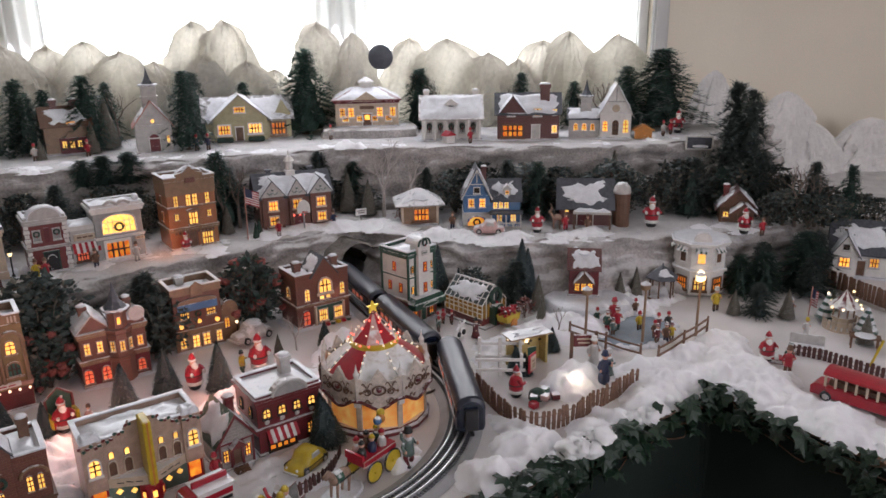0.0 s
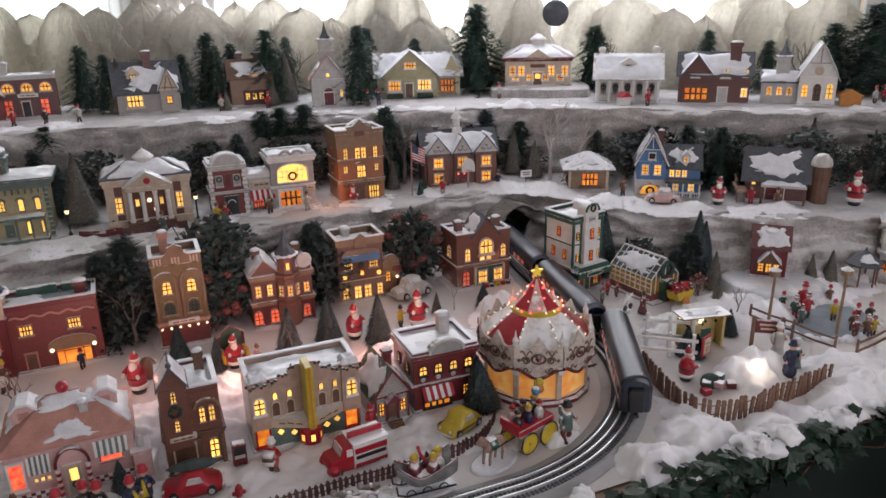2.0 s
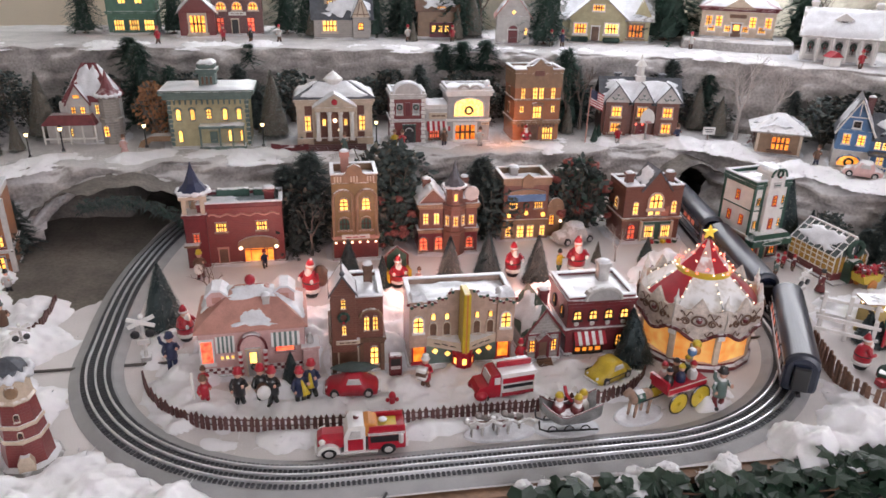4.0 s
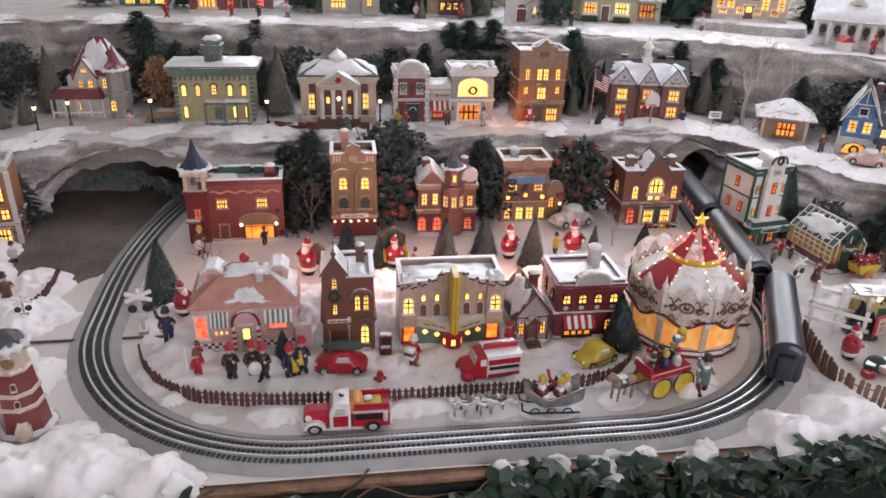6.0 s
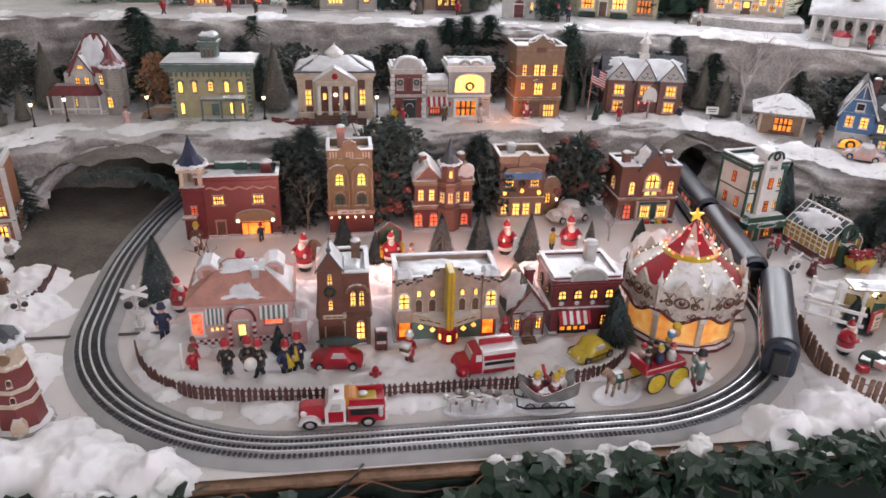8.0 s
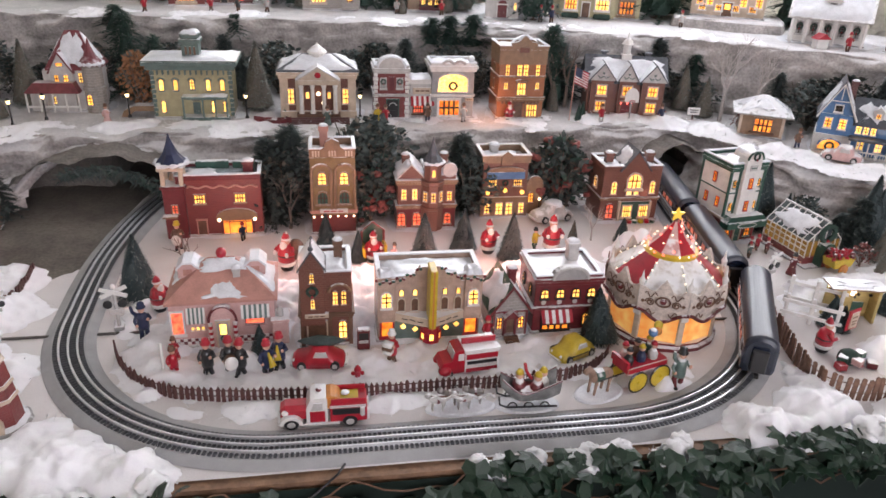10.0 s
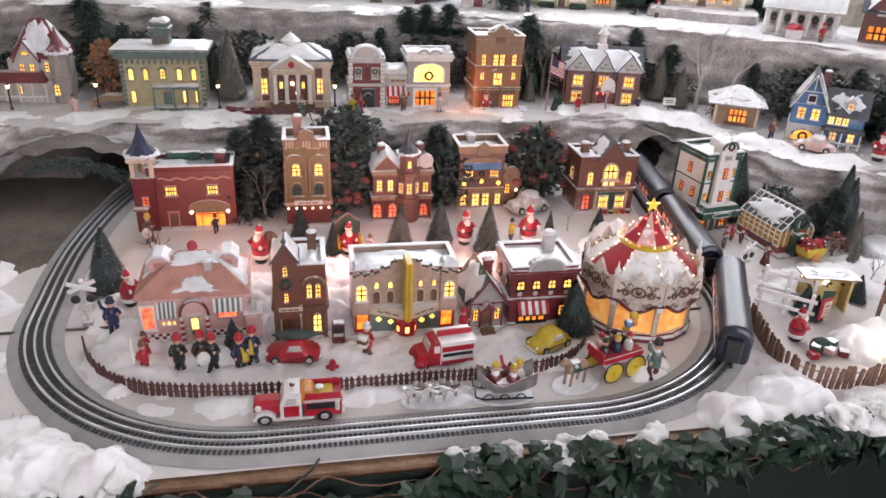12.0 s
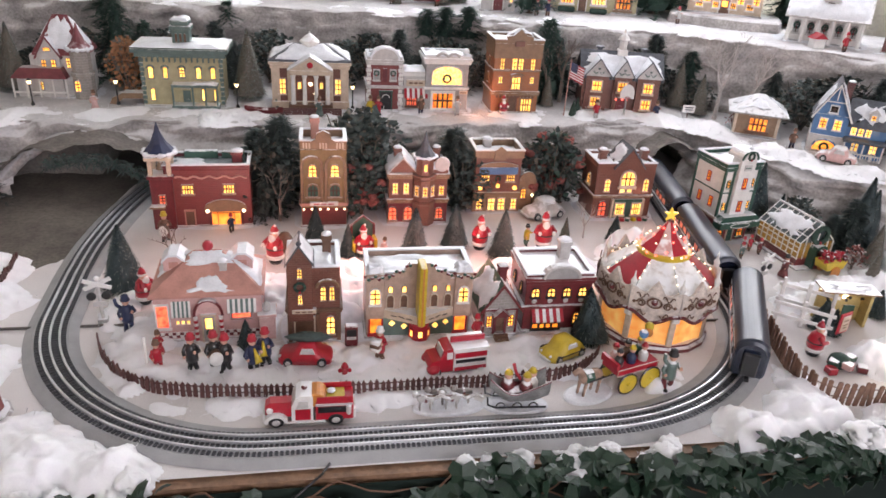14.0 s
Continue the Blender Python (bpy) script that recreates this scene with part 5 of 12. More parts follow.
def blue_sign_hall():
    w, d, h = 0.125, 0.1, 0.155
    t = house("market_hall", "brown market hall with a blue signboard and snowy flat roof", 0.475, 1.775, TABLE, 0, w, d, h, BRICKBROWN)
    flat_roof(t, -w / 2 - 0.004, w / 2 + 0.004, -0.004, d, h, TAN, WHITE, 0.02, 0.008, 14.0)
    part("crest", Mesh().extrude([(0.016, h - 0.004), (0.014, h + 0.024), (0, h + 0.034), (-0.014, h + 0.024), (-0.016, h - 0.004)], -0.009, -0.003), TAN, t)
    chimney(t, -0.02, 0.075, h, 0.022, 0.03, LTGREY)
    arch = [(0.055 * math.cos(math.pi * k / 10), 0.13 + 0.015 * math.sin(math.pi * k / 10)) for k in range(11)]
    part("sign_arch", Mesh().extrude([*arch], -0.007, -0.003), TAN, t)
    sign(t, 0, 0.121, 0.104, 0.02, BLUE, None, -0.008, "signboard")
    row(t, 0.098, 2, 0, 0.07, 0.024, 0.018, "shop", TAN, LITYEL)
    wreath(t, 0, 0.098, 0.007)
    for k in (-1, 0, 1):
        part("lantern", Mesh().ball(k * 0.048, -0.006, 0.072 + (0.006 if k == 0 else 0), 0.006, n=10), LITYEL, t)
    part("arcade", Mesh().box(-w / 2 - 0.003, w / 2 + 0.003, -0.006, 0, 0.004, 0.058), TAN, t)
    row(t, 0.026, 2, 0, 0.096, 0.014, 0.03, "grid", CREAM, LITYEL, y=-0.006)
    row(t, 0.025, 2, 0, 0.028, 0.018, 0.034, "grid", CREAM, LITYEL, y=-0.006)
    an = part("annex", Mesh().box(w / 2 + 0.001, w / 2 + 0.05, 0.01, d, 0, 0.09, c=0.001), TAN, t)
    ar = [(0.088 + 0.022 * math.cos(math.pi * k / 10), 0.09 + 0.022 * math.sin(math.pi * k / 10)) for k in range(11)]
    part("annex_arch", Mesh().extrude(ar, 0.008, 0.016), TAN, an)
    put_window(t, front(0.078, 0.05, 0.01), 0.014, 0.03, "arch", DKRED, LIT)
    part("lamp_post", Mesh().tube([(0.1, -0.004, 0), (0.1, -0.004, 0.046)], 0.0015).ball(0.1, -0.004, 0.05, 0.004, 1, 6), [BLACK, BULB], t)


blue_sign_hall()


def brick_house():
    w, d, h = 0.165, 0.11, 0.15
    t = house("brick_townhouse", "orange-brown brick townhouse with a stepped gable and arched window", 0.815, 1.72, TABLE, 0, w, d, h, BRICKBROWN)
    flat_roof(t, -w / 2, w / 2, 0, d, h, BRICKBROWN, SNOW, 0.008, 0.007, 15.0)
    gable_roof(t, -0.034, 0.044, -0.004, 0.07, h, 0.05, SLATE, BRICKBROWN, over=0.005, snow=0.003, seed=5.5, inset=0.35)
    for x in (-0.055, 0.062):
        chimney(t, x, 0.05, h, 0.02, 0.032, BRICKBROWN)
    cornice(t, -w / 2, w / 2, 0, d, 0.062, 0.008, 0.003, TAN, "belt_course")
    put_window(t, front(0.005, 0.118, -0.004), 0.04, 0.042, "arch", CREAM, LITYEL)
    row(t, 0.084, 2, 0.005, 0.02, 0.014, 0.014, "plain", CREAM, LITYEL)
    row(t, 0.098, 2, 0.005, 0.11, 0.014, 0.036, "arch", CREAM, LITYEL)
    put_window(t, left_side(w, 0.05, 0.1), 0.02, 0.03, "arch", CREAM, LITYEL)
    part("shop_front", Mesh().box(-0.03, 0.06, -0.005, 0.0, 0.004, 0.058), DKGREEN, t)
    part("pillar", Mesh().box(-0.032, -0.026, -0.01, 0, 0.004, 0.06), CREAM, t)
    part("pillar", Mesh().box(0.056, 0.062, -0.01, 0, 0.004, 0.06), CREAM, t)
    row(t, 0.03, 2, 0.018, 0.048, 0.026, 0.034, "shop", CREAM, LITYEL, y=-0.005)
    put_window(t, front(-0.055, 0.03), 0.022, 0.044, "arch", DKRED, LITRED)
    for k in range(5):
        part("wrapped_gift", Mesh().box(-0.006, 0.006, -0.006, 0.006, 0, 0.009, c=0.001, at=Matrix.Translation((0.0 + 0.017 * k, -0.018, 0)) @ Matrix.Rotation(k, 4, "Z")), (RED, DKGREEN, YELLOW)[k % 3], t)


brick_house()


def green_white_tower():
    w, d, h = 0.12, 0.11, 0.205
    t = house("hotel", "white hotel tower with green trim over a red brick ground floor", 1.05, 1.565, TABLE, 10, w, d, h, WHITE)
    t.matrix_basis = t.matrix_basis @ Matrix.Diagonal((0.86, 1, 1, 1))
    part("brick_floor", Mesh().box(-w / 2 - 0.004, w / 2 + 0.004, -0.004, d + 0.003, 0.004, 0.068, c=0.001), BRICKRED, t)
    cornice(t, -w / 2, w / 2, 0, d, 0.068, 0.008, 0.004, CREAM, "belt_course")
    flat_roof(t, -w / 2 - 0.005, w / 2 + 0.005, -0.005, d + 0.003, h, DKGREEN, SNOW, 0.012, 0.006, 16.0)
    cornice(t, -w / 2, w / 2, 0, d, h - 0.008, 0.012, 0.004, DKGREEN)
    for x in (-w / 2, w / 2, -0.028, 0.03):
        part("corner_board", Mesh().box(x - 0.004, x + 0.004, -0.003, 0.001, 0.076, h - 0.008), DKGREEN, t)
    part("corner_board", Mesh().box(-w / 2 - 0.003, -w / 2 + 0.001, d - 0.004, d + 0.002, 0.076, h - 0.008), DKGREEN, t)
    part("belt_course", Mesh().box(-w / 2 - 0.003, w / 2 + 0.003, -0.003, d, 0.138, 0.142), DKGREEN, t)
    bay = Mesh().box(-0.026, 0.028, -0.014, 0.02, 0.076, h + 0.025, c=0.001)
    arch = [(0.001 + 0.027 * math.cos(math.pi * k / 10), h + 0.025 + 0.022 * math.sin(math.pi * k / 10)) for k in range(11)]
    bay.extrude(arch, -0.014, 0.04)
    part("bay", bay, WHITE, t)
    part("bay_arch", Mesh().tube([(x, -0.015, z) for x, z in arch], 0.003), DKGREEN, t)
    snow_patch(t, (-0.026, 0.0, h + 0.03), (0.028, 0.0, h + 0.048), (0.028, 0.04, h + 0.048), (-0.026, 0.04, h + 0.04), 0.008, 2.7, 0.1)
    sign(t, 0.001, h + 0.004, 0.026, 0.016, LTGREY, TEAL, -0.016)
    wreath(t, 0.001, h + 0.034, 0.009, -0.017)
    for z in (0.107, 0.168):
        put_window(t, front(0.001, z, -0.014), 0.012, 0.026, "grid", RED, LITSHOP)
        row(t, z - 0.004, 2, 0.001, 0.086, 0.011, 0.022, "arch", DKGREEN, LIT)
    for y, z in ((0.03, 0.108), (0.075, 0.108), (0.055, 0.168)):
        put_window(t, left_side(w, y, z), 0.011, 0.025, "grid", RED, LITSHOP)
    put_window(t, left_side(w + 0.008, 0.08, 0.035), 0.01, 0.016, "plain", BRICKRED, LITRED)
    put_window(t, left_side(w + 0.008, 0.035, 0.04), 0.014, 0.016, "plain", CREAM, DARKPANE)
    part("canopy", Mesh().box(-0.07, 0.075, -0.036, -0.004, 0.052, 0.07, c=0.002).extrude([(-0.07, 0.07), (0.075, 0.07), (0.06, 0.084), (-0.055, 0.084)], -0.03, -0.004), DKGREEN, t, "dark green canopy")
    part("canopy_lettering", Mesh().tube([(0.035 * math.cos(2 * math.pi * k / 16), -0.037, 0.061 + 0.006 * math.sin(2 * math.pi * k / 16)) for k in range(17)], 0.001, n=4), LTGREY, t)
    row(t, 0.028, 2, -0.0, 0.076, 0.022, 0.024, "arch", DKGREEN, LITSHOP, y=-0.004)
    door(t, 0, 0.02, 0.04, DKGREEN, CREAM, y=-0.004)


green_white_tower()


def greenhouse():
    w, d, h = 0.1, 0.15, 0.065
    t = thing("greenhouse", "white-framed glass greenhouse on a red brick footing", "miniature building", Matrix.Translation((1.2, 1.42, TABLE)) @ Matrix.Rotation(radians(8), 4, "Z"), "lighted village houses")
    part("footing", Mesh().box(-w / 2, w / 2, 0, d, 0, 0.024, c=0.002), BRICKRED, t)
    part("plinth", Mesh().box(-w / 2 - 0.01, w / 2 + 0.01, -0.02, d + 0.006, 0, 0.005, c=0.001), GREY, t)
    gl = Mesh().box(-w / 2 + 0.002, w / 2 - 0.002, 0.002, d - 0.002, 0.024, h)
    part("pane", gl, mat("lit_glasshouse", (0.06, 0.05, 0.03), 0.12, var=0.6, scale=35, glow=(1.0, 0.5, 0.08), strength=0.16), t)
    rise = 0.05
    roofg = Mesh().extrude([(-w / 2, h), (w / 2, h), (0, h + rise)], 0.001, d - 0.001)
    part("roof_glass", roofg, mat("frosted_glass", (0.12, 0.15, 0.15), 0.12, var=0.6, scale=30), t)
    def bar(pts, r):
        part("glazing_bar", Mesh().tube(pts, r, n=4), WHITE, t)

    for k in range(9):
        y = d * k / 8
        for s in (-1, 1):
            bar([(s * w / 2, y, 0.022), (s * w / 2, y, h), (0, y, h + rise)], 0.0017)
    for s in (-1, 1):
        for z in (0.024, 0.04, 0.053, h):
            bar([(s * w / 2, 0, z), (s * w / 2, d, z)], 0.0016)
        for u in (0.33, 0.66):
            bar([(s * w / 2 * (1 - u), 0, h + rise * u), (s * w / 2 * (1 - u), d, h + rise * u)], 0.0014)
    bar([(0, -0.002, h + rise), (0, d + 0.002, h + rise)], 0.0028)
    for k in range(7):
        x = -w / 2 + w * k / 6
        bar([(x, 0, 0.022), (x, 0, h + rise * (1 - abs(x) / (w / 2)))], 0.0015)
    snow_patch(t, (-w / 2, 0, h + 0.002), (-w / 2, d, h + 0.002), (0, d, h + rise + 0.002), (0, 0, h + rise + 0.002), 0.003, 3.3, 0.35)
    arch = [(0.02 * math.cos(math.pi * k / 8), 0.045 + 0.02 * math.sin(math.pi * k / 8)) for k in range(9)]
    part("entrance", Mesh().extrude([(0.02, 0.004), *arch, (-0.02, 0.004)], -0.022, 0), DKGREEN, t)
    part("entrance_panel", Mesh().extrude([(0.013, 0.004), *[(x * 0.68, z * 0.9) for x, z in arch], (-0.013, 0.004)], -0.024, -0.0225), DKRED, t)
    wreath(t, 0, 0.085, 0.02, -0.006)


greenhouse()


def row_building_left():
    w, d, h = 0.13, 0.12, 0.19
    t = house("apartment_house", "red brick apartment house with stone shop front", -0.86, 1.69, TABLE, 12, w, d, h, BRICKORANGE)
    flat_roof(t, -w / 2, w / 2, 0, d, h, LTGREY, SNOW, 0.014, 0.006, 17.0)
    for x in (-w / 2, w / 2):
        part("quoin", Mesh().box(x - 0.006, x + 0.006, -0.003, 0.004, 0.004, h), LTGREY, t)
    row(t, 0.135, 3, 0, 0.08, 0.018, 0.034, "grid", DKRED, LITYEL)
    row(t, 0.085, 2, 0.02, 0.05, 0.018, 0.026, "grid", DKRED, LITYEL)
    row(t, 0.03, 2, 0.0, 0.06, 0.036, 0.034, "shop", LTGREY, LIT)
    cornice(t, -w / 2, w / 2, 0, d, 0.056, 0.009, 0.003, LTGREY, "belt_course")


row_building_left()


# -- on the lower terrace --
def victorian(name="victorian_house", x=-0.745, y=2.27, rz=0):
    w, d, h = 0.15, 0.11, 0.1
    t = house(name, "grey Victorian house with a maroon roof and round corner turret", x, y, TIER2, rz, w, d, h, LTGREY)
    hip_roof(t, -w / 2 + 0.02, w / 2, 0, d, h, 0.085, 0.04, MAROON, 0.008, 0.005, 4.4, 0.25)
    gable_roof(t, -0.05, 0.01, -0.012, 0.05, h, 0.04, MAROON, LTGREY, over=0.006, snow=0.003, seed=7.1)
    part("bay", Mesh().box(-0.05, 0.01, -0.012, 0, 0, h), LTGREY, t)
    put_window(t, front(-0.02, 0.115, -0.012), 0.02, 0.008, "plain", GREY, LIT)
    row(t, 0.078, 2, -0.02, 0.026, 0.012, 0.026, "grid", GREY, LIT, y=-0.012)
    put_window(t, front(0.03, 0.082), 0.01, 0.024, "grid", GREY, LITYEL)
    part("porch_roof", Mesh().extrude([(-0.125, 0.05), (0.028, 0.05), (0.015, 0.075), (-0.095, 0.075)], -0.035, 0.0), MAROON, t)
    for k in range(5):
        part("porch_post", Mesh().box(-0.12 + 0.036 * k - 0.002, -0.12 + 0.036 * k + 0.002, -0.034, -0.03, 0.004, 0.05), WHITE, t)
    part("porch_rail", Mesh().box(-0.122, 0.026, -0.0345, -0.0315, 0.016, 0.02), WHITE, t)
    part("side_wing", Mesh().box(-0.12, -w / 2, 0.0, 0.08, 0, 0.05), LTGREY, t)
    put_window(t, front(-0.05, 0.03, -0.013), 0.012, 0.018, "grid", GREY, LITYEL)
    tw = part("turret", Mesh().lathe([(0.031, 0), (0.031, 0.052), (0.034, 0.055), (0.034, 0.062), (0.029, 0.064), (0.029, 0.11), (0.033, 0.113)], 10, at=Matrix.Translation((0.065, 0.0, 0))), STONE, t)
    spire(t, 0.065, 0.0, 0.113, 0.032, 0.062, 10, MAROON)
    put_window(t, front(0.055, 0.034, -0.0305), 0.014, 0.026, "arch", GREY, LIT)
    return t


vict = victorian()
vict.matrix_basis = vict.matrix_basis @ Matrix.Diagonal((1, 1, 1.24, 1))


def italianate():
    w, d, h = 0.225, 0.12, 0.145
    t = house("italianate_house", "pale yellow house with green cornice and square cupola", -0.385, 2.185, TIER2, 0, w, d, h, YELLOWISH)
    cornice(t, -w / 2, w / 2, 0, d, h, 0.024, 0.012, TEAL)
    zt = h + 0.025
    part("roof", Mesh().box(-w / 2 - 0.02, w / 2 + 0.02, -0.02, d + 0.02, zt, zt + 0.003), TEAL, t)
    snow_patch(t, (-w / 2 - 0.02, -0.02, zt + 0.003), (w / 2 + 0.02, -0.02, zt + 0.003), (w / 2 + 0.02, d + 0.02, zt + 0.003), (-w / 2 - 0.02, d + 0.02, zt + 0.003), 0.008, 5.1, 0.05)
    part("cupola", Mesh().box(-0.024, 0.024, 0.03, 0.078, zt, zt + 0.045, c=0.001).box(-0.03, 0.03, 0.024, 0.084, zt + 0.045, zt + 0.056, c=0.001).box(-0.026, 0.026, 0.028, 0.08, zt + 0.056, zt + 0.072, c=0.004), TEAL, t)
    snow_patch(t, (-0.027, 0.026, zt + 0.072), (0.027, 0.026, zt + 0.072), (0.027, 0.08, zt + 0.072), (-0.027, 0.08, zt + 0.072), 0.008, 5.9, 0.1)
    for u in (-0.012, 0.0, 0.012):
        put_window(t, front(u, zt + 0.023, 0.03), 0.007, 0.026, "archplain", TEAL, BROWN)
    for u in (-0.086, -0.046, 0.046, 0.086):
        put_window(t, front(u, 0.1), 0.013, 0.034, "archplain", TEAL, LITYEL)
    put_window(t, front(0, 0.102), 0.014, 0.03, "arch", TEAL, LITYEL)
    for u in (-0.086, 0.056, 0.09):
        put_window(t, front(u, 0.036), 0.011, 0.036, "archplain", TEAL, LITYEL)
    for u in (-0.086, -0.046, 0.0, 0.046, 0.086):
        hood = [(u + 0.0105 * math.cos(math.pi * k / 8), -0.004, 0.112 + 0.009 * math.sin(math.pi * k / 8)) for k in range(9)]
        part("window_hood", Mesh().tube(hood, 0.002, n=5), TEAL, t)
    for k in range(15):
        u = -w / 2 + 0.004 + (w - 0.008) * k / 14
        part("bracket", Mesh().box(u - 0.002, u + 0.002, -0.011, 0.001, h - 0.014, h, c=0.0006), TEAL, t)
    for u in (-w / 2 + 0.003, w / 2 - 0.003):
        for k in range(10):
            q = 0.005 + 0.0015 * (k % 2)
            part("quoin", Mesh().box(u - q, u + q, -0.002, 0.002, 0.008 + 0.0135 * k, 0.0195 + 0.0135 * k, c=0.0006), TEAL, t)
    pr = part("porch_roof", Mesh().box(-0.028, 0.1, -0.04, 0, 0.066, 0.074, c=0.001), TEAL, t)
    snow_patch(t, (0.02, -0.04, 0.075), (0.1, -0.04, 0.075), (0.1, 0, 0.075), (0.02, 0, 0.075), 0.005, 6.1, 0.2)
    for u in (-0.025, 0.03, 0.065, 0.097):
        part("porch_post", Mesh().box(u - 0.0025, u + 0.0025, -0.038, -0.033, 0.004, 0.066), TEAL, t)
    part("porch_base", Mesh().box(-0.03, 0.102, -0.04, 0, 0.0, 0.014, c=0.001), TEAL, t)
    door(t, 0.008, 0.022, 0.046, TEAL, YELLOWISH, lit=None)
    put_window(t, front(0.008, 0.06), 0.022, 0.005, "plain", TEAL, LIT)


italianate()


def bank():
    w, d, h = 0.22, 0.12, 0.125
    t = house("bank", "cream and brown bank with four white columns and a domed cupola", -0.02, 2.165, TIER2, 0, w, d, h, BRICKBROWN)
    for u in (-w / 2 + 0.01, w / 2 - 0.01, -0.055, 0.055):
        part("pilaster", Mesh().box(u - 0.012, u + 0.012, -0.004, 0.001, 0.028, h), CREAM, t)
    part("base_course", Mesh().box(-w / 2 - 0.004, w / 2 + 0.004, -0.008, d, 0.006, 0.028, c=0.001), CREAM, t)
    cornice(t, -w / 2, w / 2, 0, d, h, 0.02, 0.006, CREAM)
    hip_roof(t, -w / 2, w / 2, 0, d, h + 0.02, 0.042, 0.09, SLATE, 0.01, 0.008, 6.6, 0.08)
    part("portico", Mesh().box(-0.06, 0.06, -0.034, 0, 0.112, 0.126, c=0.001), CREAM, t)
    gable_roof(t, -0.06, 0.06, -0.034, 0.05, 0.126, 0.036, LTGREY, CREAM, over=0.005, snow=0.005, seed=2.3, inset=0.05)
    for k in range(4):
        part("column", Mesh().lathe([(0.008, 0.026), (0.008, 0.03), (0.0062, 0.033), (0.0056, 0.1), (0.0075, 0.106), (0.0075, 0.112)], 12, at=Matrix.Translation((-0.05 + 0.0333 * k, -0.026, 0))), WHITE, t, smooth=False)
    part("porch_floor", Mesh().box(-0.064, 0.064, -0.04, 0, 0.004, 0.026, c=0.001), BROWN, t)
    st = Mesh()
    for k in range(4):
        st.box(-0.09, 0.09, -0.046 - 0.004 * k, -0.042 - 0.004 * k, 0, 0.018 - 0.004 * k)
    part("stair", st, BRICKDARK, t)
    part("medallion", Mesh().lathe([(0.009, 0), (0.007, 0.002), (0.0005, 0.002)], 14, at=Matrix.Translation((0, -0.034, 0.141)) @ Matrix.Rotation(radians(90), 4, "X")), RED, t)
    for s in (-1, 1):
        put_window(t, front(s * 0.082, 0.072, -0.002), 0.02, 0.046, "grid", CREAM, LITYEL)
        put_window(t, front(s * 0.032, 0.075, -0.002), 0.01, 0.02, "plain", TAN, LITYEL)
    part("lantern", Mesh().ball(0, -0.006, 0.08, 0.006), BULB, t)
    part("lantern", Mesh().ball(0.012, -0.006, 0.052, 0.004), BULB, t)
    part("cupola", Mesh().lathe([(0.026, h + 0.05), (0.026, h + 0.062), (0.03, h + 0.065), (0.028, h + 0.07), (0.012, h + 0.084), (0.003, h + 0.09), (0.0005, h + 0.096)], 14, at=Matrix.Translation((0, 0.06, 0))), WHITE, t, smooth=False)


bank()


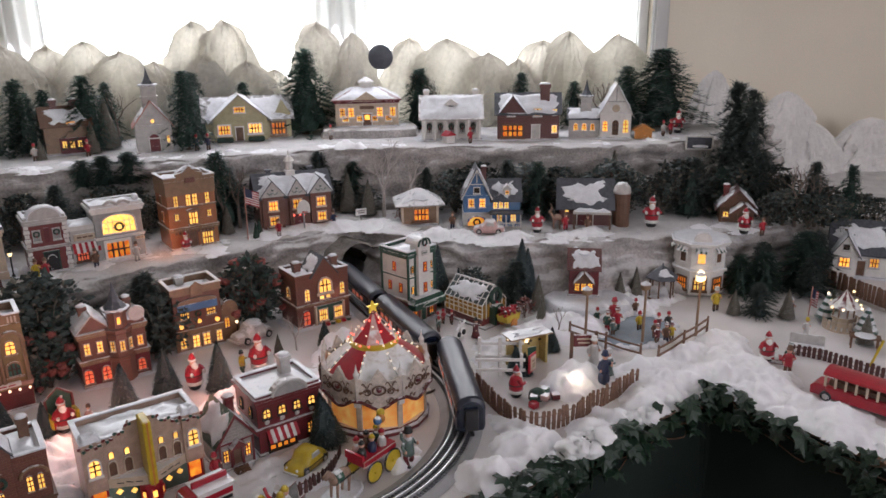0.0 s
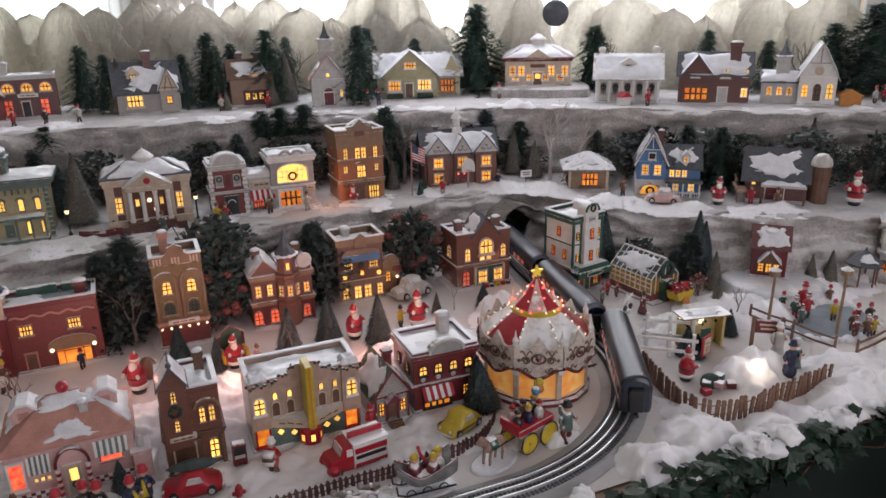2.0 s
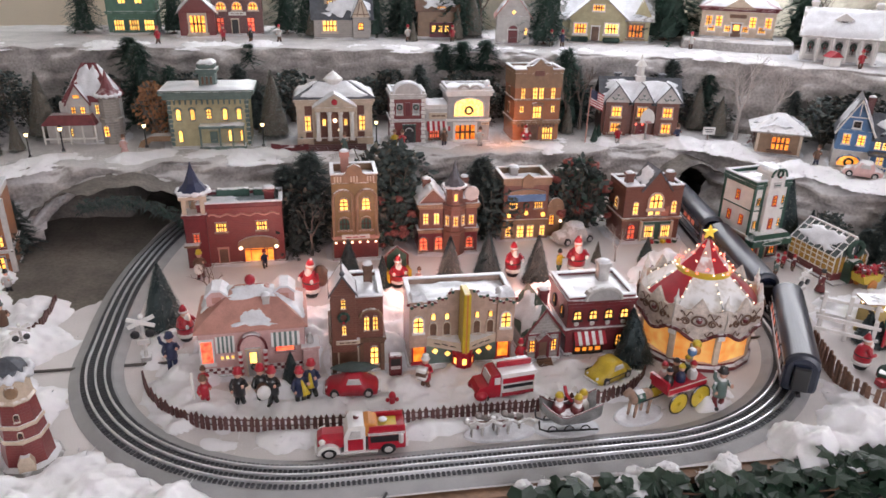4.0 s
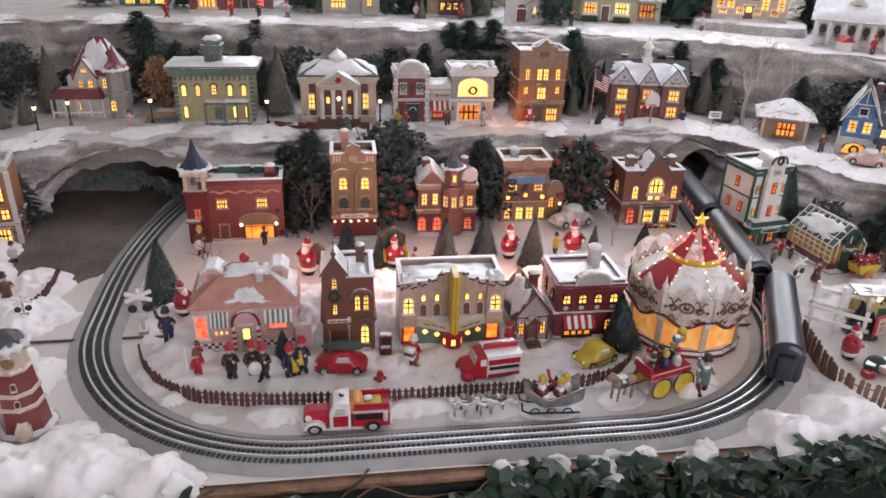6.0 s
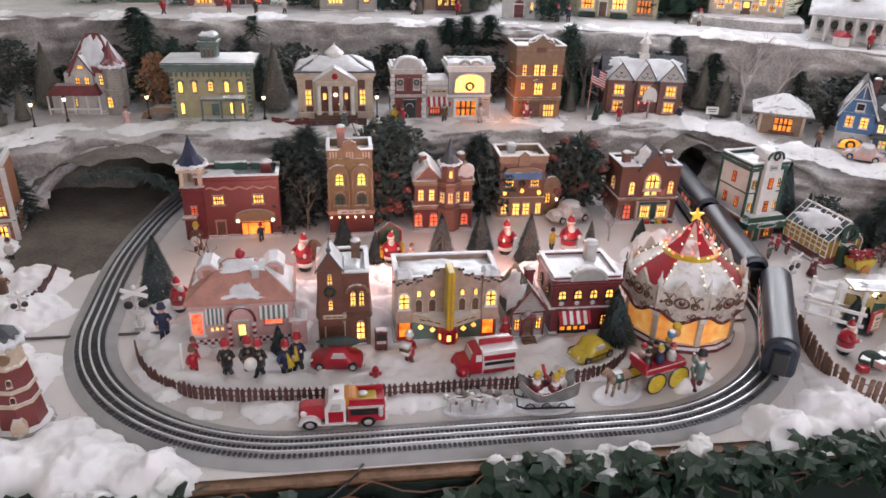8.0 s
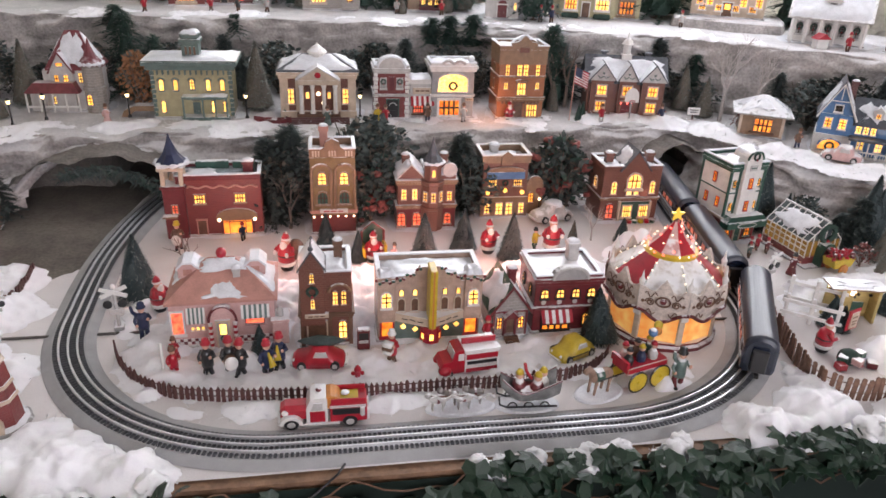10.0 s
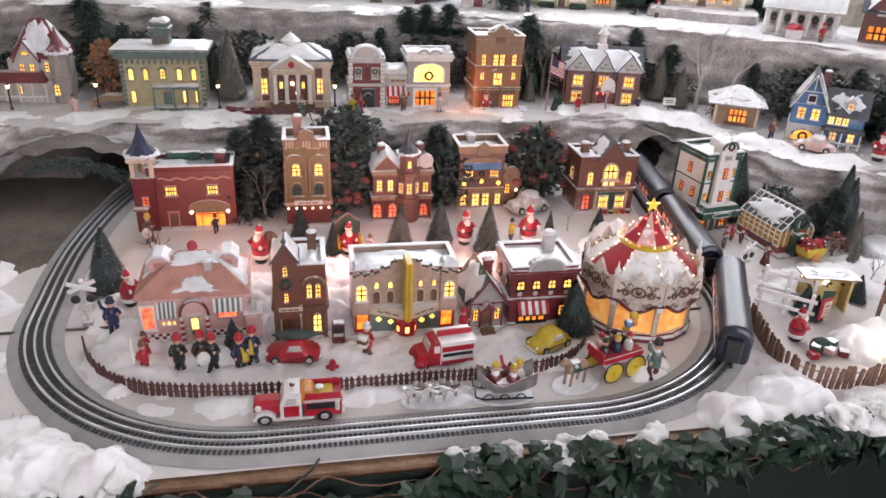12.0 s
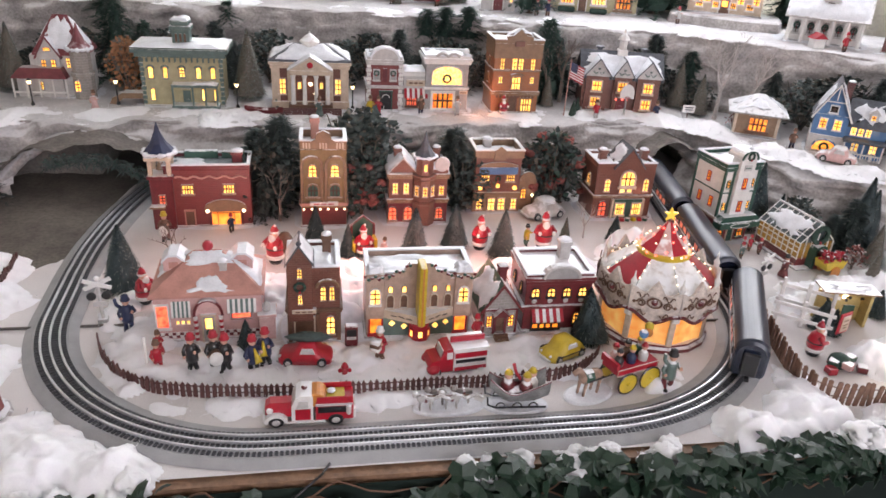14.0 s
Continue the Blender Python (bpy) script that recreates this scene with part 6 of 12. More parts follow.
def shop_row():
    t = house("corner_shop", "red brick shop with a rounded snowy parapet and stone quoins", 0.2, 2.165, TIER2, 0, 0.104, 0.1, 0.15, BRICKRED)
    w, h = 0.104, 0.15
    cornice(t, -w / 2, w / 2, 0, 0.1, h - 0.01, 0.016, 0.003, LTGREY)
    arch = [(0.04 * math.cos(math.pi * k / 12), h + 0.006 + 0.034 * math.sin(math.pi * k / 12)) for k in range(13)]
    part("round_parapet", Mesh().extrude(arch, -0.003, 0.03), LTGREY, t)
    part("parapet_snow", Mesh().extrude([(x * 1.1, z + 0.002) for x, z in arch] + [(x, z - 0.002) for x, z in arch[::-1]], -0.005, 0.032), SNOW, t)
    flat_roof(t, -w / 2, w / 2, 0.0, 0.1, h + 0.006, LTGREY, SNOW, 0.006, 0.006, 18.0)
    for x in (-w / 2 + 0.004, w / 2 - 0.004):
        for k in range(11):
            part("quoin", Mesh().box(x - 0.006 - 0.002 * (k % 2), x + 0.006 + 0.002 * (k % 2), -0.003, 0.003, 0.006 + k * 0.0125, 0.0165 + k * 0.0125, c=0.0008), WHITE, t)
    row(t, 0.11, 2, 0, 0.05, 0.018, 0.032, "plain", LTGREY, GREY)
    for s in (-1, 1):
        wreath(t, s * 0.025, 0.116, 0.007)
    part("niche", Mesh().box(-0.007, 0.007, -0.002, 0, 0.09, 0.13), DKRED, t)
    cornice(t, -w / 2, w / 2, 0, 0.1, 0.07, 0.009, 0.003, LTGREY, "belt_course")
    door(t, 0.004, 0.034, 0.056, BLACK, DKGREEN)
    part("door_arch", Mesh().tube([(0.004 + 0.011 * math.cos(math.pi * k / 8), -0.004, 0.042 + 0.01 * math.sin(math.pi * k / 8)) for k in range(9)], 0.0012), WHITE, t)

    m = house("barber_shop", "low white shop with a red and white striped awning", 0.297, 2.18, TIER2, 0, 0.078, 0.09, 0.115, LTGREY)
    cornice(m, -0.039, 0.039, 0, 0.09, 0.105, 0.014, 0.002, WHITE)
    snow_patch(m, (-0.04, -0.004, 0.12), (0.04, -0.004, 0.12), (0.04, 0.09, 0.12), (-0.04, 0.09, 0.12), 0.006, 7.2, 0.1)
    sign(m, 0, 0.085, 0.06, 0.02, CREAM, BROWN, -0.004)
    awning(m, -0.036, 0.036, 0.068, 0.024, 0.016, [RED, WHITE], 9)
    put_window(m, front(-0.012, 0.03), 0.032, 0.03, "shop", BROWN, LITRED)
    door(m, 0.024, 0.016, 0.042, BROWN, CREAM)

    g = house("toy_shop", "tall white shop with a large arched lit window", 0.39, 2.17, TIER2, 0, 0.132, 0.1, 0.15, GREY)
    w = 0.132
    cornice(g, -w / 2, w / 2, 0, 0.1, 0.146, 0.018, 0.006, WHITE)
    flat_roof(g, -w / 2 - 0.004, w / 2 + 0.004, -0.004, 0.1, 0.164, WHITE, SNOW, 0.006, 0.008, 19.0)
    scroll = [(-0.036 + 0.006 * k, -0.008, 0.17 + 0.01 * abs(math.sin(k * 0.52))) for k in range(13)]
    part("scroll_crest", Mesh().tube(scroll, 0.005), LTGREY, g)
    part("roof_ball", Mesh().ball(0.056, 0.01, 0.182, 0.011), SNOW, g)
    arch = [(0.046 * math.cos(math.pi * k / 12), 0.118 + 0.022 * math.sin(math.pi * k / 12)) for k in range(13)]
    part("pane", Mesh().extrude([(0.046, 0.084), *arch, (-0.046, 0.084)], -0.002, 0), LITYEL, g)
    part("arch_frame", Mesh().tube([(0.047, -0.003, 0.083)] + [(x, -0.003, z) for x, z in arch] + [(-0.047, -0.003, 0.083), (0.047, -0.003, 0.083)], 0.0026), WHITE, g)
    b = Mesh()
    for u in (-0.03, -0.016, 0.016, 0.03):
        b.box(u - 0.001, u + 0.001, -0.0035, -0.001, 0.084, 0.128)
    b.box(-0.046, 0.046, -0.0035, -0.001, 0.117, 0.119).box(-0.046, 0.046, -0.0035, -0.001, 0.1, 0.1015)
    part("window_grille", b, WHITE, g)
    wreath(g, 0, 0.102, 0.011)
    cornice(g, -w / 2, w / 2, 0, 0.1, 0.068, 0.008, 0.003, WHITE, "belt_course")
    put_window(g, front(-0.01, 0.034), 0.07, 0.05, "shop", WHITE, LITSHOP)
    sign(g, 0.052, 0.062, 0.026, 0.01, CREAM, BROWN, -0.01)


shop_row()


def tall_brown():
    w, d, h = 0.148, 0.12, 0.215
    t = house("tall_brick_building", "tall orange brick building with a stepped parapet", 0.605, 2.16, TIER2, 0, w, d, h, BRICKORANGE)
    part("upper_band", Mesh().box(-w / 2 - 0.002, w / 2 + 0.002, -0.002, d, h - 0.045, h, c=0.001), TAN, t)
    flat_roof(t, -w / 2 - 0.003, w / 2 + 0.003, -0.003, d, h, TAN, SNOW, 0.01, 0.006, 20.0)
    part("stepped_gable", Mesh().extrude([(0.04, h), (0.04, h + 0.02), (0.02, h + 0.024), (0, h + 0.042), (-0.02, h + 0.024), (-0.04, h + 0.02), (-0.04, h)], -0.006, 0.008), TAN, t)
    snow_patch(t, (-0.042, -0.006, h + 0.022), (0.0, -0.006, h + 0.044), (0.0, 0.01, h + 0.044), (-0.042, 0.01, h + 0.022), 0.004, 1.3, 0.1)
    snow_patch(t, (0.0, -0.006, h + 0.044), (0.042, -0.006, h + 0.022), (0.042, 0.01, h + 0.022), (0.0, 0.01, h + 0.044), 0.004, 1.9, 0.1)
    sign(t, 0, h - 0.0, 0.03, 0.016, BRICKBROWN, None, -0.008)
    for s in (-1, 1):
        put_window(t, front(s * 0.048, 0.152), 0.013, 0.038, "grid", TAN, LITYEL)
        put_window(t, front(s * 0.05, 0.104), 0.012, 0.02, "grid", TAN, LITYEL)
    row(t, 0.152, 2, 0, 0.02, 0.015, 0.038, "grid", TAN, LITYEL)
    put_window(t, front(0, 0.095), 0.028, 0.038, "grid", TAN, LITYEL)
    arch = [(0.02 * math.cos(math.pi * k / 8), 0.118 + 0.006 * math.sin(math.pi * k / 8)) for k in range(9)]
    part("lintel", Mesh().tube([(x, -0.003, z) for x, z in arch], 0.003), TAN, t)
    cornice(t, -w / 2, w / 2, 0, d, 0.13, 0.007, 0.002, TAN, "belt_course")
    cornice(t, -w / 2, w / 2, 0, d, 0.056, 0.014, 0.003, TAN, "belt_course")
    for k in range(11):
        part("corbel", Mesh().box(-0.058 + 0.0115 * k - 0.003, -0.058 + 0.0115 * k + 0.003, -0.006, -0.002, 0.05, 0.058), BROWN, t)
    put_window(t, front(0.038, 0.027), 0.036, 0.04, "shop", TAN, LITYEL)
    door(t, -0.006, 0.022, 0.046, BROWN, BRICKBROWN)
    for z in (0.15, 0.1):
        put_window(t, left_side(w, 0.06, z), 0.016, 0.03, "grid", TAN, BROWN)


tall_brown()


def school():
    w, d, h = 0.245, 0.12, 0.115
    t = house("school", "brown brick school with three white gables and a bell cupola", 0.965, 2.2, TIER2, -12, w, d, h, BRICKBROWN)
    gable_roof(t, -w / 2, w / 2, 0.0, d, h, 0.062, SLATE, BRICKBROWN, along_x=True, over=0.012, snow=0.005, seed=9.4, inset=0.25)
    for u, ww in ((-0.078, 0.084), (0.004, 0.066), (0.086, 0.084)):
        gable_roof(t, u - ww / 2, u + ww / 2, -0.018, 0.05, h - 0.002, 0.052, SLATE, LTGREY, over=0.006, snow=0.004, seed=u * 40, inset=0.06)
        part("bay", Mesh().box(u - ww / 2 + 0.006, u + ww / 2 - 0.006, -0.014, 0, 0.004, h - 0.002), BRICKBROWN, t)
        sc = [(u - 0.018 + 0.0036 * k, -0.0195, h + 0.01 + 0.004 * math.cos(k * 1.25)) for k in range(11)]
        part("gable_scroll", Mesh().tube(sc, 0.0018, n=5).ball(u, -0.02, h + 0.022, 0.004), TEAL, t)
        for z in ((0.082, 0.03) if u != 0.004 else (0.082,)):
            put_window(t, front(u, z, -0.014), 0.03, 0.03, "grid", CREAM, LIT)
    cu = part("cupola", Mesh().box(-0.016, 0.016, 0.045, 0.077, h + 0.05, h + 0.072, c=0.001).lathe([(0.013, h + 0.072), (0.013, h + 0.1), (0.02, h + 0.103), (0.014, h + 0.113), (0.004, h + 0.124), (0.001, h + 0.14)], 8, at=Matrix.Translation((0, 0.061, 0))), WHITE, t)
    sign(t, 0.02, 0.056, 0.05, 0.012, TAN, None, -0.016)
    door(t, 0.004, 0.03, 0.042, DKRED, TAN, y=-0.014)
    for x in (-0.012, 0.008, 0.022):
        part("lantern", Mesh().ball(x, -0.022, 0.044, 0.003, n=6), REDBULB, t)
    for x in (-0.07, 0.075):
        part("roof_vent", Mesh().box(x - 0.007, x + 0.007, 0.07, 0.084, h + 0.045, h + 0.072).box(x - 0.012, x + 0.012, 0.065, 0.089, h + 0.072, h + 0.076), SLATE, t)
    for y in (0.04, 0.085):
        put_window(t, left_side(w, y, 0.082), 0.014, 0.03, "grid", CREAM, DARKPANE)


school()


def refreshment_stand():
    t = house("park_pavilion", "small tan pavilion with a wide snowy pyramid roof", 1.3, 1.935, TIER2, -28, 0.125, 0.11, 0.074, TAN)
    hip_roof(t, -0.0625, 0.0625, 0, 0.11, 0.07, 0.05, 0.02, GREY, 0.022, 0.004, 7.9, 0.5)
    put_window(t, front(0.005, 0.038), 0.054, 0.04, "shop", TAN, LITSHOP)
    part("counter", Mesh().box(-0.03, 0.04, -0.014, 0, 0.012, 0.018, c=0.001), BROWN, t)
    for u in (-0.06, 0.06):
        part("post", Mesh().box(u - 0.004, u + 0.004, -0.004, 0.004, 0.004, 0.07), CREAM, t)


refreshment_stand()


def blue_house():
    w, d, h = 0.095, 0.12, 0.118
    t = house("blue_house", "blue gabled house with a white porch and dark shingle roof", 1.431, 1.788, TIER2, -36, w, d, h, BLUE)
    t.matrix_basis = t.matrix_basis @ Matrix.Diagonal((0.93, 1, 0.95, 1))
    part("ground_floor", Mesh().box(-w / 2 - 0.003, w / 2 + 0.003, -0.004, d, 0.004, 0.056, c=0.001), LTGREY, t)
    gable_roof(t, -w / 2, w / 2, 0, d, h, 0.092, SLATE, BLUE, over=0.009, snow=0.004, seed=4.9, inset=0.45)
    gb = Mesh()
    gb.tube([(-w / 2 - 0.008, -0.011, h - 0.014), (0, -0.011, h + 0.09), (w / 2 + 0.008, -0.011, h - 0.014)], 0.0034, n=4)
    gb.tube([(0, -0.01, h + 0.088), (0, -0.01, h + 0.045)], 0.002, n=4).tube([(-0.026, -0.01, h + 0.04), (0.026, -0.01, h + 0.04)], 0.002, n=4)
    part("gable_trim", gb, WHITE, t)
    row(t, 0.09, 2, 0, 0.04, 0.02, 0.03, "grid", WHITE, LIT)
    put_window(t, front(0, 0.135), 0.022, 0.02, "grid", WHITE, DARKPANE)
    arch = [(0.032 * math.cos(math.pi * k / 10), 0.022 + 0.022 * math.sin(math.pi * k / 10)) for k in range(11)]
    part("lit_arch", Mesh().extrude(arch + [(-0.032, 0.01), (0.032, 0.01)], -0.006, -0.0045), LIT, t)
    part("arch_trim", Mesh().tube([(x, -0.0075, z) for x, z in arch], 0.003), BLUE, t)
    wreath(t, 0, 0.022, 0.011, -0.01)
    wg = part("wing", Mesh().box(w / 2 + 0.001, w / 2 + 0.11, 0.012, d, 0, 0.098), BLUE, t)
    gable_roof(t, w / 2 + 0.001, w / 2 + 0.11, 0.012, d, 0.098, 0.06, SLATE, BLUE, along_x=True, over=0.008, snow=0.004, seed=3.9, inset=0.45)
    row(t, 0.078, 3, w / 2 + 0.04, 0.04, 0.014, 0.022, "grid", WHITE, LITYEL, y=0.012)
    dm = Mesh().box(w / 2 + 0.05, w / 2 + 0.076, 0.02, 0.06, 0.11, 0.132).extrude([(w / 2 + 0.046, 0.132), (w / 2 + 0.08, 0.132), (w / 2 + 0.063, 0.15)], 0.016, 0.062)
    part("dormer", dm, LTGREY, t)
    put_window(t, front(w / 2 + 0.063, 0.122, 0.02), 0.013, 0.015, "grid", WHITE, LIT)
    part("porch_roof", Mesh().box(w / 2 - 0.002, w / 2 + 0.116, -0.028, 0.012, 0.052, 0.06, c=0.001), SLATE, t)
    for k in range(5):
        part("porch_post", Mesh().box(w / 2 + 0.004 + 0.026 * k - 0.002, w / 2 + 0.004 + 0.026 * k + 0.002, -0.026, -0.022, 0.004, 0.052), WHITE, t)
    for k in range(14):
        part("baluster", Mesh().box(w / 2 + 0.008 + 0.0078 * k - 0.001, w / 2 + 0.008 + 0.0078 * k + 0.001, -0.025, -0.023, 0.004, 0.02), WHITE, t)
    part("porch_rail", Mesh().box(w / 2, w / 2 + 0.114, -0.026, -0.022, 0.02, 0.023), WHITE, t)
    row(t, 0.032, 2, w / 2 + 0.06, 0.05, 0.018, 0.026, "grid", WHITE, LITYEL, y=0.012)
    chimney(t, 0.03, 0.09, h + 0.03, 0.018, 0.055, BRICKDARK)


blue_house()


def barn():
    w, d, h = 0.17, 0.11, 0.075
    t = house("barn", "dark barn with a snowy roof and a brown silo", 1.718, 1.568, TIER2, -45, w, d, h, BRICKDARK)
    gable_roof(t, -w / 2, w / 2, 0, d, h, 0.075, SLATE, BRICKDARK, along_x=True, over=0.012, snow=0.006, seed=8.8, inset=0.4)
    part("silo", Mesh().lathe([(0.028, 0), (0.028, 0.115), (0.025, 0.13), (0.014, 0.142), (0.001, 0.146)], 14, at=Matrix.Translation((0.12, 0.03, 0))), BROWN, t, "brown silo with a grey dome")
    part("dome", Mesh().lathe([(0.03, 0.112), (0.03, 0.118), (0.026, 0.133), (0.015, 0.146), (0.001, 0.15)], 14, at=Matrix.Translation((0.12, 0.03, 0))), LTGREY, t, smooth=True)
    row(t, 0.055, 4, -0.01, 0.1, 0.012, 0.01, "plain", BROWN, LITYEL)
    part("shed_roof", Mesh().extrude([(-0.04, 0.052), (0.085, 0.052), (0.08, 0.06), (-0.036, 0.06)], -0.04, 0.0), LTGREY, t)
    snow_patch(t, (-0.04, -0.04, 0.06), (0.085, -0.04, 0.06), (0.08, 0, 0.06), (-0.036, 0, 0.06), 0.008, 4.4, 0.15)
    for u in (-0.036, 0.02, 0.08):
        part("post", Mesh().box(u - 0.003, u + 0.003, -0.038, -0.032, 0.0, 0.052), BROWN, t)
    door(t, 0.0, 0.05, 0.046, DKRED, WHITE)


barn()


def cabin_lower():
    w, d, h = 0.11, 0.09, 0.06
    t = house("log_cabin", "small brown log cabin with a snowy porch roof", 2.13, 1.27, TIER2, -52, w, d, h, BROWN)
    gable_roof(t, -w / 2, w / 2, 0, d, h, 0.055, BRICKDARK, BROWN, over=0.014, snow=0.006, seed=2.8, inset=0.3)
    gable_roof(t, -0.02, 0.055, -0.035, 0.0, 0.045, 0.03, BRICKDARK, BROWN, over=0.008, snow=0.006, seed=1.8)
    put_window(t, front(-0.035, 0.034), 0.018, 0.018, "grid", TAN, LITYEL)
    door(t, 0.016, 0.022, 0.04, BROWN, TAN)
    chimney(t, -0.035, 0.05, h + 0.02, 0.018, 0.045, BRICKRED)


cabin_lower()


# -- on the upper terrace --
def simple_house(name, label, x, y, rz, w, d, h, wall, roof, rise, along_x, wins, z=TIER3, trim=CREAM, inset=0.12, seed=1.0, snow=0.007):
    t = house(name, label, x, y, z, rz, w, d, h, wall)
    gable_roof(t, -w / 2, w / 2, 0, d, h, rise, roof, wall, along_x=along_x, over=0.01, snow=snow, seed=seed, inset=inset)
    for u, v, ww, wh, style, pane in wins:
        put_window(t, front(u, v), ww, wh, style, trim, pane)
    return t


t = house("green_shop", "green painted shopfront building with yellow lit windows", -0.7, 2.8, TIER3, 4, 0.165, 0.1, 0.2, SAGE)
flat_roof(t, -0.0825, 0.0825, 0, 0.1, 0.2, SAGE, SNOW, 0.01, 0.006, 21)
row(t, 0.125, 2, 0, 0.055, 0.024, 0.045, "grid", SAGE, LITYEL)
cornice(t, -0.0825, 0.0825, 0, 0.1, 0.065, 0.012, 0.004, SAGE, "belt_course")
row(t, 0.03, 3, 0.005, 0.1, 0.034, 0.036, "shop", SAGE, LITYEL)

t = simple_house("red_schoolhouse", "small red gabled hall with a big lit window", -0.465, 2.7, 4, 0.12, 0.1, 0.085, BRICKRED, GREY, 0.06, False,
                 [(0, 0.045, 0.055, 0.06, "shop", LIT)], seed=3.1)
t = house("red_store", "dark red brick store with a row of arched lit windows", -0.335, 2.76, TIER3, 3, 0.175, 0.1, 0.125, BRICKDARK)
flat_roof(t, -0.0875, 0.0875, 0, 0.1, 0.125, LTGREY, SNOW, 0.012, 0.012, 22)
row(t, 0.1, 3, 0, 0.11, 0.034, 0.026, "arch", CREAM, LIT)
sign(t, 0, 0.074, 0.06, 0.012, WHITE, BROWN, -0.004)
put_window(t, front(0.045, 0.036), 0.024, 0.05, "grid", DKRED, LITRED)
put_window(t, front(-0.06, 0.036), 0.024, 0.05, "grid", DKRED, LITRED)
door(t, -0.01, 0.022, 0.05, BLACK, CREAM)
chimney(t, -0.06, 0.07, 0.125, 0.02, 0.05, LTGREY)

t = simple_house("tudor_cottage", "grey and brown half-timbered cottage with a steep roof", 0.03, 2.65, 2, 0.2, 0.11, 0.08, STONE, SLATE, 0.085, True,
                 [(-0.045, 0.045, 0.05, 0.036, "shop", LITYEL), (0.06, 0.04, 0.014, 0.02, "grid", LIT)], inset=0.4, seed=6.4)
gable_roof(t, 0.03, 0.095, -0.02, 0.06, 0.075, 0.07, SLATE, CREAM, over=0.006, snow=0.005, seed=5.2)
part("timbering", Mesh().tube([(0.05, -0.0215, 0.078), (0.06, -0.0215, 0.125)], 0.0018, n=4).tube([(0.075, -0.0215, 0.078), (0.065, -0.0215, 0.125)], 0.0018, n=4).tube([(0.035, -0.0215, 0.085), (0.09, -0.0215, 0.085)], 0.0018, n=4), BROWN, t)
part("gable_bay", Mesh().box(0.035, 0.09, -0.02, 0, 0.004, 0.075), STONE, t)
put_window(t, front(0.062, 0.045, -0.02), 0.016, 0.022, "grid", BROWN, LIT)
dm = Mesh().box(-0.06, -0.02, 0.02, 0.05, 0.1, 0.13).extrude([(-0.066, 0.13), (-0.014, 0.13), (-0.04, 0.155)], 0.015, 0.055)
part("dormer", dm, CREAM, t)
put_window(t, front(-0.04, 0.116, 0.02), 0.018, 0.024, "grid", BROWN, LITYEL)
chimney(t, 0.01, 0.05, 0.13, 0.026, 0.07, BRICKDARK)

t = house("toy_store", "orange-tan gabled shop with Christmas lights", 0.37, 2.665, TIER3, -4, 0.145, 0.1, 0.1, TAN)
gable_roof(t, -0.0725, 0.0725, 0, 0.1, 0.1, 0.055, BROWN, TAN, along_x=True, over=0.008, snow=0.005, seed=4.1, inset=0.35)
put_window(t, front(0.012, 0.105), 0.03, 0.01, "plain", CREAM, LIT)
part("shop_front", Mesh().box(-0.03, 0.07, -0.005, 0, 0.004, 0.056), DKRED, t)
row(t, 0.034, 4, 0.02, 0.07, 0.014, 0.024, "grid", BROWN, LITYEL, y=-0.005)
chimney(t, -0.03, 0.05, 0.13, 0.02, 0.05, BRICKDARK)
chimney(t, 0.03, 0.05, 0.13, 0.02, 0.05, BRICKDARK)


def church():
    w, d, h = 0.115, 0.13, 0.095
    t = house("church", "small white church with a pink roof and steeple", 0.605, 2.5, TIER3, -12, w, d, h, LTGREY)
    gable_roof(t, -w / 2, w / 2, 0, d, h, 0.075, ROOFPINK, LTGREY, over=0.009, snow=0.004, seed=6.8, inset=0.45)
    door(t, 0, 0.032, 0.044, DKRED, WHITE)
    arch = [(0.016 * math.cos(math.pi * k / 8), 0.048 + 0.016 * math.sin(math.pi * k / 8)) for k in range(9)]
    part("door_arch", Mesh().extrude(arch, -0.003, 0.0), DKRED, t)
    put_window(t, front(0.044, 0.045), 0.008, 0.024, "archplain", WHITE, LITYEL)
    part("star", Mesh().lathe([(0.006, 0), (0.004, 0.002)], 5, at=Matrix.Translation((0, -0.0005, h + 0.012)) @ Matrix.Rotation(radians(90), 4, "X")), LITYEL, t)
    tw = part("steeple", Mesh().box(-0.024, 0.024, 0.03, 0.078, h + 0.03, h + 0.125, c=0.001).box(-0.028, 0.028, 0.026, 0.082, h + 0.085, h + 0.092), LTGREY, t)
    spire(t, 0, 0.054, h + 0.125, 0.026, 0.06, 4, SLATE)


church()


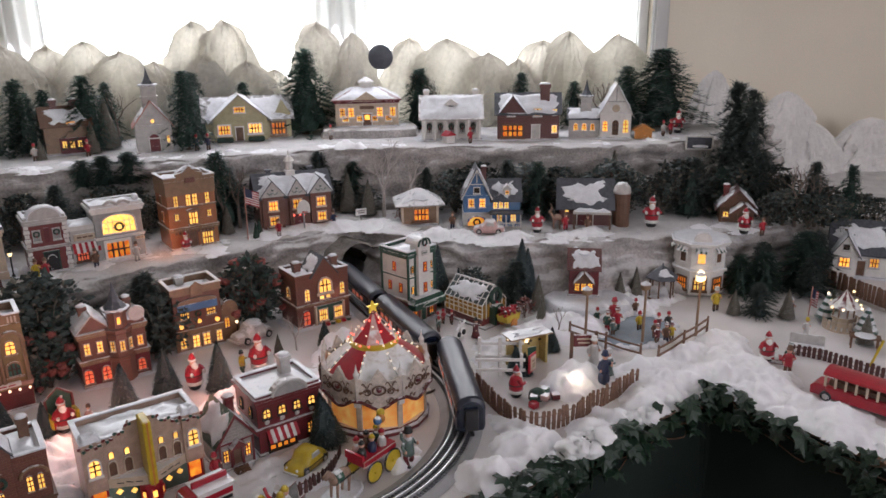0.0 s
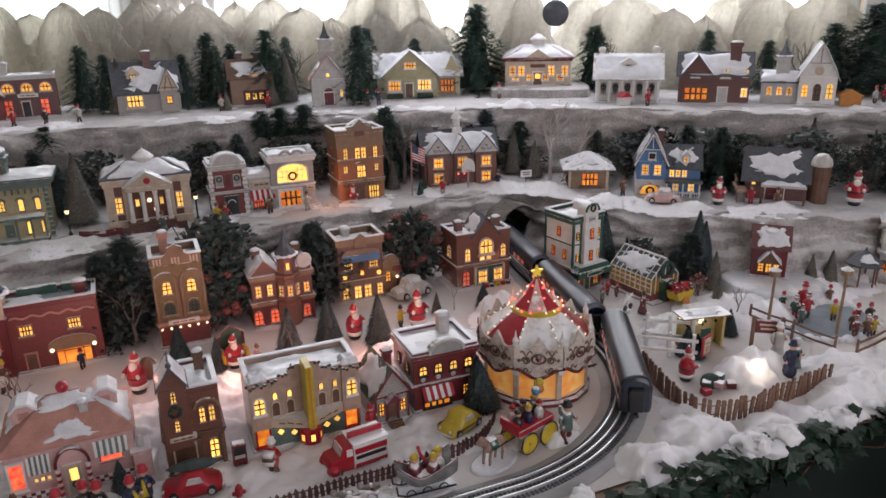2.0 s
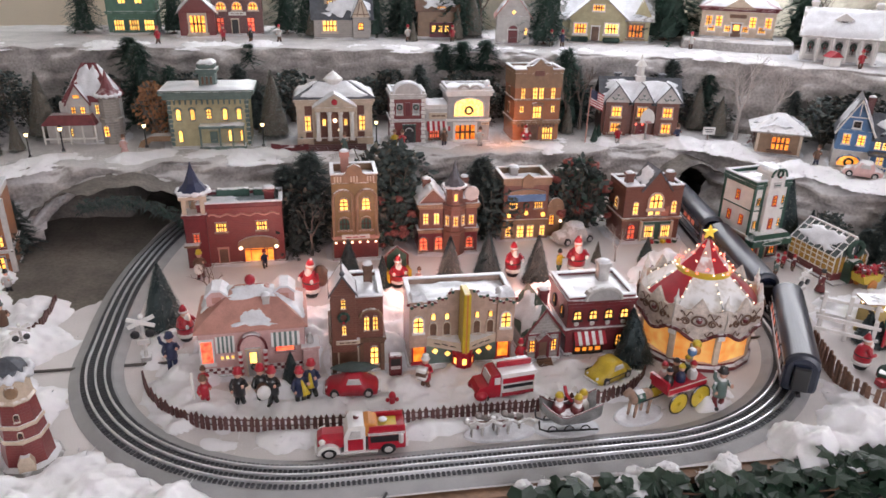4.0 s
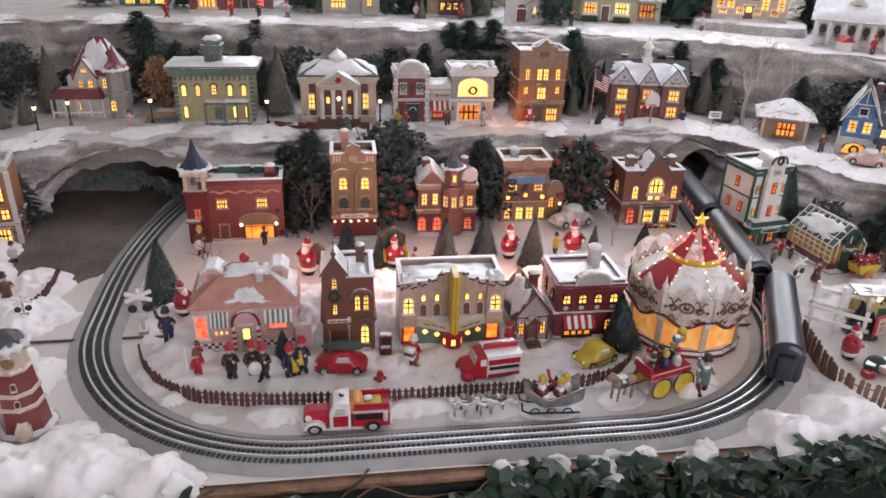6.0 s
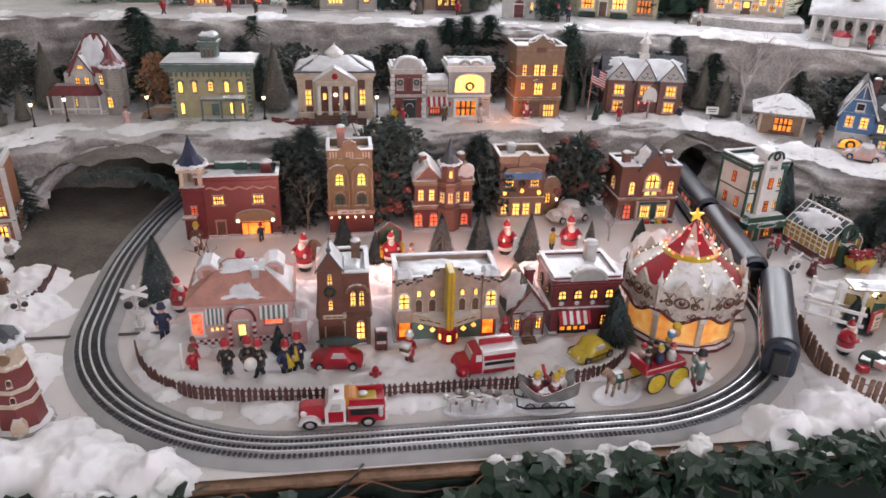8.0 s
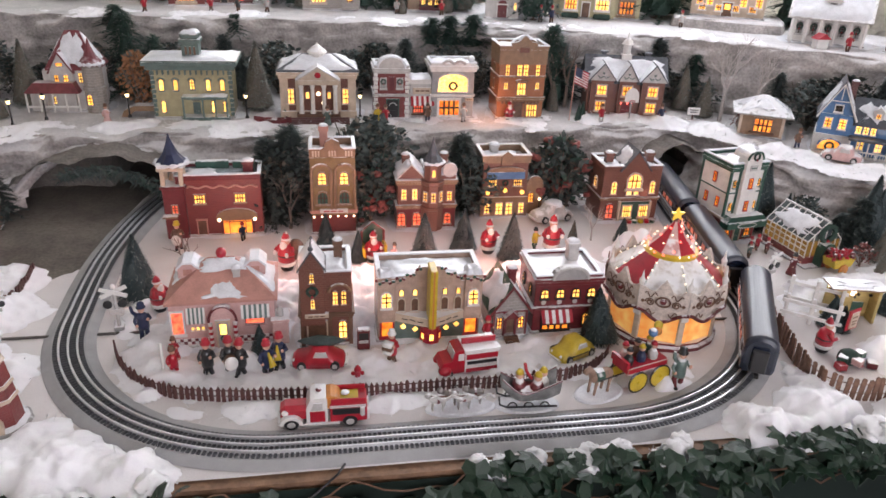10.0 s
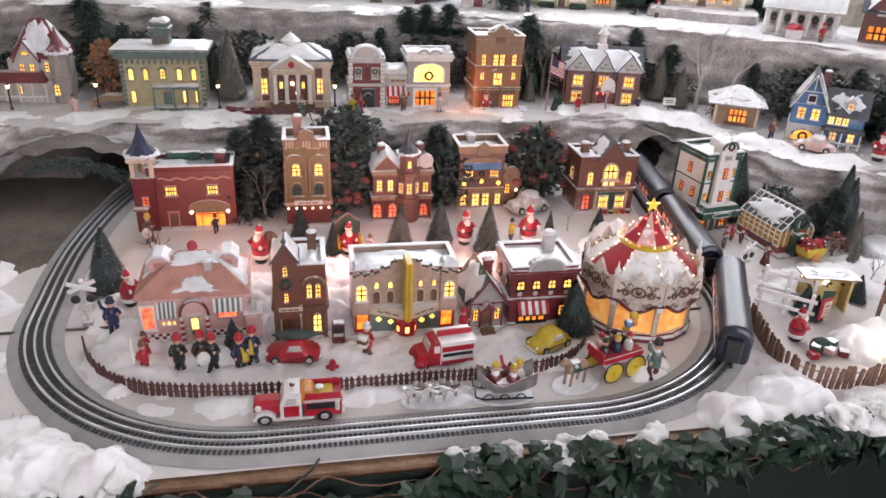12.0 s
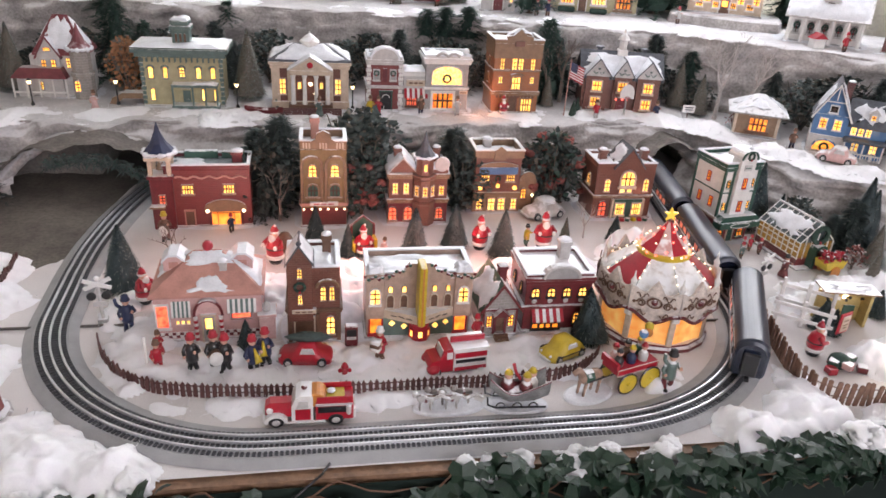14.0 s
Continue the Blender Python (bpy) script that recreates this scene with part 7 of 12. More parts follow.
def big_cabin():
    w, d, h = 0.29, 0.13, 0.085
    t = house("farmhouse", "pale green farmhouse with a broad front gable", 0.967, 2.571, TIER3, -18, w, d, h, YELLOWISH)
    t.matrix_basis = t.matrix_basis @ Matrix.Diagonal((1.07, 1, 1, 1))
    gable_roof(t, -w / 2, w / 2, 0, d, h, 0.07, GREY, YELLOWISH, along_x=True, over=0.012, snow=0.006, seed=7.7, inset=0.12)
    gable_roof(t, -0.125, 0.065, -0.03, 0.07, h - 0.004, 0.088, GREY, YELLOWISH, over=0.014, snow=0.008, seed=3.7, inset=0.08)
    part("front_bay", Mesh().box(-0.12, 0.06, -0.026, 0, 0.004, h - 0.004), YELLOWISH, t)
    put_window(t, front(-0.03, 0.118, -0.03), 0.04, 0.02, "shop", WHITE, LIT)
    put_window(t, front(-0.085, 0.046, -0.026), 0.042, 0.034, "shop", WHITE, LIT)
    put_window(t, front(0.018, 0.048, -0.026), 0.046, 0.034, "shop", WHITE, LITYEL)
    door(t, -0.035, 0.024, 0.05, BROWN, WHITE, y=-0.026)
    put_window(t, front(0.1, 0.04), 0.05, 0.045, "shop", TAN, LITSHOP)
    for u in (-0.085, 0.02):
        part("hedge", Mesh().box(u - 0.028, u + 0.028, -0.04, -0.028, 0.0, 0.018, c=0.005), PINE, t)
    wl = part("wing_gable", Mesh().extrude([(0.085, h), (0.15, h), (0.118, h + 0.06)], 0.0, 0.05), YELLOWISH, t)


big_cabin()


def riser():
    m = Mesh()
    n = 40
    for k in range(n):
        a = 2 * math.pi * k / n
        cx, cy = math.cos(a), math.sin(a)
        s = 1 / max(abs(cx), abs(cy)) ** 0.8
        m.v += [(0.21 * cx * s, 0.13 + 0.14 * cy * s + 0.008 * fbm(cx, cy, 0, 3), -0.01), (0.2 * cx * s, 0.13 + 0.135 * cy * s + 0.008 * fbm(cx, cy, 1, 3), 0.03), (0.19 * cx * s, 0.13 + 0.125 * cy * s, 0.036)]
    for k in range(n):
        for j in range(2):
            m.f.append((3 * k + j, 3 * ((k + 1) % n) + j, 3 * ((k + 1) % n) + j + 1, 3 * k + j + 1))
    m.f.append(tuple(3 * k + 2 for k in range(n)))
    m.m = [0] * len(m.f)
    structure("terrace_riser", m, ROCKFELT, "low snow-covered block raising one house", "terrace").matrix_basis = Matrix.Translation((1.468, 2.537, TIER3)) @ Matrix.Rotation(radians(-30), 4, "Z")


riser()


def manse():
    w, d, h = 0.22, 0.13, 0.09
    t = house("town_hall", "cream town hall with a hipped snowy roof and cupola", 1.372, 2.394, TIER3 + 0.035, -30, w, d, h, CREAM)
    t.matrix_basis = t.matrix_basis @ Matrix.Diagonal((1.1, 1, 1, 1))
    cornice(t, -w / 2, w / 2, 0, d, h, 0.01, 0.004, DKRED)
    hip_roof(t, -w / 2, w / 2, 0, d, h + 0.01, 0.05, 0.07, MAROON, 0.012, 0.007, 8.3, 0.1)
    part("front_gable", Mesh().extrude([(-0.05, h + 0.008), (0.05, h + 0.008), (0, h + 0.044)], -0.012, 0.03), CREAM, t)
    part("cupola", Mesh().box(-0.02, 0.02, 0.05, 0.09, h + 0.05, h + 0.075).lathe([(0.03, h + 0.075), (0.026, h + 0.08), (0.004, h + 0.095)], 8, at=Matrix.Translation((0, 0.07, 0))), WHITE, t)
    for u in (-0.085, -0.055, 0.045, 0.09):
        put_window(t, front(u, 0.056), 0.02, 0.036, "grid", WHITE, LIT)
    row(t, 0.032, 4, 0.0, 0.15, 0.022, 0.02, "shop", WHITE, LIT)
    sign(t, 0, 0.074, 0.05, 0.012, BROWN, None, -0.004)
    door(t, 0, 0.03, 0.046, BROWN, WHITE, lit=LIT)


manse()


def colonial():
    w, d, h = 0.215, 0.11, 0.085
    t = house("colonial_house", "white colonial house with a columned porch and snowy roof", 1.535, 2.071, TIER3, -36, w, d, h, WHITE)
    gable_roof(t, -w / 2, w / 2, -0.035, d, h, 0.07, LTGREY, WHITE, along_x=True, over=0.01, snow=0.009, seed=9.9, inset=0.05)
    part("dormer", Mesh().box(-0.02, 0.02, -0.01, 0.03, h + 0.02, h + 0.044).extrude([(-0.028, h + 0.044), (0.028, h + 0.044), (0, h + 0.064)], -0.015, 0.04), WHITE, t)
    put_window(t, front(0, h + 0.032, -0.01), 0.018, 0.016, "grid", LTGREY, DARKPANE)
    for k in range(6):
        part("column", Mesh().lathe([(0.006, 0.004), (0.0045, 0.01), (0.0045, 0.08), (0.006, 0.085)], 10, at=Matrix.Translation((-w / 2 + 0.008 + (w - 0.016) * k / 5, -0.034, 0))), WHITE, t)
    for k in range(5):
        wreath(t, -0.08 + 0.04 * k, 0.05, 0.008)
        put_window(t, front(-0.08 + 0.04 * k, 0.045), 0.018, 0.04, "grid", LTGREY, GREY)
    for x in (-0.09, 0.09):
        chimney(t, x, 0.05, h + 0.05, 0.02, 0.04, WHITE)


colonial()


def blue_brick():
    w, d, h = 0.2, 0.11, 0.1
    t = house("brick_inn", "dark brick inn with an orange-lit shop window", 1.733, 1.877, TIER3, -40, w, d, h, BRICKDARK)
    t.matrix_basis = t.matrix_basis @ Matrix.Diagonal((1.1, 1, 1, 1))
    gable_roof(t, -w / 2, w / 2, 0, d, h, 0.06, SLATE, BRICKDARK, along_x=True, over=0.01, snow=0.007, seed=2.9, inset=0.15)
    gable_roof(t, -0.09, -0.01, -0.015, 0.06, h, 0.055, SLATE, BRICKDARK, over=0.007, snow=0.006, seed=5.9, inset=0.1)
    put_window(t, front(-0.055, 0.1), 0.022, 0.024, "grid", WHITE, LITYEL)
    row(t, 0.1, 1, 0.03, 0, 0.024, 0.026, "grid", WHITE, LITYEL)
    put_window(t, front(0.085, 0.1), 0.014, 0.022, "grid", WHITE, LITYEL)
    put_window(t, front(0.085, 0.04), 0.016, 0.026, "grid", WHITE, LITYEL)
    put_window(t, front(-0.05, 0.034), 0.07, 0.04, "shop", BROWN, LITSHOP)
    door(t, 0.025, 0.024, 0.05, LTGREY, WHITE)
    chimney(t, 0.055, 0.04, h + 0.03, 0.03, 0.065, BRICKDARK)


blue_brick()


def chapel():
    w, d, h = 0.11, 0.13, 0.09
    t = house("chapel", "white stone chapel with a steep gable and round window", 1.99, 1.697, TIER3, -46, w, d, h, WHITE)
    gable_roof(t, -w / 2, w / 2, 0, d, h, 0.1, LTGREY, WHITE, over=0.009, snow=0.006, seed=1.7, inset=0.1)
    part("timbering", Mesh().tube([(-0.03, -0.001, h + 0.042), (0.03, -0.001, h + 0.042)], 0.0022, n=4).tube([(0, -0.001, h + 0.04), (0, -0.001, h + 0.09)], 0.0022, n=4), GREY, t)
    part("round_window", Mesh().lathe([(0.014, 0), (0.01, 0.003), (0.0005, 0.003)], 16, at=Matrix.Translation((0, -0.0005, h + 0.018)) @ Matrix.Rotation(radians(90), 4, "X")), CREAM, t)
    put_window(t, front(0.036, 0.045), 0.02, 0.05, "arch", WHITE, LITYEL)
    put_window(t, front(0.0, 0.04), 0.026, 0.06, "arch", WHITE, BROWN)
    put_window(t, front(-0.036, 0.045), 0.018, 0.04, "arch", WHITE, LIT)
    wg = part("wing", Mesh().box(-w / 2 - 0.11, -w / 2 - 0.001, 0.02, d - 0.02, 0, 0.07), LTGREY, t)
    gable_roof(t, -w / 2 - 0.11, -w / 2 - 0.001, 0.02, d - 0.02, 0.07, 0.03, SLATE, LTGREY, along_x=True, over=0.008, snow=0.006, seed=7.4)
    row(t, 0.04, 3, -w / 2 - 0.055, 0.06, 0.016, 0.026, "arch", WHITE, LIT, y=0.02)
    part("bell_tower", Mesh().box(-0.125, -0.085, 0.04, 0.08, 0.07, 0.145, c=0.001), LTGREY, t)
    spire(t, -0.105, 0.06, 0.145, 0.022, 0.06, 6, SLATE)
    part("manger_shed", Mesh().box(0.07, 0.13, 0.0, 0.04, 0, 0.03).extrude([(0.06, 0.03), (0.14, 0.03), (0.1, 0.05)], -0.008, 0.046), ORANGEP, t)


chapel()


# -- on the right of the table --
def red_shed():
    w, d, h = 0.1, 0.08, 0.09
    t = house("skating_hut", "small red skating hut with a brightly lit gable door", 1.5, 1.36, TABLE + 0.03, -45, w, d, h, DKRED)
    t.matrix_basis = t.matrix_basis @ Matrix.Diagonal((0.88, 1, 1, 1))
    gable_roof(t, -w / 2, w / 2, 0, d, h, 0.045, BRICKDARK, DKRED, along_x=True, over=0.008, snow=0.006, seed=6.2, inset=0.3)
    gable_roof(t, -0.03, 0.03, -0.03, 0, 0.05, 0.03, BROWN, BROWN, over=0.006, snow=0.004, seed=4.6)
    row(t, 0.03, 3, 0, 0.044, 0.016, 0.026, "grid", BROWN, LIT)
    put_window(t, front(0, 0.056), 0.02, 0.014, "archplain", BROWN, LIT)
    chimney(t, -0.03, 0.05, h + 0.01, 0.016, 0.035, DKRED)
    part("snow_heap", Mesh().ball(0.0, 0.03, h + 0.038, 0.022, n=12, sz=0.3), SNOW, t, smooth=True)


red_shed()
plaza, n = Mesh(), 40
for r, z in ((1.06, 0.0), (1.03, 0.01), (1.0, 0.026), (0.95, 0.031), (0.0, 0.031)):
    plaza.v += [(0.135 * r * math.cos(2 * math.pi * k / n) * (1 + 0.06 * fbm(math.cos(2 * math.pi * k / n), math.sin(2 * math.pi * k / n), 4, 1.5)), 0.1 * r * math.sin(2 * math.pi * k / n), z) for k in range(n)]
for j in range(4):
    plaza.f += [(j * n + k, j * n + (k + 1) % n, (j + 1) * n + (k + 1) % n, (j + 1) * n + k) for k in range(n)]
plaza.m = [0] * len(plaza.f)
single("snow_plaza", plaza, SNOW, "raised white snow platform under the red hut", "snow bank", Matrix.Translation((1.5, 1.335, TABLE)) @ Matrix.Rotation(radians(-45), 4, "Z"), smooth=True)


def inn_tower():
    t = thing("corner_inn", "cream octagonal inn with striped awnings and bright windows", "miniature building", Matrix.Translation((1.88, 1.23, TABLE + 0.01)) @ Matrix.Rotation(radians(-50), 4, "Z"), "lighted village houses")
    r = 0.078
    part("wall", Mesh().lathe([(r, 0), (r, 0.07), (r * 1.12, 0.073), (r * 1.12, 0.08), (r, 0.082), (r, 0.15), (r * 1.15, 0.155), (r * 1.2, 0.165), (r * 1.02, 0.168), (r * 1.0, 0.17)], 8, at=Matrix.Rotation(radians(22.5), 4, "Z")), WHITE, t)
    part("roof_snow", Mesh().lathe([(r * 1.15, 0.166), (r * 1.1, 0.172), (r * 0.8, 0.174), (0.001, 0.175)], 8, at=Matrix.Rotation(radians(22.5), 4, "Z")), SNOW, t)
    part("round_crest", Mesh().extrude([(0.026 * math.cos(math.pi * k / 8), 0.172 + 0.03 * math.sin(math.pi * k / 8)) for k in range(9)], -r, -r + 0.02), WHITE, t)
    for a in (-90, -45, 0, 45, 90):
        at = Matrix.Rotation(radians(a), 4, "Z") @ Matrix.Translation((0, -r * 0.925, 0))
        put_window(t, at @ Matrix.Translation((0, 0, 0.118)), 0.024, 0.034, "plain", WHITE, LITYEL if a == 0 else BROWN)
        put_window(t, at @ Matrix.Translation((0, 0, 0.034)), 0.036, 0.036, "shop", BROWN, LITSHOP if a else LITYEL)
        aw = Mesh()
        for k in range(6):
            x0, x1 = -0.02 + 0.04 * k / 6, -0.02 + 0.04 * (k + 1) / 6
            aw.add([(x0, 0, 0.15), (x1, 0, 0.15), (x1, -0.014, 0.136), (x0, -0.014, 0.136)], [(0, 3, 2, 1)], k % 2)
        part("awning", aw, [DKGREEN, WHITE], t, "striped awning", at)
    part("porch_lamp", Mesh().ball(0, -r - 0.01, 0.075, 0.011), BULB, t)


inn_tower()


SHELF = [(2.24, 1.06), (2.185, 0.9), (2.12, 0.72), (2.07, 0.55), (2.02, 0.3), (2.6, 0.2), (3.2, 0.5), (2.95, 0.9), (2.5, 1.13)]
bm, n = Mesh(), len(SHELF)
bm.v = [(x, y, TABLE + 0.04) for x, y in SHELF] + [(x, y, TABLE + 0.001) for x, y in SHELF]
bm.f = [tuple(range(n - 1, -1, -1))] + [(i, (i + 1) % n, (i + 1) % n + n, i + n) for i in range(n)]
bm.m = [0] * len(bm.f)
structure("snow_shelf", bm, FELT, "low felt-covered step behind the weathered fence", "ground")


def white_house():
    w, d, h = 0.17, 0.13, 0.085
    t = house("clapboard_house", "white clapboard house with a dark snowy roof", 2.289, 0.926, TABLE + 0.04, -62, w, d, h, WHITE)
    gable_roof(t, -w / 2, w / 2, 0, d, h, 0.08, SLATE, WHITE, along_x=True, over=0.012, snow=0.006, seed=3.8, inset=0.35)
    gable_roof(t, -0.085, -0.01, -0.03, 0.05, h - 0.01, 0.06, SLATE, WHITE, over=0.007, snow=0.005, seed=1.2)
    part("front_bay", Mesh().box(-0.08, -0.015, -0.026, 0, 0.004, h - 0.01), WHITE, t)
    for k in range(13):
        part("clapboard", Mesh().box(-w / 2 - 0.0012, w / 2 + 0.0012, -0.0016, 0.0, 0.008 + 0.006 * k, 0.0125 + 0.006 * k), WHITE, t)
    put_window(t, front(-0.048, 0.05, -0.026), 0.03, 0.03, "grid", LTGREY, LIT)
    put_window(t, front(0.035, 0.05, -0.002), 0.026, 0.03, "grid", LTGREY, LIT)
    put_window(t, front(-0.048, 0.1, -0.03), 0.02, 0.02, "grid", LTGREY, DARKPANE)
    door(t, 0.0, 0.022, 0.05, BROWN, LTGREY, y=-0.002)


white_house()


def lighthouse():
    t = thing("lighthouse", "red and cream tapered lighthouse ornament", "miniature building", Matrix.Translation((-0.533, 0.995, TABLE)) @ Matrix.Rotation(radians(15), 4, "Z") @ Matrix.Diagonal((0.82, 0.82, 1, 1)))
    part("tower", Mesh().lathe([(0.047, 0), (0.046, 0.006), (0.04, 0.06), (0.033, 0.115)], 8), BRICKRED, t)
    part("base_rock", Mesh().lathe([(0.06, 0), (0.055, 0.006), (0.046, 0.01)], 11), GREY, t)
    for z, r in ((0.05, 0.043), (0.075, 0.04)):
        part("band", Mesh().lathe([(r, z), (r + 0.002, z + 0.003), (r, z + 0.007)], 8), CREAM, t)
    part("lantern_room", Mesh().lathe([(0.034, 0.115), (0.036, 0.118), (0.032, 0.122), (0.03, 0.15), (0.036, 0.153), (0.036, 0.158)], 8), CREAM, t)
    part("roof", Mesh().lathe([(0.036, 0.158), (0.03, 0.17), (0.012, 0.18), (0.001, 0.183)], 8), SLATE, t)
    rim, q = Mesh(), 40
    for j in range(8):
        b = 2 * math.pi * j / 8
        for k in range(q):
            a = 2 * math.pi * k / q
            g = 0.009 + 0.003 * math.sin(k * 1.9) + 0.002 * math.sin(k * 4.3)
            rim.v.append(((0.034 + g * math.cos(b)) * math.cos(a), (0.034 + g * math.cos(b)) * math.sin(a), 0.16 + 0.7 * g * math.sin(b)))
    for j in range(8):
        rim.f += [(j * q + k, j * q + (k + 1) % q, (j + 1) % 8 * q + (k + 1) % q, (j + 1) % 8 * q + k) for k in range(q)]
    rim.m = [0] * len(rim.f)
    part("roof_snow", rim, SNOW, t, smooth=True)
    part("round_window", Mesh().lathe([(0.012, 0), (0.01, 0.004), (0.0005, 0.004)], 14, at=Matrix.Translation((0, -0.028, 0.136)) @ Matrix.Rotation(radians(90), 4, "X")), TAN, t)
    for z, y in ((0.095, -0.034), (0.065, -0.038)):
        put_window(t, front(0, z, y), 0.009, 0.013, "arch", CREAM, DARKPANE)
    part("door_arch", Mesh().extrude([(0.014, 0), (0.014, 0.022), (0.008, 0.032), (-0.008, 0.032), (-0.014, 0.022), (-0.014, 0)], -0.052, -0.035), CREAM, t)


lighthouse()


def carousel():
    t = thing("carousel", "lit musical carousel with red and white canopy and gold star", "carousel", Matrix.Translation((0.672, 1.19, TABLE)) @ Matrix.Rotation(radians(18), 4, "Z") @ Matrix.Diagonal((0.93, 0.93, 0.9, 1)))
    n, r = 8, 0.104
    part("base", Mesh().lathe([(r * 1.2, 0), (r * 1.2, 0.009), (r * 1.14, 0.013), (r * 1.14, 0.018)], n * 2), DKRED, t)
    turn = 2 * math.pi / n
    for k in range(n):
        a0 = turn * k
        at = Matrix.Rotation(a0, 4, "Z")
        c = Matrix.Rotation(a0 + turn / 2, 4, "Z")
        pw = r * math.sin(turn / 2) * 1.0
        top = [(pw * math.cos(math.pi * j / 8), 0.09 + 0.014 * math.sin(math.pi * j / 8)) for j in range(9)]
        part("panel", Mesh().extrude([(pw, 0.02), *top, (-pw, 0.02)], -r * 1.06, -r * 1.045), mat_panel, t, "amber translucent panel", at)
        part("column", Mesh().box(-0.007, 0.007, -r * 1.16, -r * 1.1, 0.016, 0.12, c=0.002), CREAM, t, "", c)
        part("picture", Mesh().box(-0.008, 0.008, -r * 1.075, -r * 1.06, 0.04, 0.062).box(-0.0065, 0.0065, -r * 1.078, -r * 1.075, 0.0415, 0.0605, 1), [BROWN, CREAM], t, "", at) if k % 3 == 1 else None
        # rounding board: scalloped below, crowned with a peak above
        sc = Mesh()
        hw, m = 1.17 * r * math.tan(turn / 2), 12
        for j in range(m + 1):
            u = -1 + 2 * j / m
            low = 0.088 - 0.012 * math.cos(u * math.pi)
            up = 0.148 + 0.006 * math.cos(u * math.pi * 2) + 0.018 * max(0, 1 - abs(u) * 3.2)
            for yy in (-1.17 * r, -1.17 * r + 0.006):
                sc.v += [(u * hw, yy, low), (u * hw, yy - (0.004 if yy < -1.16 * r else 0), (low + up) / 2), (u * hw, yy, up)]
        for j in range(m):
            a = 6 * j
            sc.f += [(a, a + 6, a + 7, a + 1), (a + 1, a + 7, a + 8, a + 2), (a + 3, a + 4, a + 10, a + 9), (a + 4, a + 5, a + 11, a + 10), (a + 2, a + 8, a + 11, a + 5), (a, a + 3, a + 9, a + 6)]
        sc.m = [0] * len(sc.f)
        b = part("rounding_board", sc, BOARD, t, "scalloped cream board with gilt scrolls", at)
        ov = Mesh()
        for s in (-1, 1):
            leaf = [(s * (0.014 + 0.024 * j / 10), -1.2 * r - 0.0035, 0.138 + 0.006 * math.sin(j * 0.9)) for j in range(11)]
            ov.tube(leaf, 0.0013, n=4)
            ov.tube([(x, y, 0.236 - z) for x, y, z in leaf], 0.0013, n=4)
            ov.ball(s * 0.0405, -1.19 * r, 0.12, 0.0045, 0, 6)
        ov.tube([(0.014 * math.cos(j * math.pi / 8), -1.21 * r - 0.002, 0.124 + 0.011 * math.sin(j * math.pi / 8)) for j in range(17)], 0.0022, n=5)
        ov.ball(0, -1.2 * r, 0.124, 0.007, 1, 8)
        part("cartouche", ov, [BROWN, DKRED], b)
        for s in (-1, 1):
            curl = [(s * (0.026 + 0.0095 * (1 - j / 22) * math.cos(j * 0.62)), -1.19 * r - 0.003, 0.12 + 0.0095 * (1 - j / 22) * math.sin(j * 0.62)) for j in range(18)]
            part("scroll", Mesh().tube(curl, 0.0016, n=5), BROWN, b)
        ed = [(-hw + 2 * hw * j / 12, -1.19 * r, 0.088 - 0.012 * math.cos((-1 + j / 6) * math.pi) - 0.001) for j in range(13)]
        part("red_edge", Mesh().tube(ed, 0.0042, n=6), DKRED, b)
        part("spear", Mesh().lathe([(0.004, 0.148), (0.006, 0.157), (0.007, 0.162), (0.003, 0.17), (0.0005, 0.186)], 8, at=c @ Matrix.Translation((0, -1.2 * r, 0))), WHITE, t)
        part("corner_post", Mesh().box(-0.008, 0.008, -1.24 * r, -1.19 * r, 0.08, 0.152, c=0.002), WHITE, t, "", c)
        # canopy segment, sagging a little between its ribs
        seg = Mesh()
        for i in range(5):
            f = i / 4
            rr, zz = 1.12 * r * (1 - f) + 0.055 * f, 0.138 + 0.05 * f ** 0.95
            for j in range(5):
                aa = (j / 4 - 0.5) * turn - math.pi / 2
                seg.v.append((rr * math.cos(aa), rr * math.sin(aa), zz - 0.004 * math.sin(math.pi * j / 4) * (1 - f)))
        for i in range(4):
            for j in range(4):
                a = 5 * i + j
                seg.f.append((a, a + 1, a + 6, a + 5))
        seg.m = [0] * len(seg.f)
        part("canopy_panel", seg, RED if k in (6, 1, 3) else WHITE, t, "red canopy panel" if k in (6, 1, 3) else "white canopy panel", at, smooth=True)
        wire = [Vector((1.12 * r * (1 - f) + 0.055 * f, 0, 0.141 + 0.05 * f ** 0.95)) for f in (0.05, 0.3, 0.55, 0.8)]
        rib = part("light_string", Mesh().tube([tuple(Matrix.Rotation(-math.pi / 2, 4, "Z") @ p) for p in wire], 0.001, n=4), DKGREEN, t, "", c)
        for p in wire:
            part("bulb", BULBMESH, None, rib, "", Matrix.Translation(Matrix.Rotation(-math.pi / 2, 4, "Z") @ p))
    part("crown_ring", Mesh().lathe([(0.052, 0.184), (0.057, 0.187), (0.057, 0.195), (0.052, 0.198)], 20), YELLOW, t)
    for k in range(n):
        a0, a1 = turn * (k - 0.5) - math.pi / 2, turn * (k + 0.5) - math.pi / 2
        v = [(rr * math.cos(a), rr * math.sin(a), zz) for rr, zz in ((0.053, 0.197), (0.026, 0.225), (0.005, 0.258)) for a in (a0, a1)]
        part("crown_panel", Mesh().add(v, [(0, 1, 3, 2), (2, 3, 5, 4)]), (RED, PINK)[k % 2], t, "small upper canopy panel")
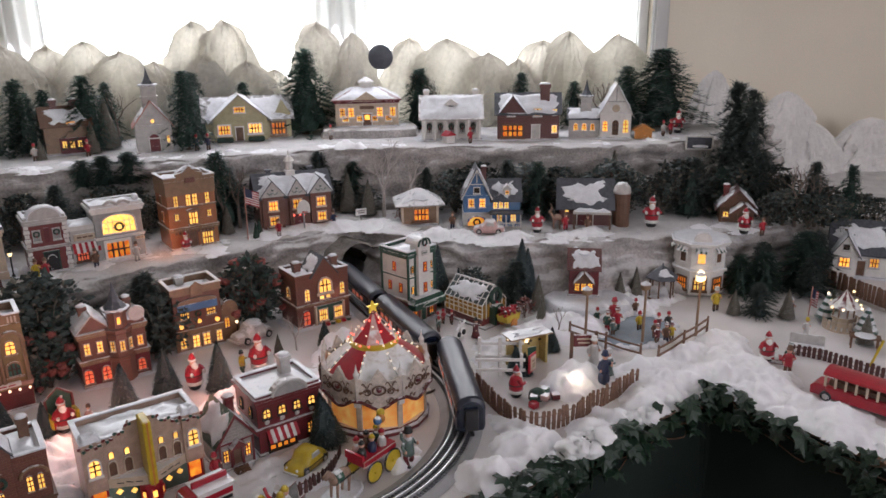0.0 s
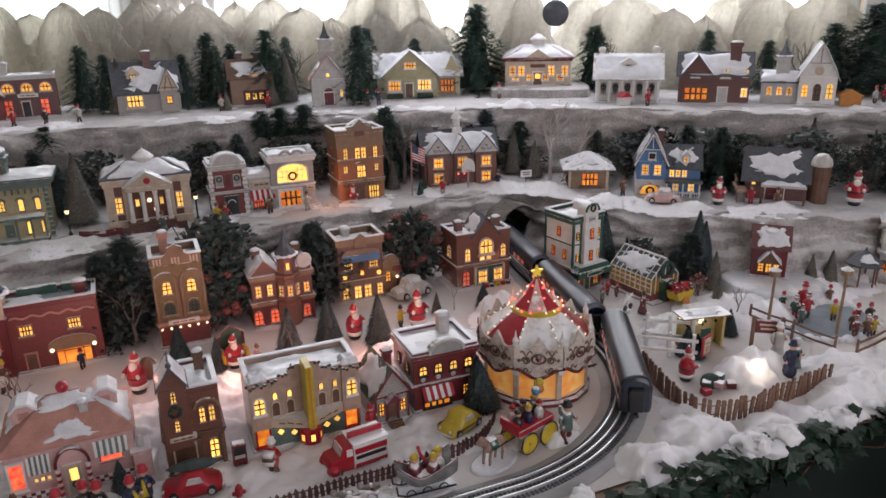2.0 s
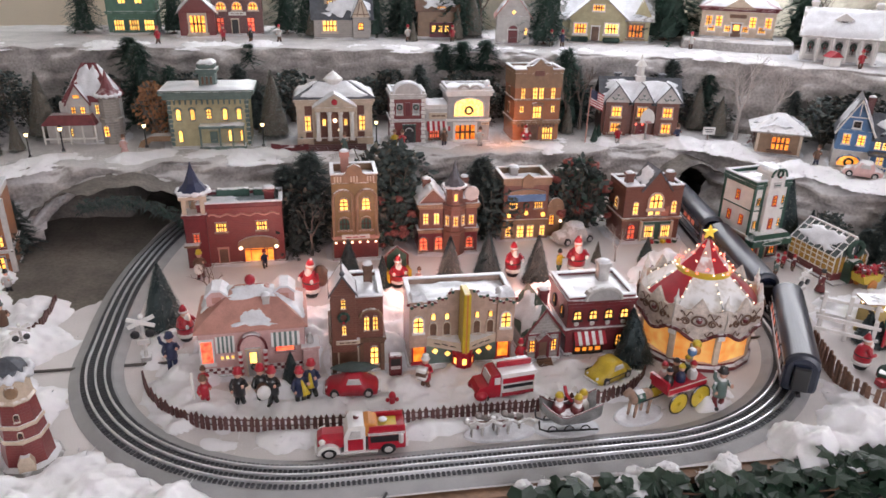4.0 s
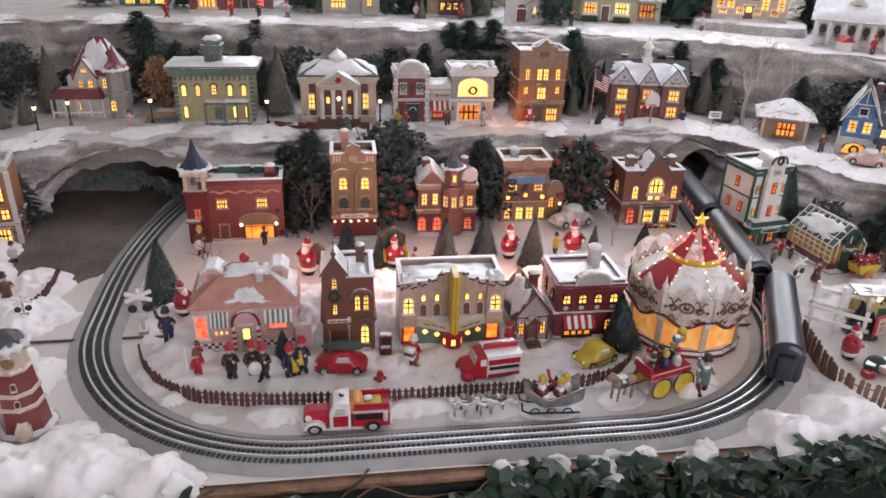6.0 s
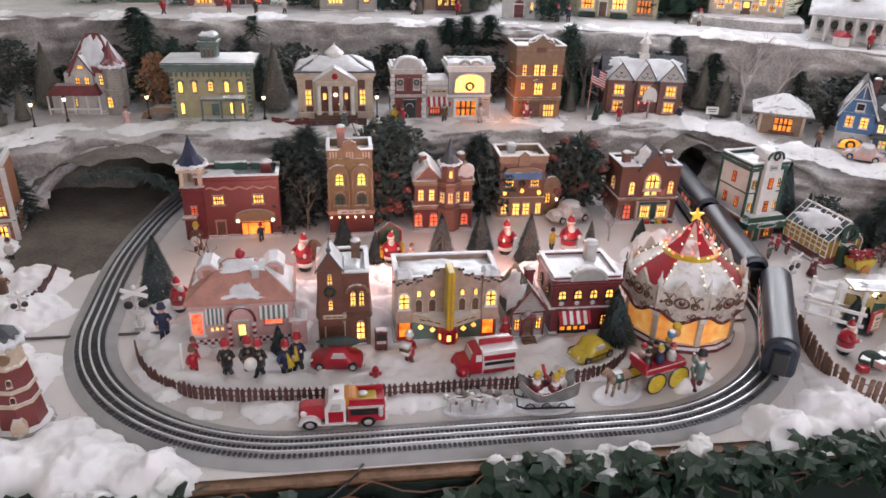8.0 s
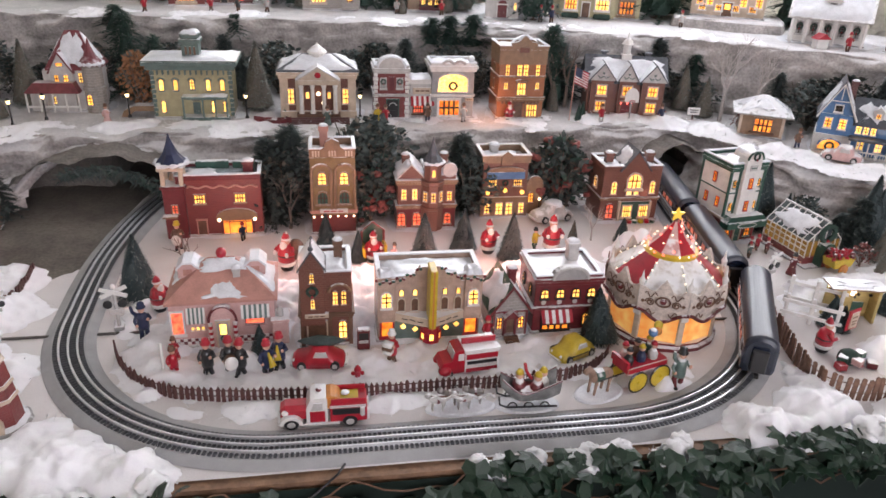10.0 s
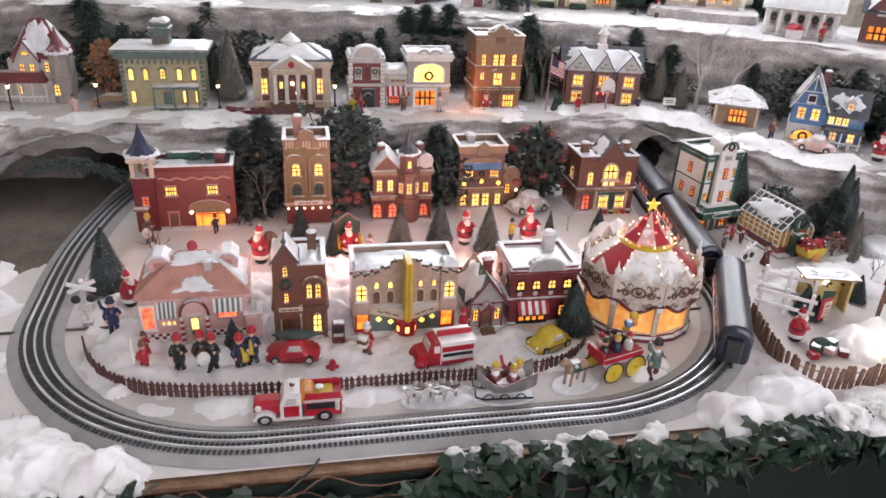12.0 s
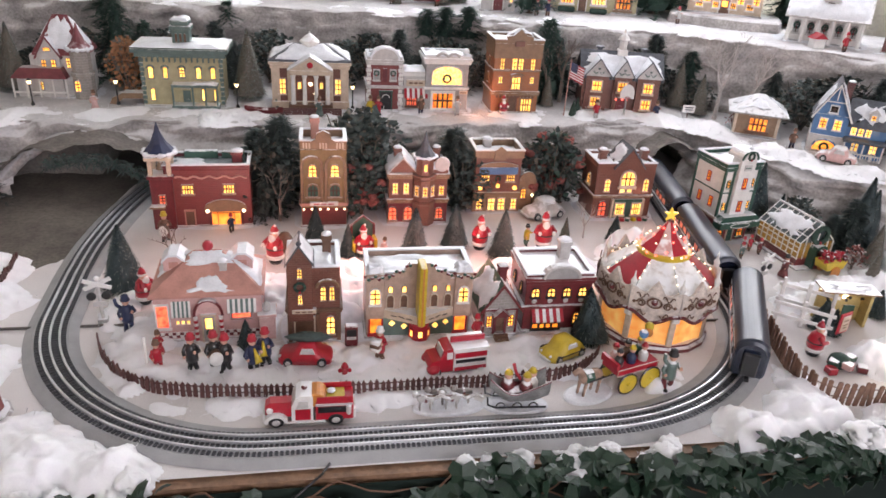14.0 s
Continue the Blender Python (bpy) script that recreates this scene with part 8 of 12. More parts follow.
    for k in range(40):
        f = 0.0 if k < 16 else (k - 16) / 24
        a = k * 2.4
        rr = 0.059 * (1 - f) + 0.01 * f
        part("bulb", BULBMESH if k % 2 else REDBULBMESH, None, t, "", Matrix.Translation((rr * math.cos(a), rr * math.sin(a), 0.199 + 0.05 * f)))
    st = Mesh()
    pts = [((0.016 if k % 2 == 0 else 0.0068) * math.sin(math.pi * k / 5), (0.016 if k % 2 == 0 else 0.0068) * math.cos(math.pi * k / 5)) for k in range(10)]
    st.extrude(pts, -0.003, 0.003, at=Matrix.Translation((0, 0, 0.274)) @ Matrix.Rotation(radians(-18), 4, "Z"))
    part("star", st, GOLD, t, "yellow five-pointed star")


BOARD = mat("cream_carved_board", (0.72, 0.63, 0.56), 0.35, var=0.3, scale=110, coat=0.3)
mat_panel = glow_mat("amber_panel", (1.0, 0.55, 0.17), (0.8, 0.28, 0.05), 0.75, 30)
BULBMESH = Mesh().ball(0, 0, 0, 0.0018, n=6).data("bulb", BULB)
REDBULBMESH = Mesh().ball(0, 0, 0, 0.0024, n=6).data("red_bulb", REDBULB)
carousel()


# ---- fences, signals and street furniture ----
def picket_fence(name, label, pts, height, width, pitch, material, z=TABLE, pointed=False):
    """Pickets along a line, with two rails behind them."""
    f = thing(name, label, "fence", Matrix.Identity(4))
    line = resample(pts, 0.0015)
    m = Mesh()
    top = height - (width * 0.9 if pointed else 0.002)
    m.extrude([(-width / 2, 0), (width / 2, 0), (width / 2, top), (0, height), (-width / 2, top)], -0.0016, 0.0016)
    picket = m.data("picket", material)
    gap, k = 0.0, 0
    for a, b in zip(line, line[1:]):
        gap += (b - a).length
        if gap >= pitch:
            gap -= pitch
            d = b - a
            k += 1
            lean = random.uniform(-2.5, 2.5)
            part("picket", picket, None, f, at=Matrix.Translation((a.x, a.y, z + random.uniform(-0.002, 0.001))) @ Matrix.Rotation(math.atan2(d.y, d.x), 4, "Z") @ Matrix.Rotation(radians(lean), 4, "Y") @ Matrix.Rotation(radians(random.uniform(-5, 5)), 4, "X"))
    for zz in (0.3, 0.68):
        part("fence_rail", Mesh().tube([(p.x, p.y + 0.0025, z + height * zz) for p in line[::8]], 0.0011, n=4), material, f)
    return f


picket_fence("picket_fence", "dark brown picket fence along the village green", [(-0.405, 1.19), (-0.38, 1.13), (-0.34, 1.075), (-0.28, 1.035), (-0.2, 1.016), (-0.1, 1.006), (0.05, 1.0), (0.2, 1.003), (0.32, 1.005), (0.43, 1.017), (0.49, 1.045), (0.525, 1.085)], 0.03, 0.0066, 0.0104, DKPICKET, pointed=True)
picket_fence("snow_fence", "brown wooden slat snow fence beside the railway", [(1.03, 1.66), (1.0, 1.55), (0.97, 1.43), (0.94, 1.3), (0.915, 1.18), (0.885, 1.06), (0.87, 0.97), (0.885, 0.915), (0.96, 0.893), (1.05, 0.9), (1.13, 0.908), (1.22, 0.918)], 0.049, 0.0078, 0.0125, PICKET)
picket_fence("picket_fence", "low dark fence by the curved tracks", [(-0.78, 1.3), (-0.71, 1.3), (-0.66, 1.35), (-0.645, 1.45), (-0.65, 1.52)], 0.03, 0.008, 0.012, DKPICKET)
picket_fence("picket_fence", "weathered fence below the white house", [(2.2, 1.0), (2.15, 0.85), (2.1, 0.72), (2.05, 0.55), (2.0, 0.3)], 0.055, 0.01, 0.014, PICKET, TABLE + 0.02)
picket_fence("picket_fence", "short dark fence in front of the mini park", [(1.66, 0.8), (1.69, 0.72), (1.7, 0.6), (1.72, 0.45)], 0.03, 0.008, 0.012, DKPICKET)


def rail_fence(pts):
    f = thing("rail_fence", "rustic brown post and rail fence by the pond", "fence", Matrix.Identity(4), "pond fences")
    for x, y in pts:
        part("post", Mesh().tube([(x, y, TABLE), (x + 0.001, y, TABLE + 0.05)], 0.0035, 0.003, 7), PICKET, f)
    for (xa, ya), (xb, yb) in zip(pts, pts[1:]):
        for z in (0.022, 0.042):
            part("rail", Mesh().tube([(xa, ya, TABLE + z), ((xa + xb) / 2, (ya + yb) / 2, TABLE + z - 0.002), (xb, yb, TABLE + z + 0.001)], 0.0028, n=6), PICKET, f)


rail_fence([(1.29, 1.21), (1.31, 1.1), (1.325, 1.0)])
rail_fence([(1.35, 0.965), (1.48, 0.985), (1.61, 1.005)])


def crossing_signal(x, y, rz, h=0.1):
    s = thing("crossing_signal", "white railway crossing signal with crossed boards", "crossing signal", Matrix.Translation((x, y, TABLE)) @ Matrix.Rotation(radians(rz), 4, "Z"), "crossing signals")
    k = h / 0.1
    part("foot", Mesh().box(-0.009 * k, 0.009 * k, -0.009 * k, 0.009 * k, 0, 0.012 * k, c=0.001), GREY, s)
    part("mast", Mesh().tube([(0, 0, 0.01 * k), (0, 0, 0.095 * k)], 0.0035 * k, n=8), LTGREY, s)
    for a in (22, -22):
        part("cross_board", Mesh().box(-0.026 * k, 0.026 * k, -0.006, -0.004, -0.004 * k, 0.004 * k, at=Matrix.Translation((0, -0.001 if a > 0 else 0.0012, 0.088 * k)) @ Matrix.Rotation(radians(a), 4, "Y")), WHITE, s)
    part("lamp_bar", Mesh().box(-0.018 * k, 0.018 * k, -0.004, -0.002, 0.061 * k, 0.064 * k), LTGREY, s)
    for u in (-0.013, 0.013):
        part("lamp", Mesh().lathe([(0.0085 * k, 0), (0.0085 * k, 0.003), (0.004 * k, 0.004)], 12, at=Matrix.Translation((u * k, -0.004, 0.063 * k)) @ Matrix.Rotation(radians(90), 4, "X")), BLACK, s)
    part("sign_plate", Mesh().box(-0.012 * k, 0.012 * k, -0.006, -0.004, 0.04 * k, 0.051 * k, c=0.0005), LTGREY, s)
    part("cap", Mesh().ball(0, 0, 0.098 * k, 0.005 * k), WHITE, s)


crossing_signal(-0.412, 1.262, 8)
crossing_signal(1.005, 1.325, 20, 0.085)
crossing_signal(-0.645, 1.31, 20, 0.072)


LAMPHEAD = mat("lamp_head", (0.9, 0.75, 0.5), 0.4, glow=(1.0, 0.72, 0.36), strength=3.5)


def street_lamp(x, y, z, h=0.075):
    s = thing("street_lamp", "small black street lamp with a glowing lantern", "street lamp", Matrix.Translation((x, y, z)), "street lamps")
    part("post", Mesh().lathe([(0.006, 0), (0.005, 0.006), (0.0022, 0.01), (0.0022, h * 0.8), (0.004, h * 0.82)], 8), BLACK, s)
    part("lantern", Mesh().lathe([(0.004, h * 0.82), (0.0062, h * 0.94), (0.0055, h * 0.95)], 6), LAMPHEAD, s, "glowing lantern")
    part("cap", Mesh().lathe([(0.0075, h * 0.95), (0.004, h * 1.0), (0.001, h * 1.04)], 6), BLACK, s)


for x, y in ((-0.575, 2.2), (-0.235, 2.185), (0.105, 2.185), (-0.87, 2.12), (-0.8, 2.18)):
    street_lamp(x, y, TIER2)


def tall_lamp(x, y, h):
    s = thing("park_lamp", "tall thin brown park lamp with a bright head", "street lamp", Matrix.Translation((x, y, TABLE)), "park lamps")
    part("post", Mesh().tube([(0, 0, 0), (0.002, 0, h)], 0.004, 0.003, 8), TAN, s)
    part("lantern", Mesh().box(-0.012, 0.012, -0.009, 0.009, h, h + 0.017, c=0.003), LAMPHEAD if h > 0.155 else TAN, s, "bright lamp head" if h > 0.155 else "unlit lamp head")
    part("cap", Mesh().lathe([(0.015, h + 0.017), (0.006, h + 0.022), (0.001, h + 0.025)], 8), TAN, s)


tall_lamp(1.294, 1.157, 0.14)
tall_lamp(1.571, 1.012, 0.158)
tall_lamp(1.42, 1.07, 0.15)


def flag_pole(x, y, z, h):
    s = thing("flagpole", "thin flagpole with a red, white and blue striped flag", "flag", Matrix.Translation((x, y, z)))
    part("pole", Mesh().tube([(0, 0, 0), (0.003, 0, h)], 0.0018, n=6), ROOFPINK, s)
    fl = Mesh()
    n, L, H = 13, 0.058, 0.05
    for j in range(n + 1):
        for i in range(9):
            u = i / 8
            fl.v.append((0.003 + L * u * 0.8, -0.01 * math.sin(u * 6) * u, h - 0.006 - H * j / n - 0.022 * u))
    for j in range(n):
        for i in range(8):
            a = 9 * j + i
            fl.f.append((a, a + 1, a + 10, a + 9))
            fl.m.append(2 if i < 4 and j < 7 else j % 2)
    part("flag", fl, [RED, WHITE, NAVY], s, "striped flag", smooth=True)


flag_pole(0.765, 2.14, TIER2, 0.175)
flag_pole(1.945, 0.9, TABLE, 0.09)


# ---- vehicles ----
def wheels(parent, xs, y, r, w=0.008, m=BLACK):
    for x in xs:
        for s in (-1, 1):
            wl = part("wheel", Mesh().lathe([(r * 0.92, -w / 2), (r, -w / 3), (r, w / 3), (r * 0.92, w / 2)], 16, at=Matrix.Translation((x, s * y, r)) @ Matrix.Rotation(radians(90), 4, "X")), m, parent)
            part("hub", Mesh().lathe([(r * 0.55, -w * 0.62), (r * 0.5, w * 0.62)], 12, at=Matrix.Translation((x, s * y, r)) @ Matrix.Rotation(radians(90), 4, "X")), LTGREY, wl)


def fire_truck():
    t = thing("fire_truck", "red and white toy fire truck with a yellow hose bed", "toy truck", Matrix.Translation((-0.022, 0.95, TABLE)) @ Matrix.Rotation(radians(180), 4, "Z") @ Matrix.Diagonal((0.97, 0.92, 0.8, 1)))
    part("hood", Mesh().box(0.02, 0.07, -0.018, 0.018, 0.012, 0.048, c=0.008), RED, t)
    part("grille", Mesh().box(0.068, 0.0715, -0.008, 0.008, 0.016, 0.036, c=0.001), LTGREY, t)
    part("cab", Mesh().extrude([(-0.008, 0.012), (0.027, 0.012), (0.027, 0.046), (0.02, 0.066), (0.012, 0.071), (-0.006, 0.071), (-0.008, 0.066)], -0.022, 0.022), WHITE, t, "white cab")
    for s in (-1, 1):
        part("door", Mesh().box(-0.004, 0.021, s * 0.0225 - 0.001, s * 0.0225 + 0.001, 0.014, 0.04, c=0.0006), RED, t)
        part("window", Mesh().extrude([(0.0, 0.043), (0.019, 0.043), (0.014, 0.06), (0.0, 0.06)], s * 0.0225 - 0.001, s * 0.0225 + 0.001), LTGREY, t)
        arc = [(0.052 + 0.019 * math.cos(math.pi * k / 10), 0.012 + 0.02 * math.sin(math.pi * k / 10)) for k in range(11)]
        part("front_fender", Mesh().extrude(arc + [(0.052 + 0.0135 * math.cos(math.pi * k / 10), 0.011 + 0.0145 * math.sin(math.pi * k / 10)) for k in range(10, -1, -1)], s * 0.021 - 0.006, s * 0.021 + 0.006), WHITE, t)
        part("running_board", Mesh().box(-0.028, 0.034, s * 0.024 - 0.003, s * 0.024 + 0.003, 0.009, 0.0125, c=0.0008), WHITE, t)
        part("ladder", Mesh().box(-0.072, -0.012, s * 0.0235 - 0.0012, s * 0.0235 + 0.0012, 0.049, 0.0515).box(-0.072, -0.012, s * 0.0235 - 0.0012, s * 0.0235 + 0.0012, 0.0465, 0.048), LTGREY, t)
        part("headlight", Mesh().ball(0.062, s * 0.018, 0.036, 0.006, n=8), WHITE, t)
        part("equipment_panel", Mesh().box(-0.062, -0.016, s * 0.0235 - 0.001, s * 0.0235 + 0.001, 0.03, 0.044), BLACK, t)
        part("tail_panel", Mesh().box(-0.078, -0.073, s * 0.016 - 0.005, s * 0.016 + 0.005, 0.012, 0.034), WHITE, t)
        part("air_bottle", Mesh().lathe([(0.003, 0.026), (0.0042, 0.028), (0.0042, 0.046), (0.002, 0.049)], 8, at=Matrix.Translation((-0.066, s * 0.025, 0))), LTGREY, t)
    part("bed", Mesh().box(-0.074, -0.012, -0.023, 0.023, 0.01, 0.055, c=0.002), RED, t)
    part("hose_bed", Mesh().box(-0.06, -0.02, -0.016, 0.016, 0.053, 0.058, c=0.001), YELLOW, t, "yellow hose bed")
    for s in (-1, 1):
        part("bed_wall", Mesh().box(-0.072, -0.014, s * 0.0205 - 0.0015, s * 0.0205 + 0.0015, 0.055, 0.066, c=0.0005), RED, t)
    part("snow", Mesh().ball(-0.038, -0.004, 0.061, 0.008, n=8, sz=0.5), SNOW, t)
    part("hose_reel", Mesh().lathe([(0.014, -0.02), (0.016, -0.018), (0.016, 0.018), (0.014, 0.02)], 16, at=Matrix.Translation((-0.014, 0, 0.056)) @ Matrix.Rotation(radians(90), 4, "X")), ORANGEP, t)
    part("bell", Mesh().ball(0.006, 0, 0.075, 0.005, n=8), DKRED, t)
    part("bumper", Mesh().box(0.07, 0.075, -0.02, 0.02, 0.008, 0.014, c=0.001), WHITE, t)
    wheels(t, (0.052, -0.045), 0.022, 0.0125)


fire_truck()


def delivery_truck():
    t = thing("delivery_truck", "red and white toy milk delivery truck", "toy truck", Matrix.Translation((0.24, 1.062, TABLE + 0.004)) @ Matrix.Rotation(radians(187), 4, "Z") @ Matrix.Scale(0.9, 4))
    part("cab", Mesh().extrude([(0.012, 0.008), (0.06, 0.008), (0.062, 0.024), (0.056, 0.034), (0.038, 0.037), (0.032, 0.056), (0.024, 0.06), (0.012, 0.06)], -0.023, 0.023), RED, t, "rounded red cab")
    part("windscreen", Mesh().extrude([(0.0325, 0.04), (0.0375, 0.04), (0.0335, 0.056), (0.0285, 0.056)], -0.018, 0.018), LTGREY, t)
    for s in (-1, 1):
        part("side_window", Mesh().box(0.014, 0.026, s * 0.0235 - 0.001, s * 0.0235 + 0.001, 0.038, 0.053), WHITE, t)
        part("fender", Mesh().ball(0.052, s * 0.02, 0.016, 0.014, n=12, sz=0.8), RED, t, smooth=True)
        part("shelf_band", Mesh().box(-0.054, 0.008, s * 0.0265 - 0.001, s * 0.0265 + 0.001, 0.028, 0.035), BLACK, t)
    part("box_body", Mesh().box(-0.058, 0.012, -0.026, 0.026, 0.008, 0.056, c=0.002), WHITE, t)
    part("awning_roof", Mesh().extrude([(-0.06, 0.056), (0.014, 0.056), (0.014, 0.062), (-0.06, 0.062)], -0.029, 0.029), WHITE, t)
    for s in (-1, 1):
        part("side_stripe", Mesh().box(-0.056, 0.01, s * 0.0268 - 0.0008, s * 0.0268 + 0.0008, 0.04, 0.051).box(-0.056, 0.01, s * 0.0268 - 0.0008, s * 0.0268 + 0.0008, 0.01, 0.018), RED, t, "red side stripe")
    part("roof_board", Mesh().box(-0.058, 0.014, -0.003, 0.003, 0.062, 0.074, c=0.001), RED, t)
    wheels(t, (0.045, -0.04), 0.022, 0.009)


delivery_truck()


def round_car(name, label, x, y, rz, body, scale=1.0, cargo=None, z=TABLE):
    t = thing(name, label, "toy car", Matrix.Translation((x, y, z + 0.006)) @ Matrix.Rotation(radians(rz), 4, "Z") @ Matrix.Scale(scale, 4))
    m = Mesh()
    rings = [(-0.044, 0.004, 0.014, 0.012), (-0.04, 0.004, 0.021, 0.018), (-0.026, 0.004, 0.024, 0.023), (-0.019, 0.004, 0.024, 0.034), (-0.015, 0.004, 0.024, 0.038), (0.007, 0.004, 0.024, 0.038), (0.012, 0.004, 0.024, 0.033), (0.018, 0.004, 0.024, 0.024), (0.036, 0.004, 0.023, 0.021), (0.043, 0.004, 0.016, 0.014)]
    for rx, z0, hw, z1 in rings:
        m.v += [(rx, -hw, z0), (rx, -hw, z0 + (z1 - z0) * 0.45), (rx, -hw * 0.72, z1 - 0.003), (rx, -hw * 0.4, z1), (rx, hw * 0.4, z1), (rx, hw * 0.72, z1 - 0.003), (rx, hw, z0 + (z1 - z0) * 0.45), (rx, hw, z0)]
    for i in range(len(rings) - 1):
        m.f += [(8 * i + j, 8 * i + (j + 1) % 8, 8 * i + 8 + (j + 1) % 8, 8 * i + 8 + j) for j in range(8)]
    m.f += [tuple(range(7, -1, -1)), tuple(8 * (len(rings) - 1) + j for j in range(8))]
    m.m = [0] * len(m.f)
    part("body", m, body, t, smooth=True)
    for s in (-1, 1):
        part("side_window", Mesh().extrude([(-0.016, 0.024), (0.008, 0.024), (0.004, 0.033), (-0.013, 0.033)], s * 0.021 - 0.0015, s * 0.021 + 0.0015), LTGREY, t)
        part("headlight", Mesh().ball(0.04, s * 0.012, 0.014, 0.003, n=6), WHITE, t)
    if body is LTGREY:
        part("roof_snow", Mesh().ball(-0.005, 0, 0.037, 0.018, n=10, sz=0.2), SNOW, t, smooth=True)
    if body is YELLOW:
        for s in (-1, 1):
            part("side_stripe", Mesh().box(-0.036, 0.034, s * 0.0235 - 0.001, s * 0.0235 + 0.001, 0.0125, 0.0145), BLACK, t, "black side stripe")
    part("bumper", Mesh().box(0.04, 0.046, -0.017, 0.017, 0.005, 0.009, c=0.001), LTGREY, t)
    part("bumper", Mesh().box(-0.047, -0.041, -0.017, 0.017, 0.005, 0.009, c=0.001), LTGREY, t)
    wheels(t, (-0.027, 0.027), 0.021, 0.008)
    if cargo:
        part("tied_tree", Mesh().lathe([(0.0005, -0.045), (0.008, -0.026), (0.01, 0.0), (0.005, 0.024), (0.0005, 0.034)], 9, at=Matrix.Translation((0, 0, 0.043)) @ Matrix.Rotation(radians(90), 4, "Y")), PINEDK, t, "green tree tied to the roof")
    return t


round_car("toy_car", "red toy car with a Christmas tree tied on top", -0.028, 1.105, 176, RED, 1.1, True)
round_car("taxi", "yellow toy taxi with a black side stripe", 0.45, 1.085, 205, YELLOW, 1.02)
round_car("parked_car", "grey-white snowed-over toy car", 0.6, 1.735, 195, LTGREY, 1.3)
round_car("pink_car", "long pink toy car on the terrace", 1.41, 1.7, 140, PINK, 1.15, z=TIER2)


def tour_bus():
    t = thing("tour_bus", "long red toy bus with cream window posts", "toy bus", Matrix.Translation((1.52, 0.55, TABLE + 0.002)) @ Matrix.Rotation(radians(97), 4, "Z"))
    part("body", Mesh().box(-0.1, 0.075, -0.028, 0.028, 0.008, 0.036, c=0.004).extrude([(0.075, 0.008), (0.105, 0.008), (0.106, 0.026), (0.098, 0.034), (0.075, 0.036)], -0.022, 0.022), RED, t)
    part("roof", Mesh().extrude([(0.03 * math.cos(math.pi * k / 8), 0.062 + 0.014 * math.sin(math.pi * k / 8)) for k in range(9)], -0.08, 0.1, at=Matrix.Rotation(radians(90), 4, "Z")), RED, t)
    for s in (-1, 1):
        for k in range(9):
            part("window_post", Mesh().box(-0.096 + 0.021 * k, -0.091 + 0.021 * k, s * 0.027 - 0.001, s * 0.027 + 0.001, 0.036, 0.063), CREAM, t)
        part("seat", Mesh().box(-0.094, 0.07, s * 0.014 - 0.004, s * 0.014 + 0.004, 0.036, 0.05, c=0.002), BROWN, t)
    wheels(t, (-0.065, 0.07), 0.026, 0.012)


tour_bus()


# ---- figurines: one plain painted mesh each ----
FIG = [RED, WHITE, SKIN, BLACK, NAVY, DKGREEN, YELLOW, BROWN, LTGREY, PINK, DKRED, TEAL]
FIG_NAMES = {"red": 0, "white": 1, "skin": 2, "black": 3, "navy": 4, "green": 5, "yellow": 6, "brown": 7, "grey": 8, "pink": 9, "maroon": 10, "teal": 11}


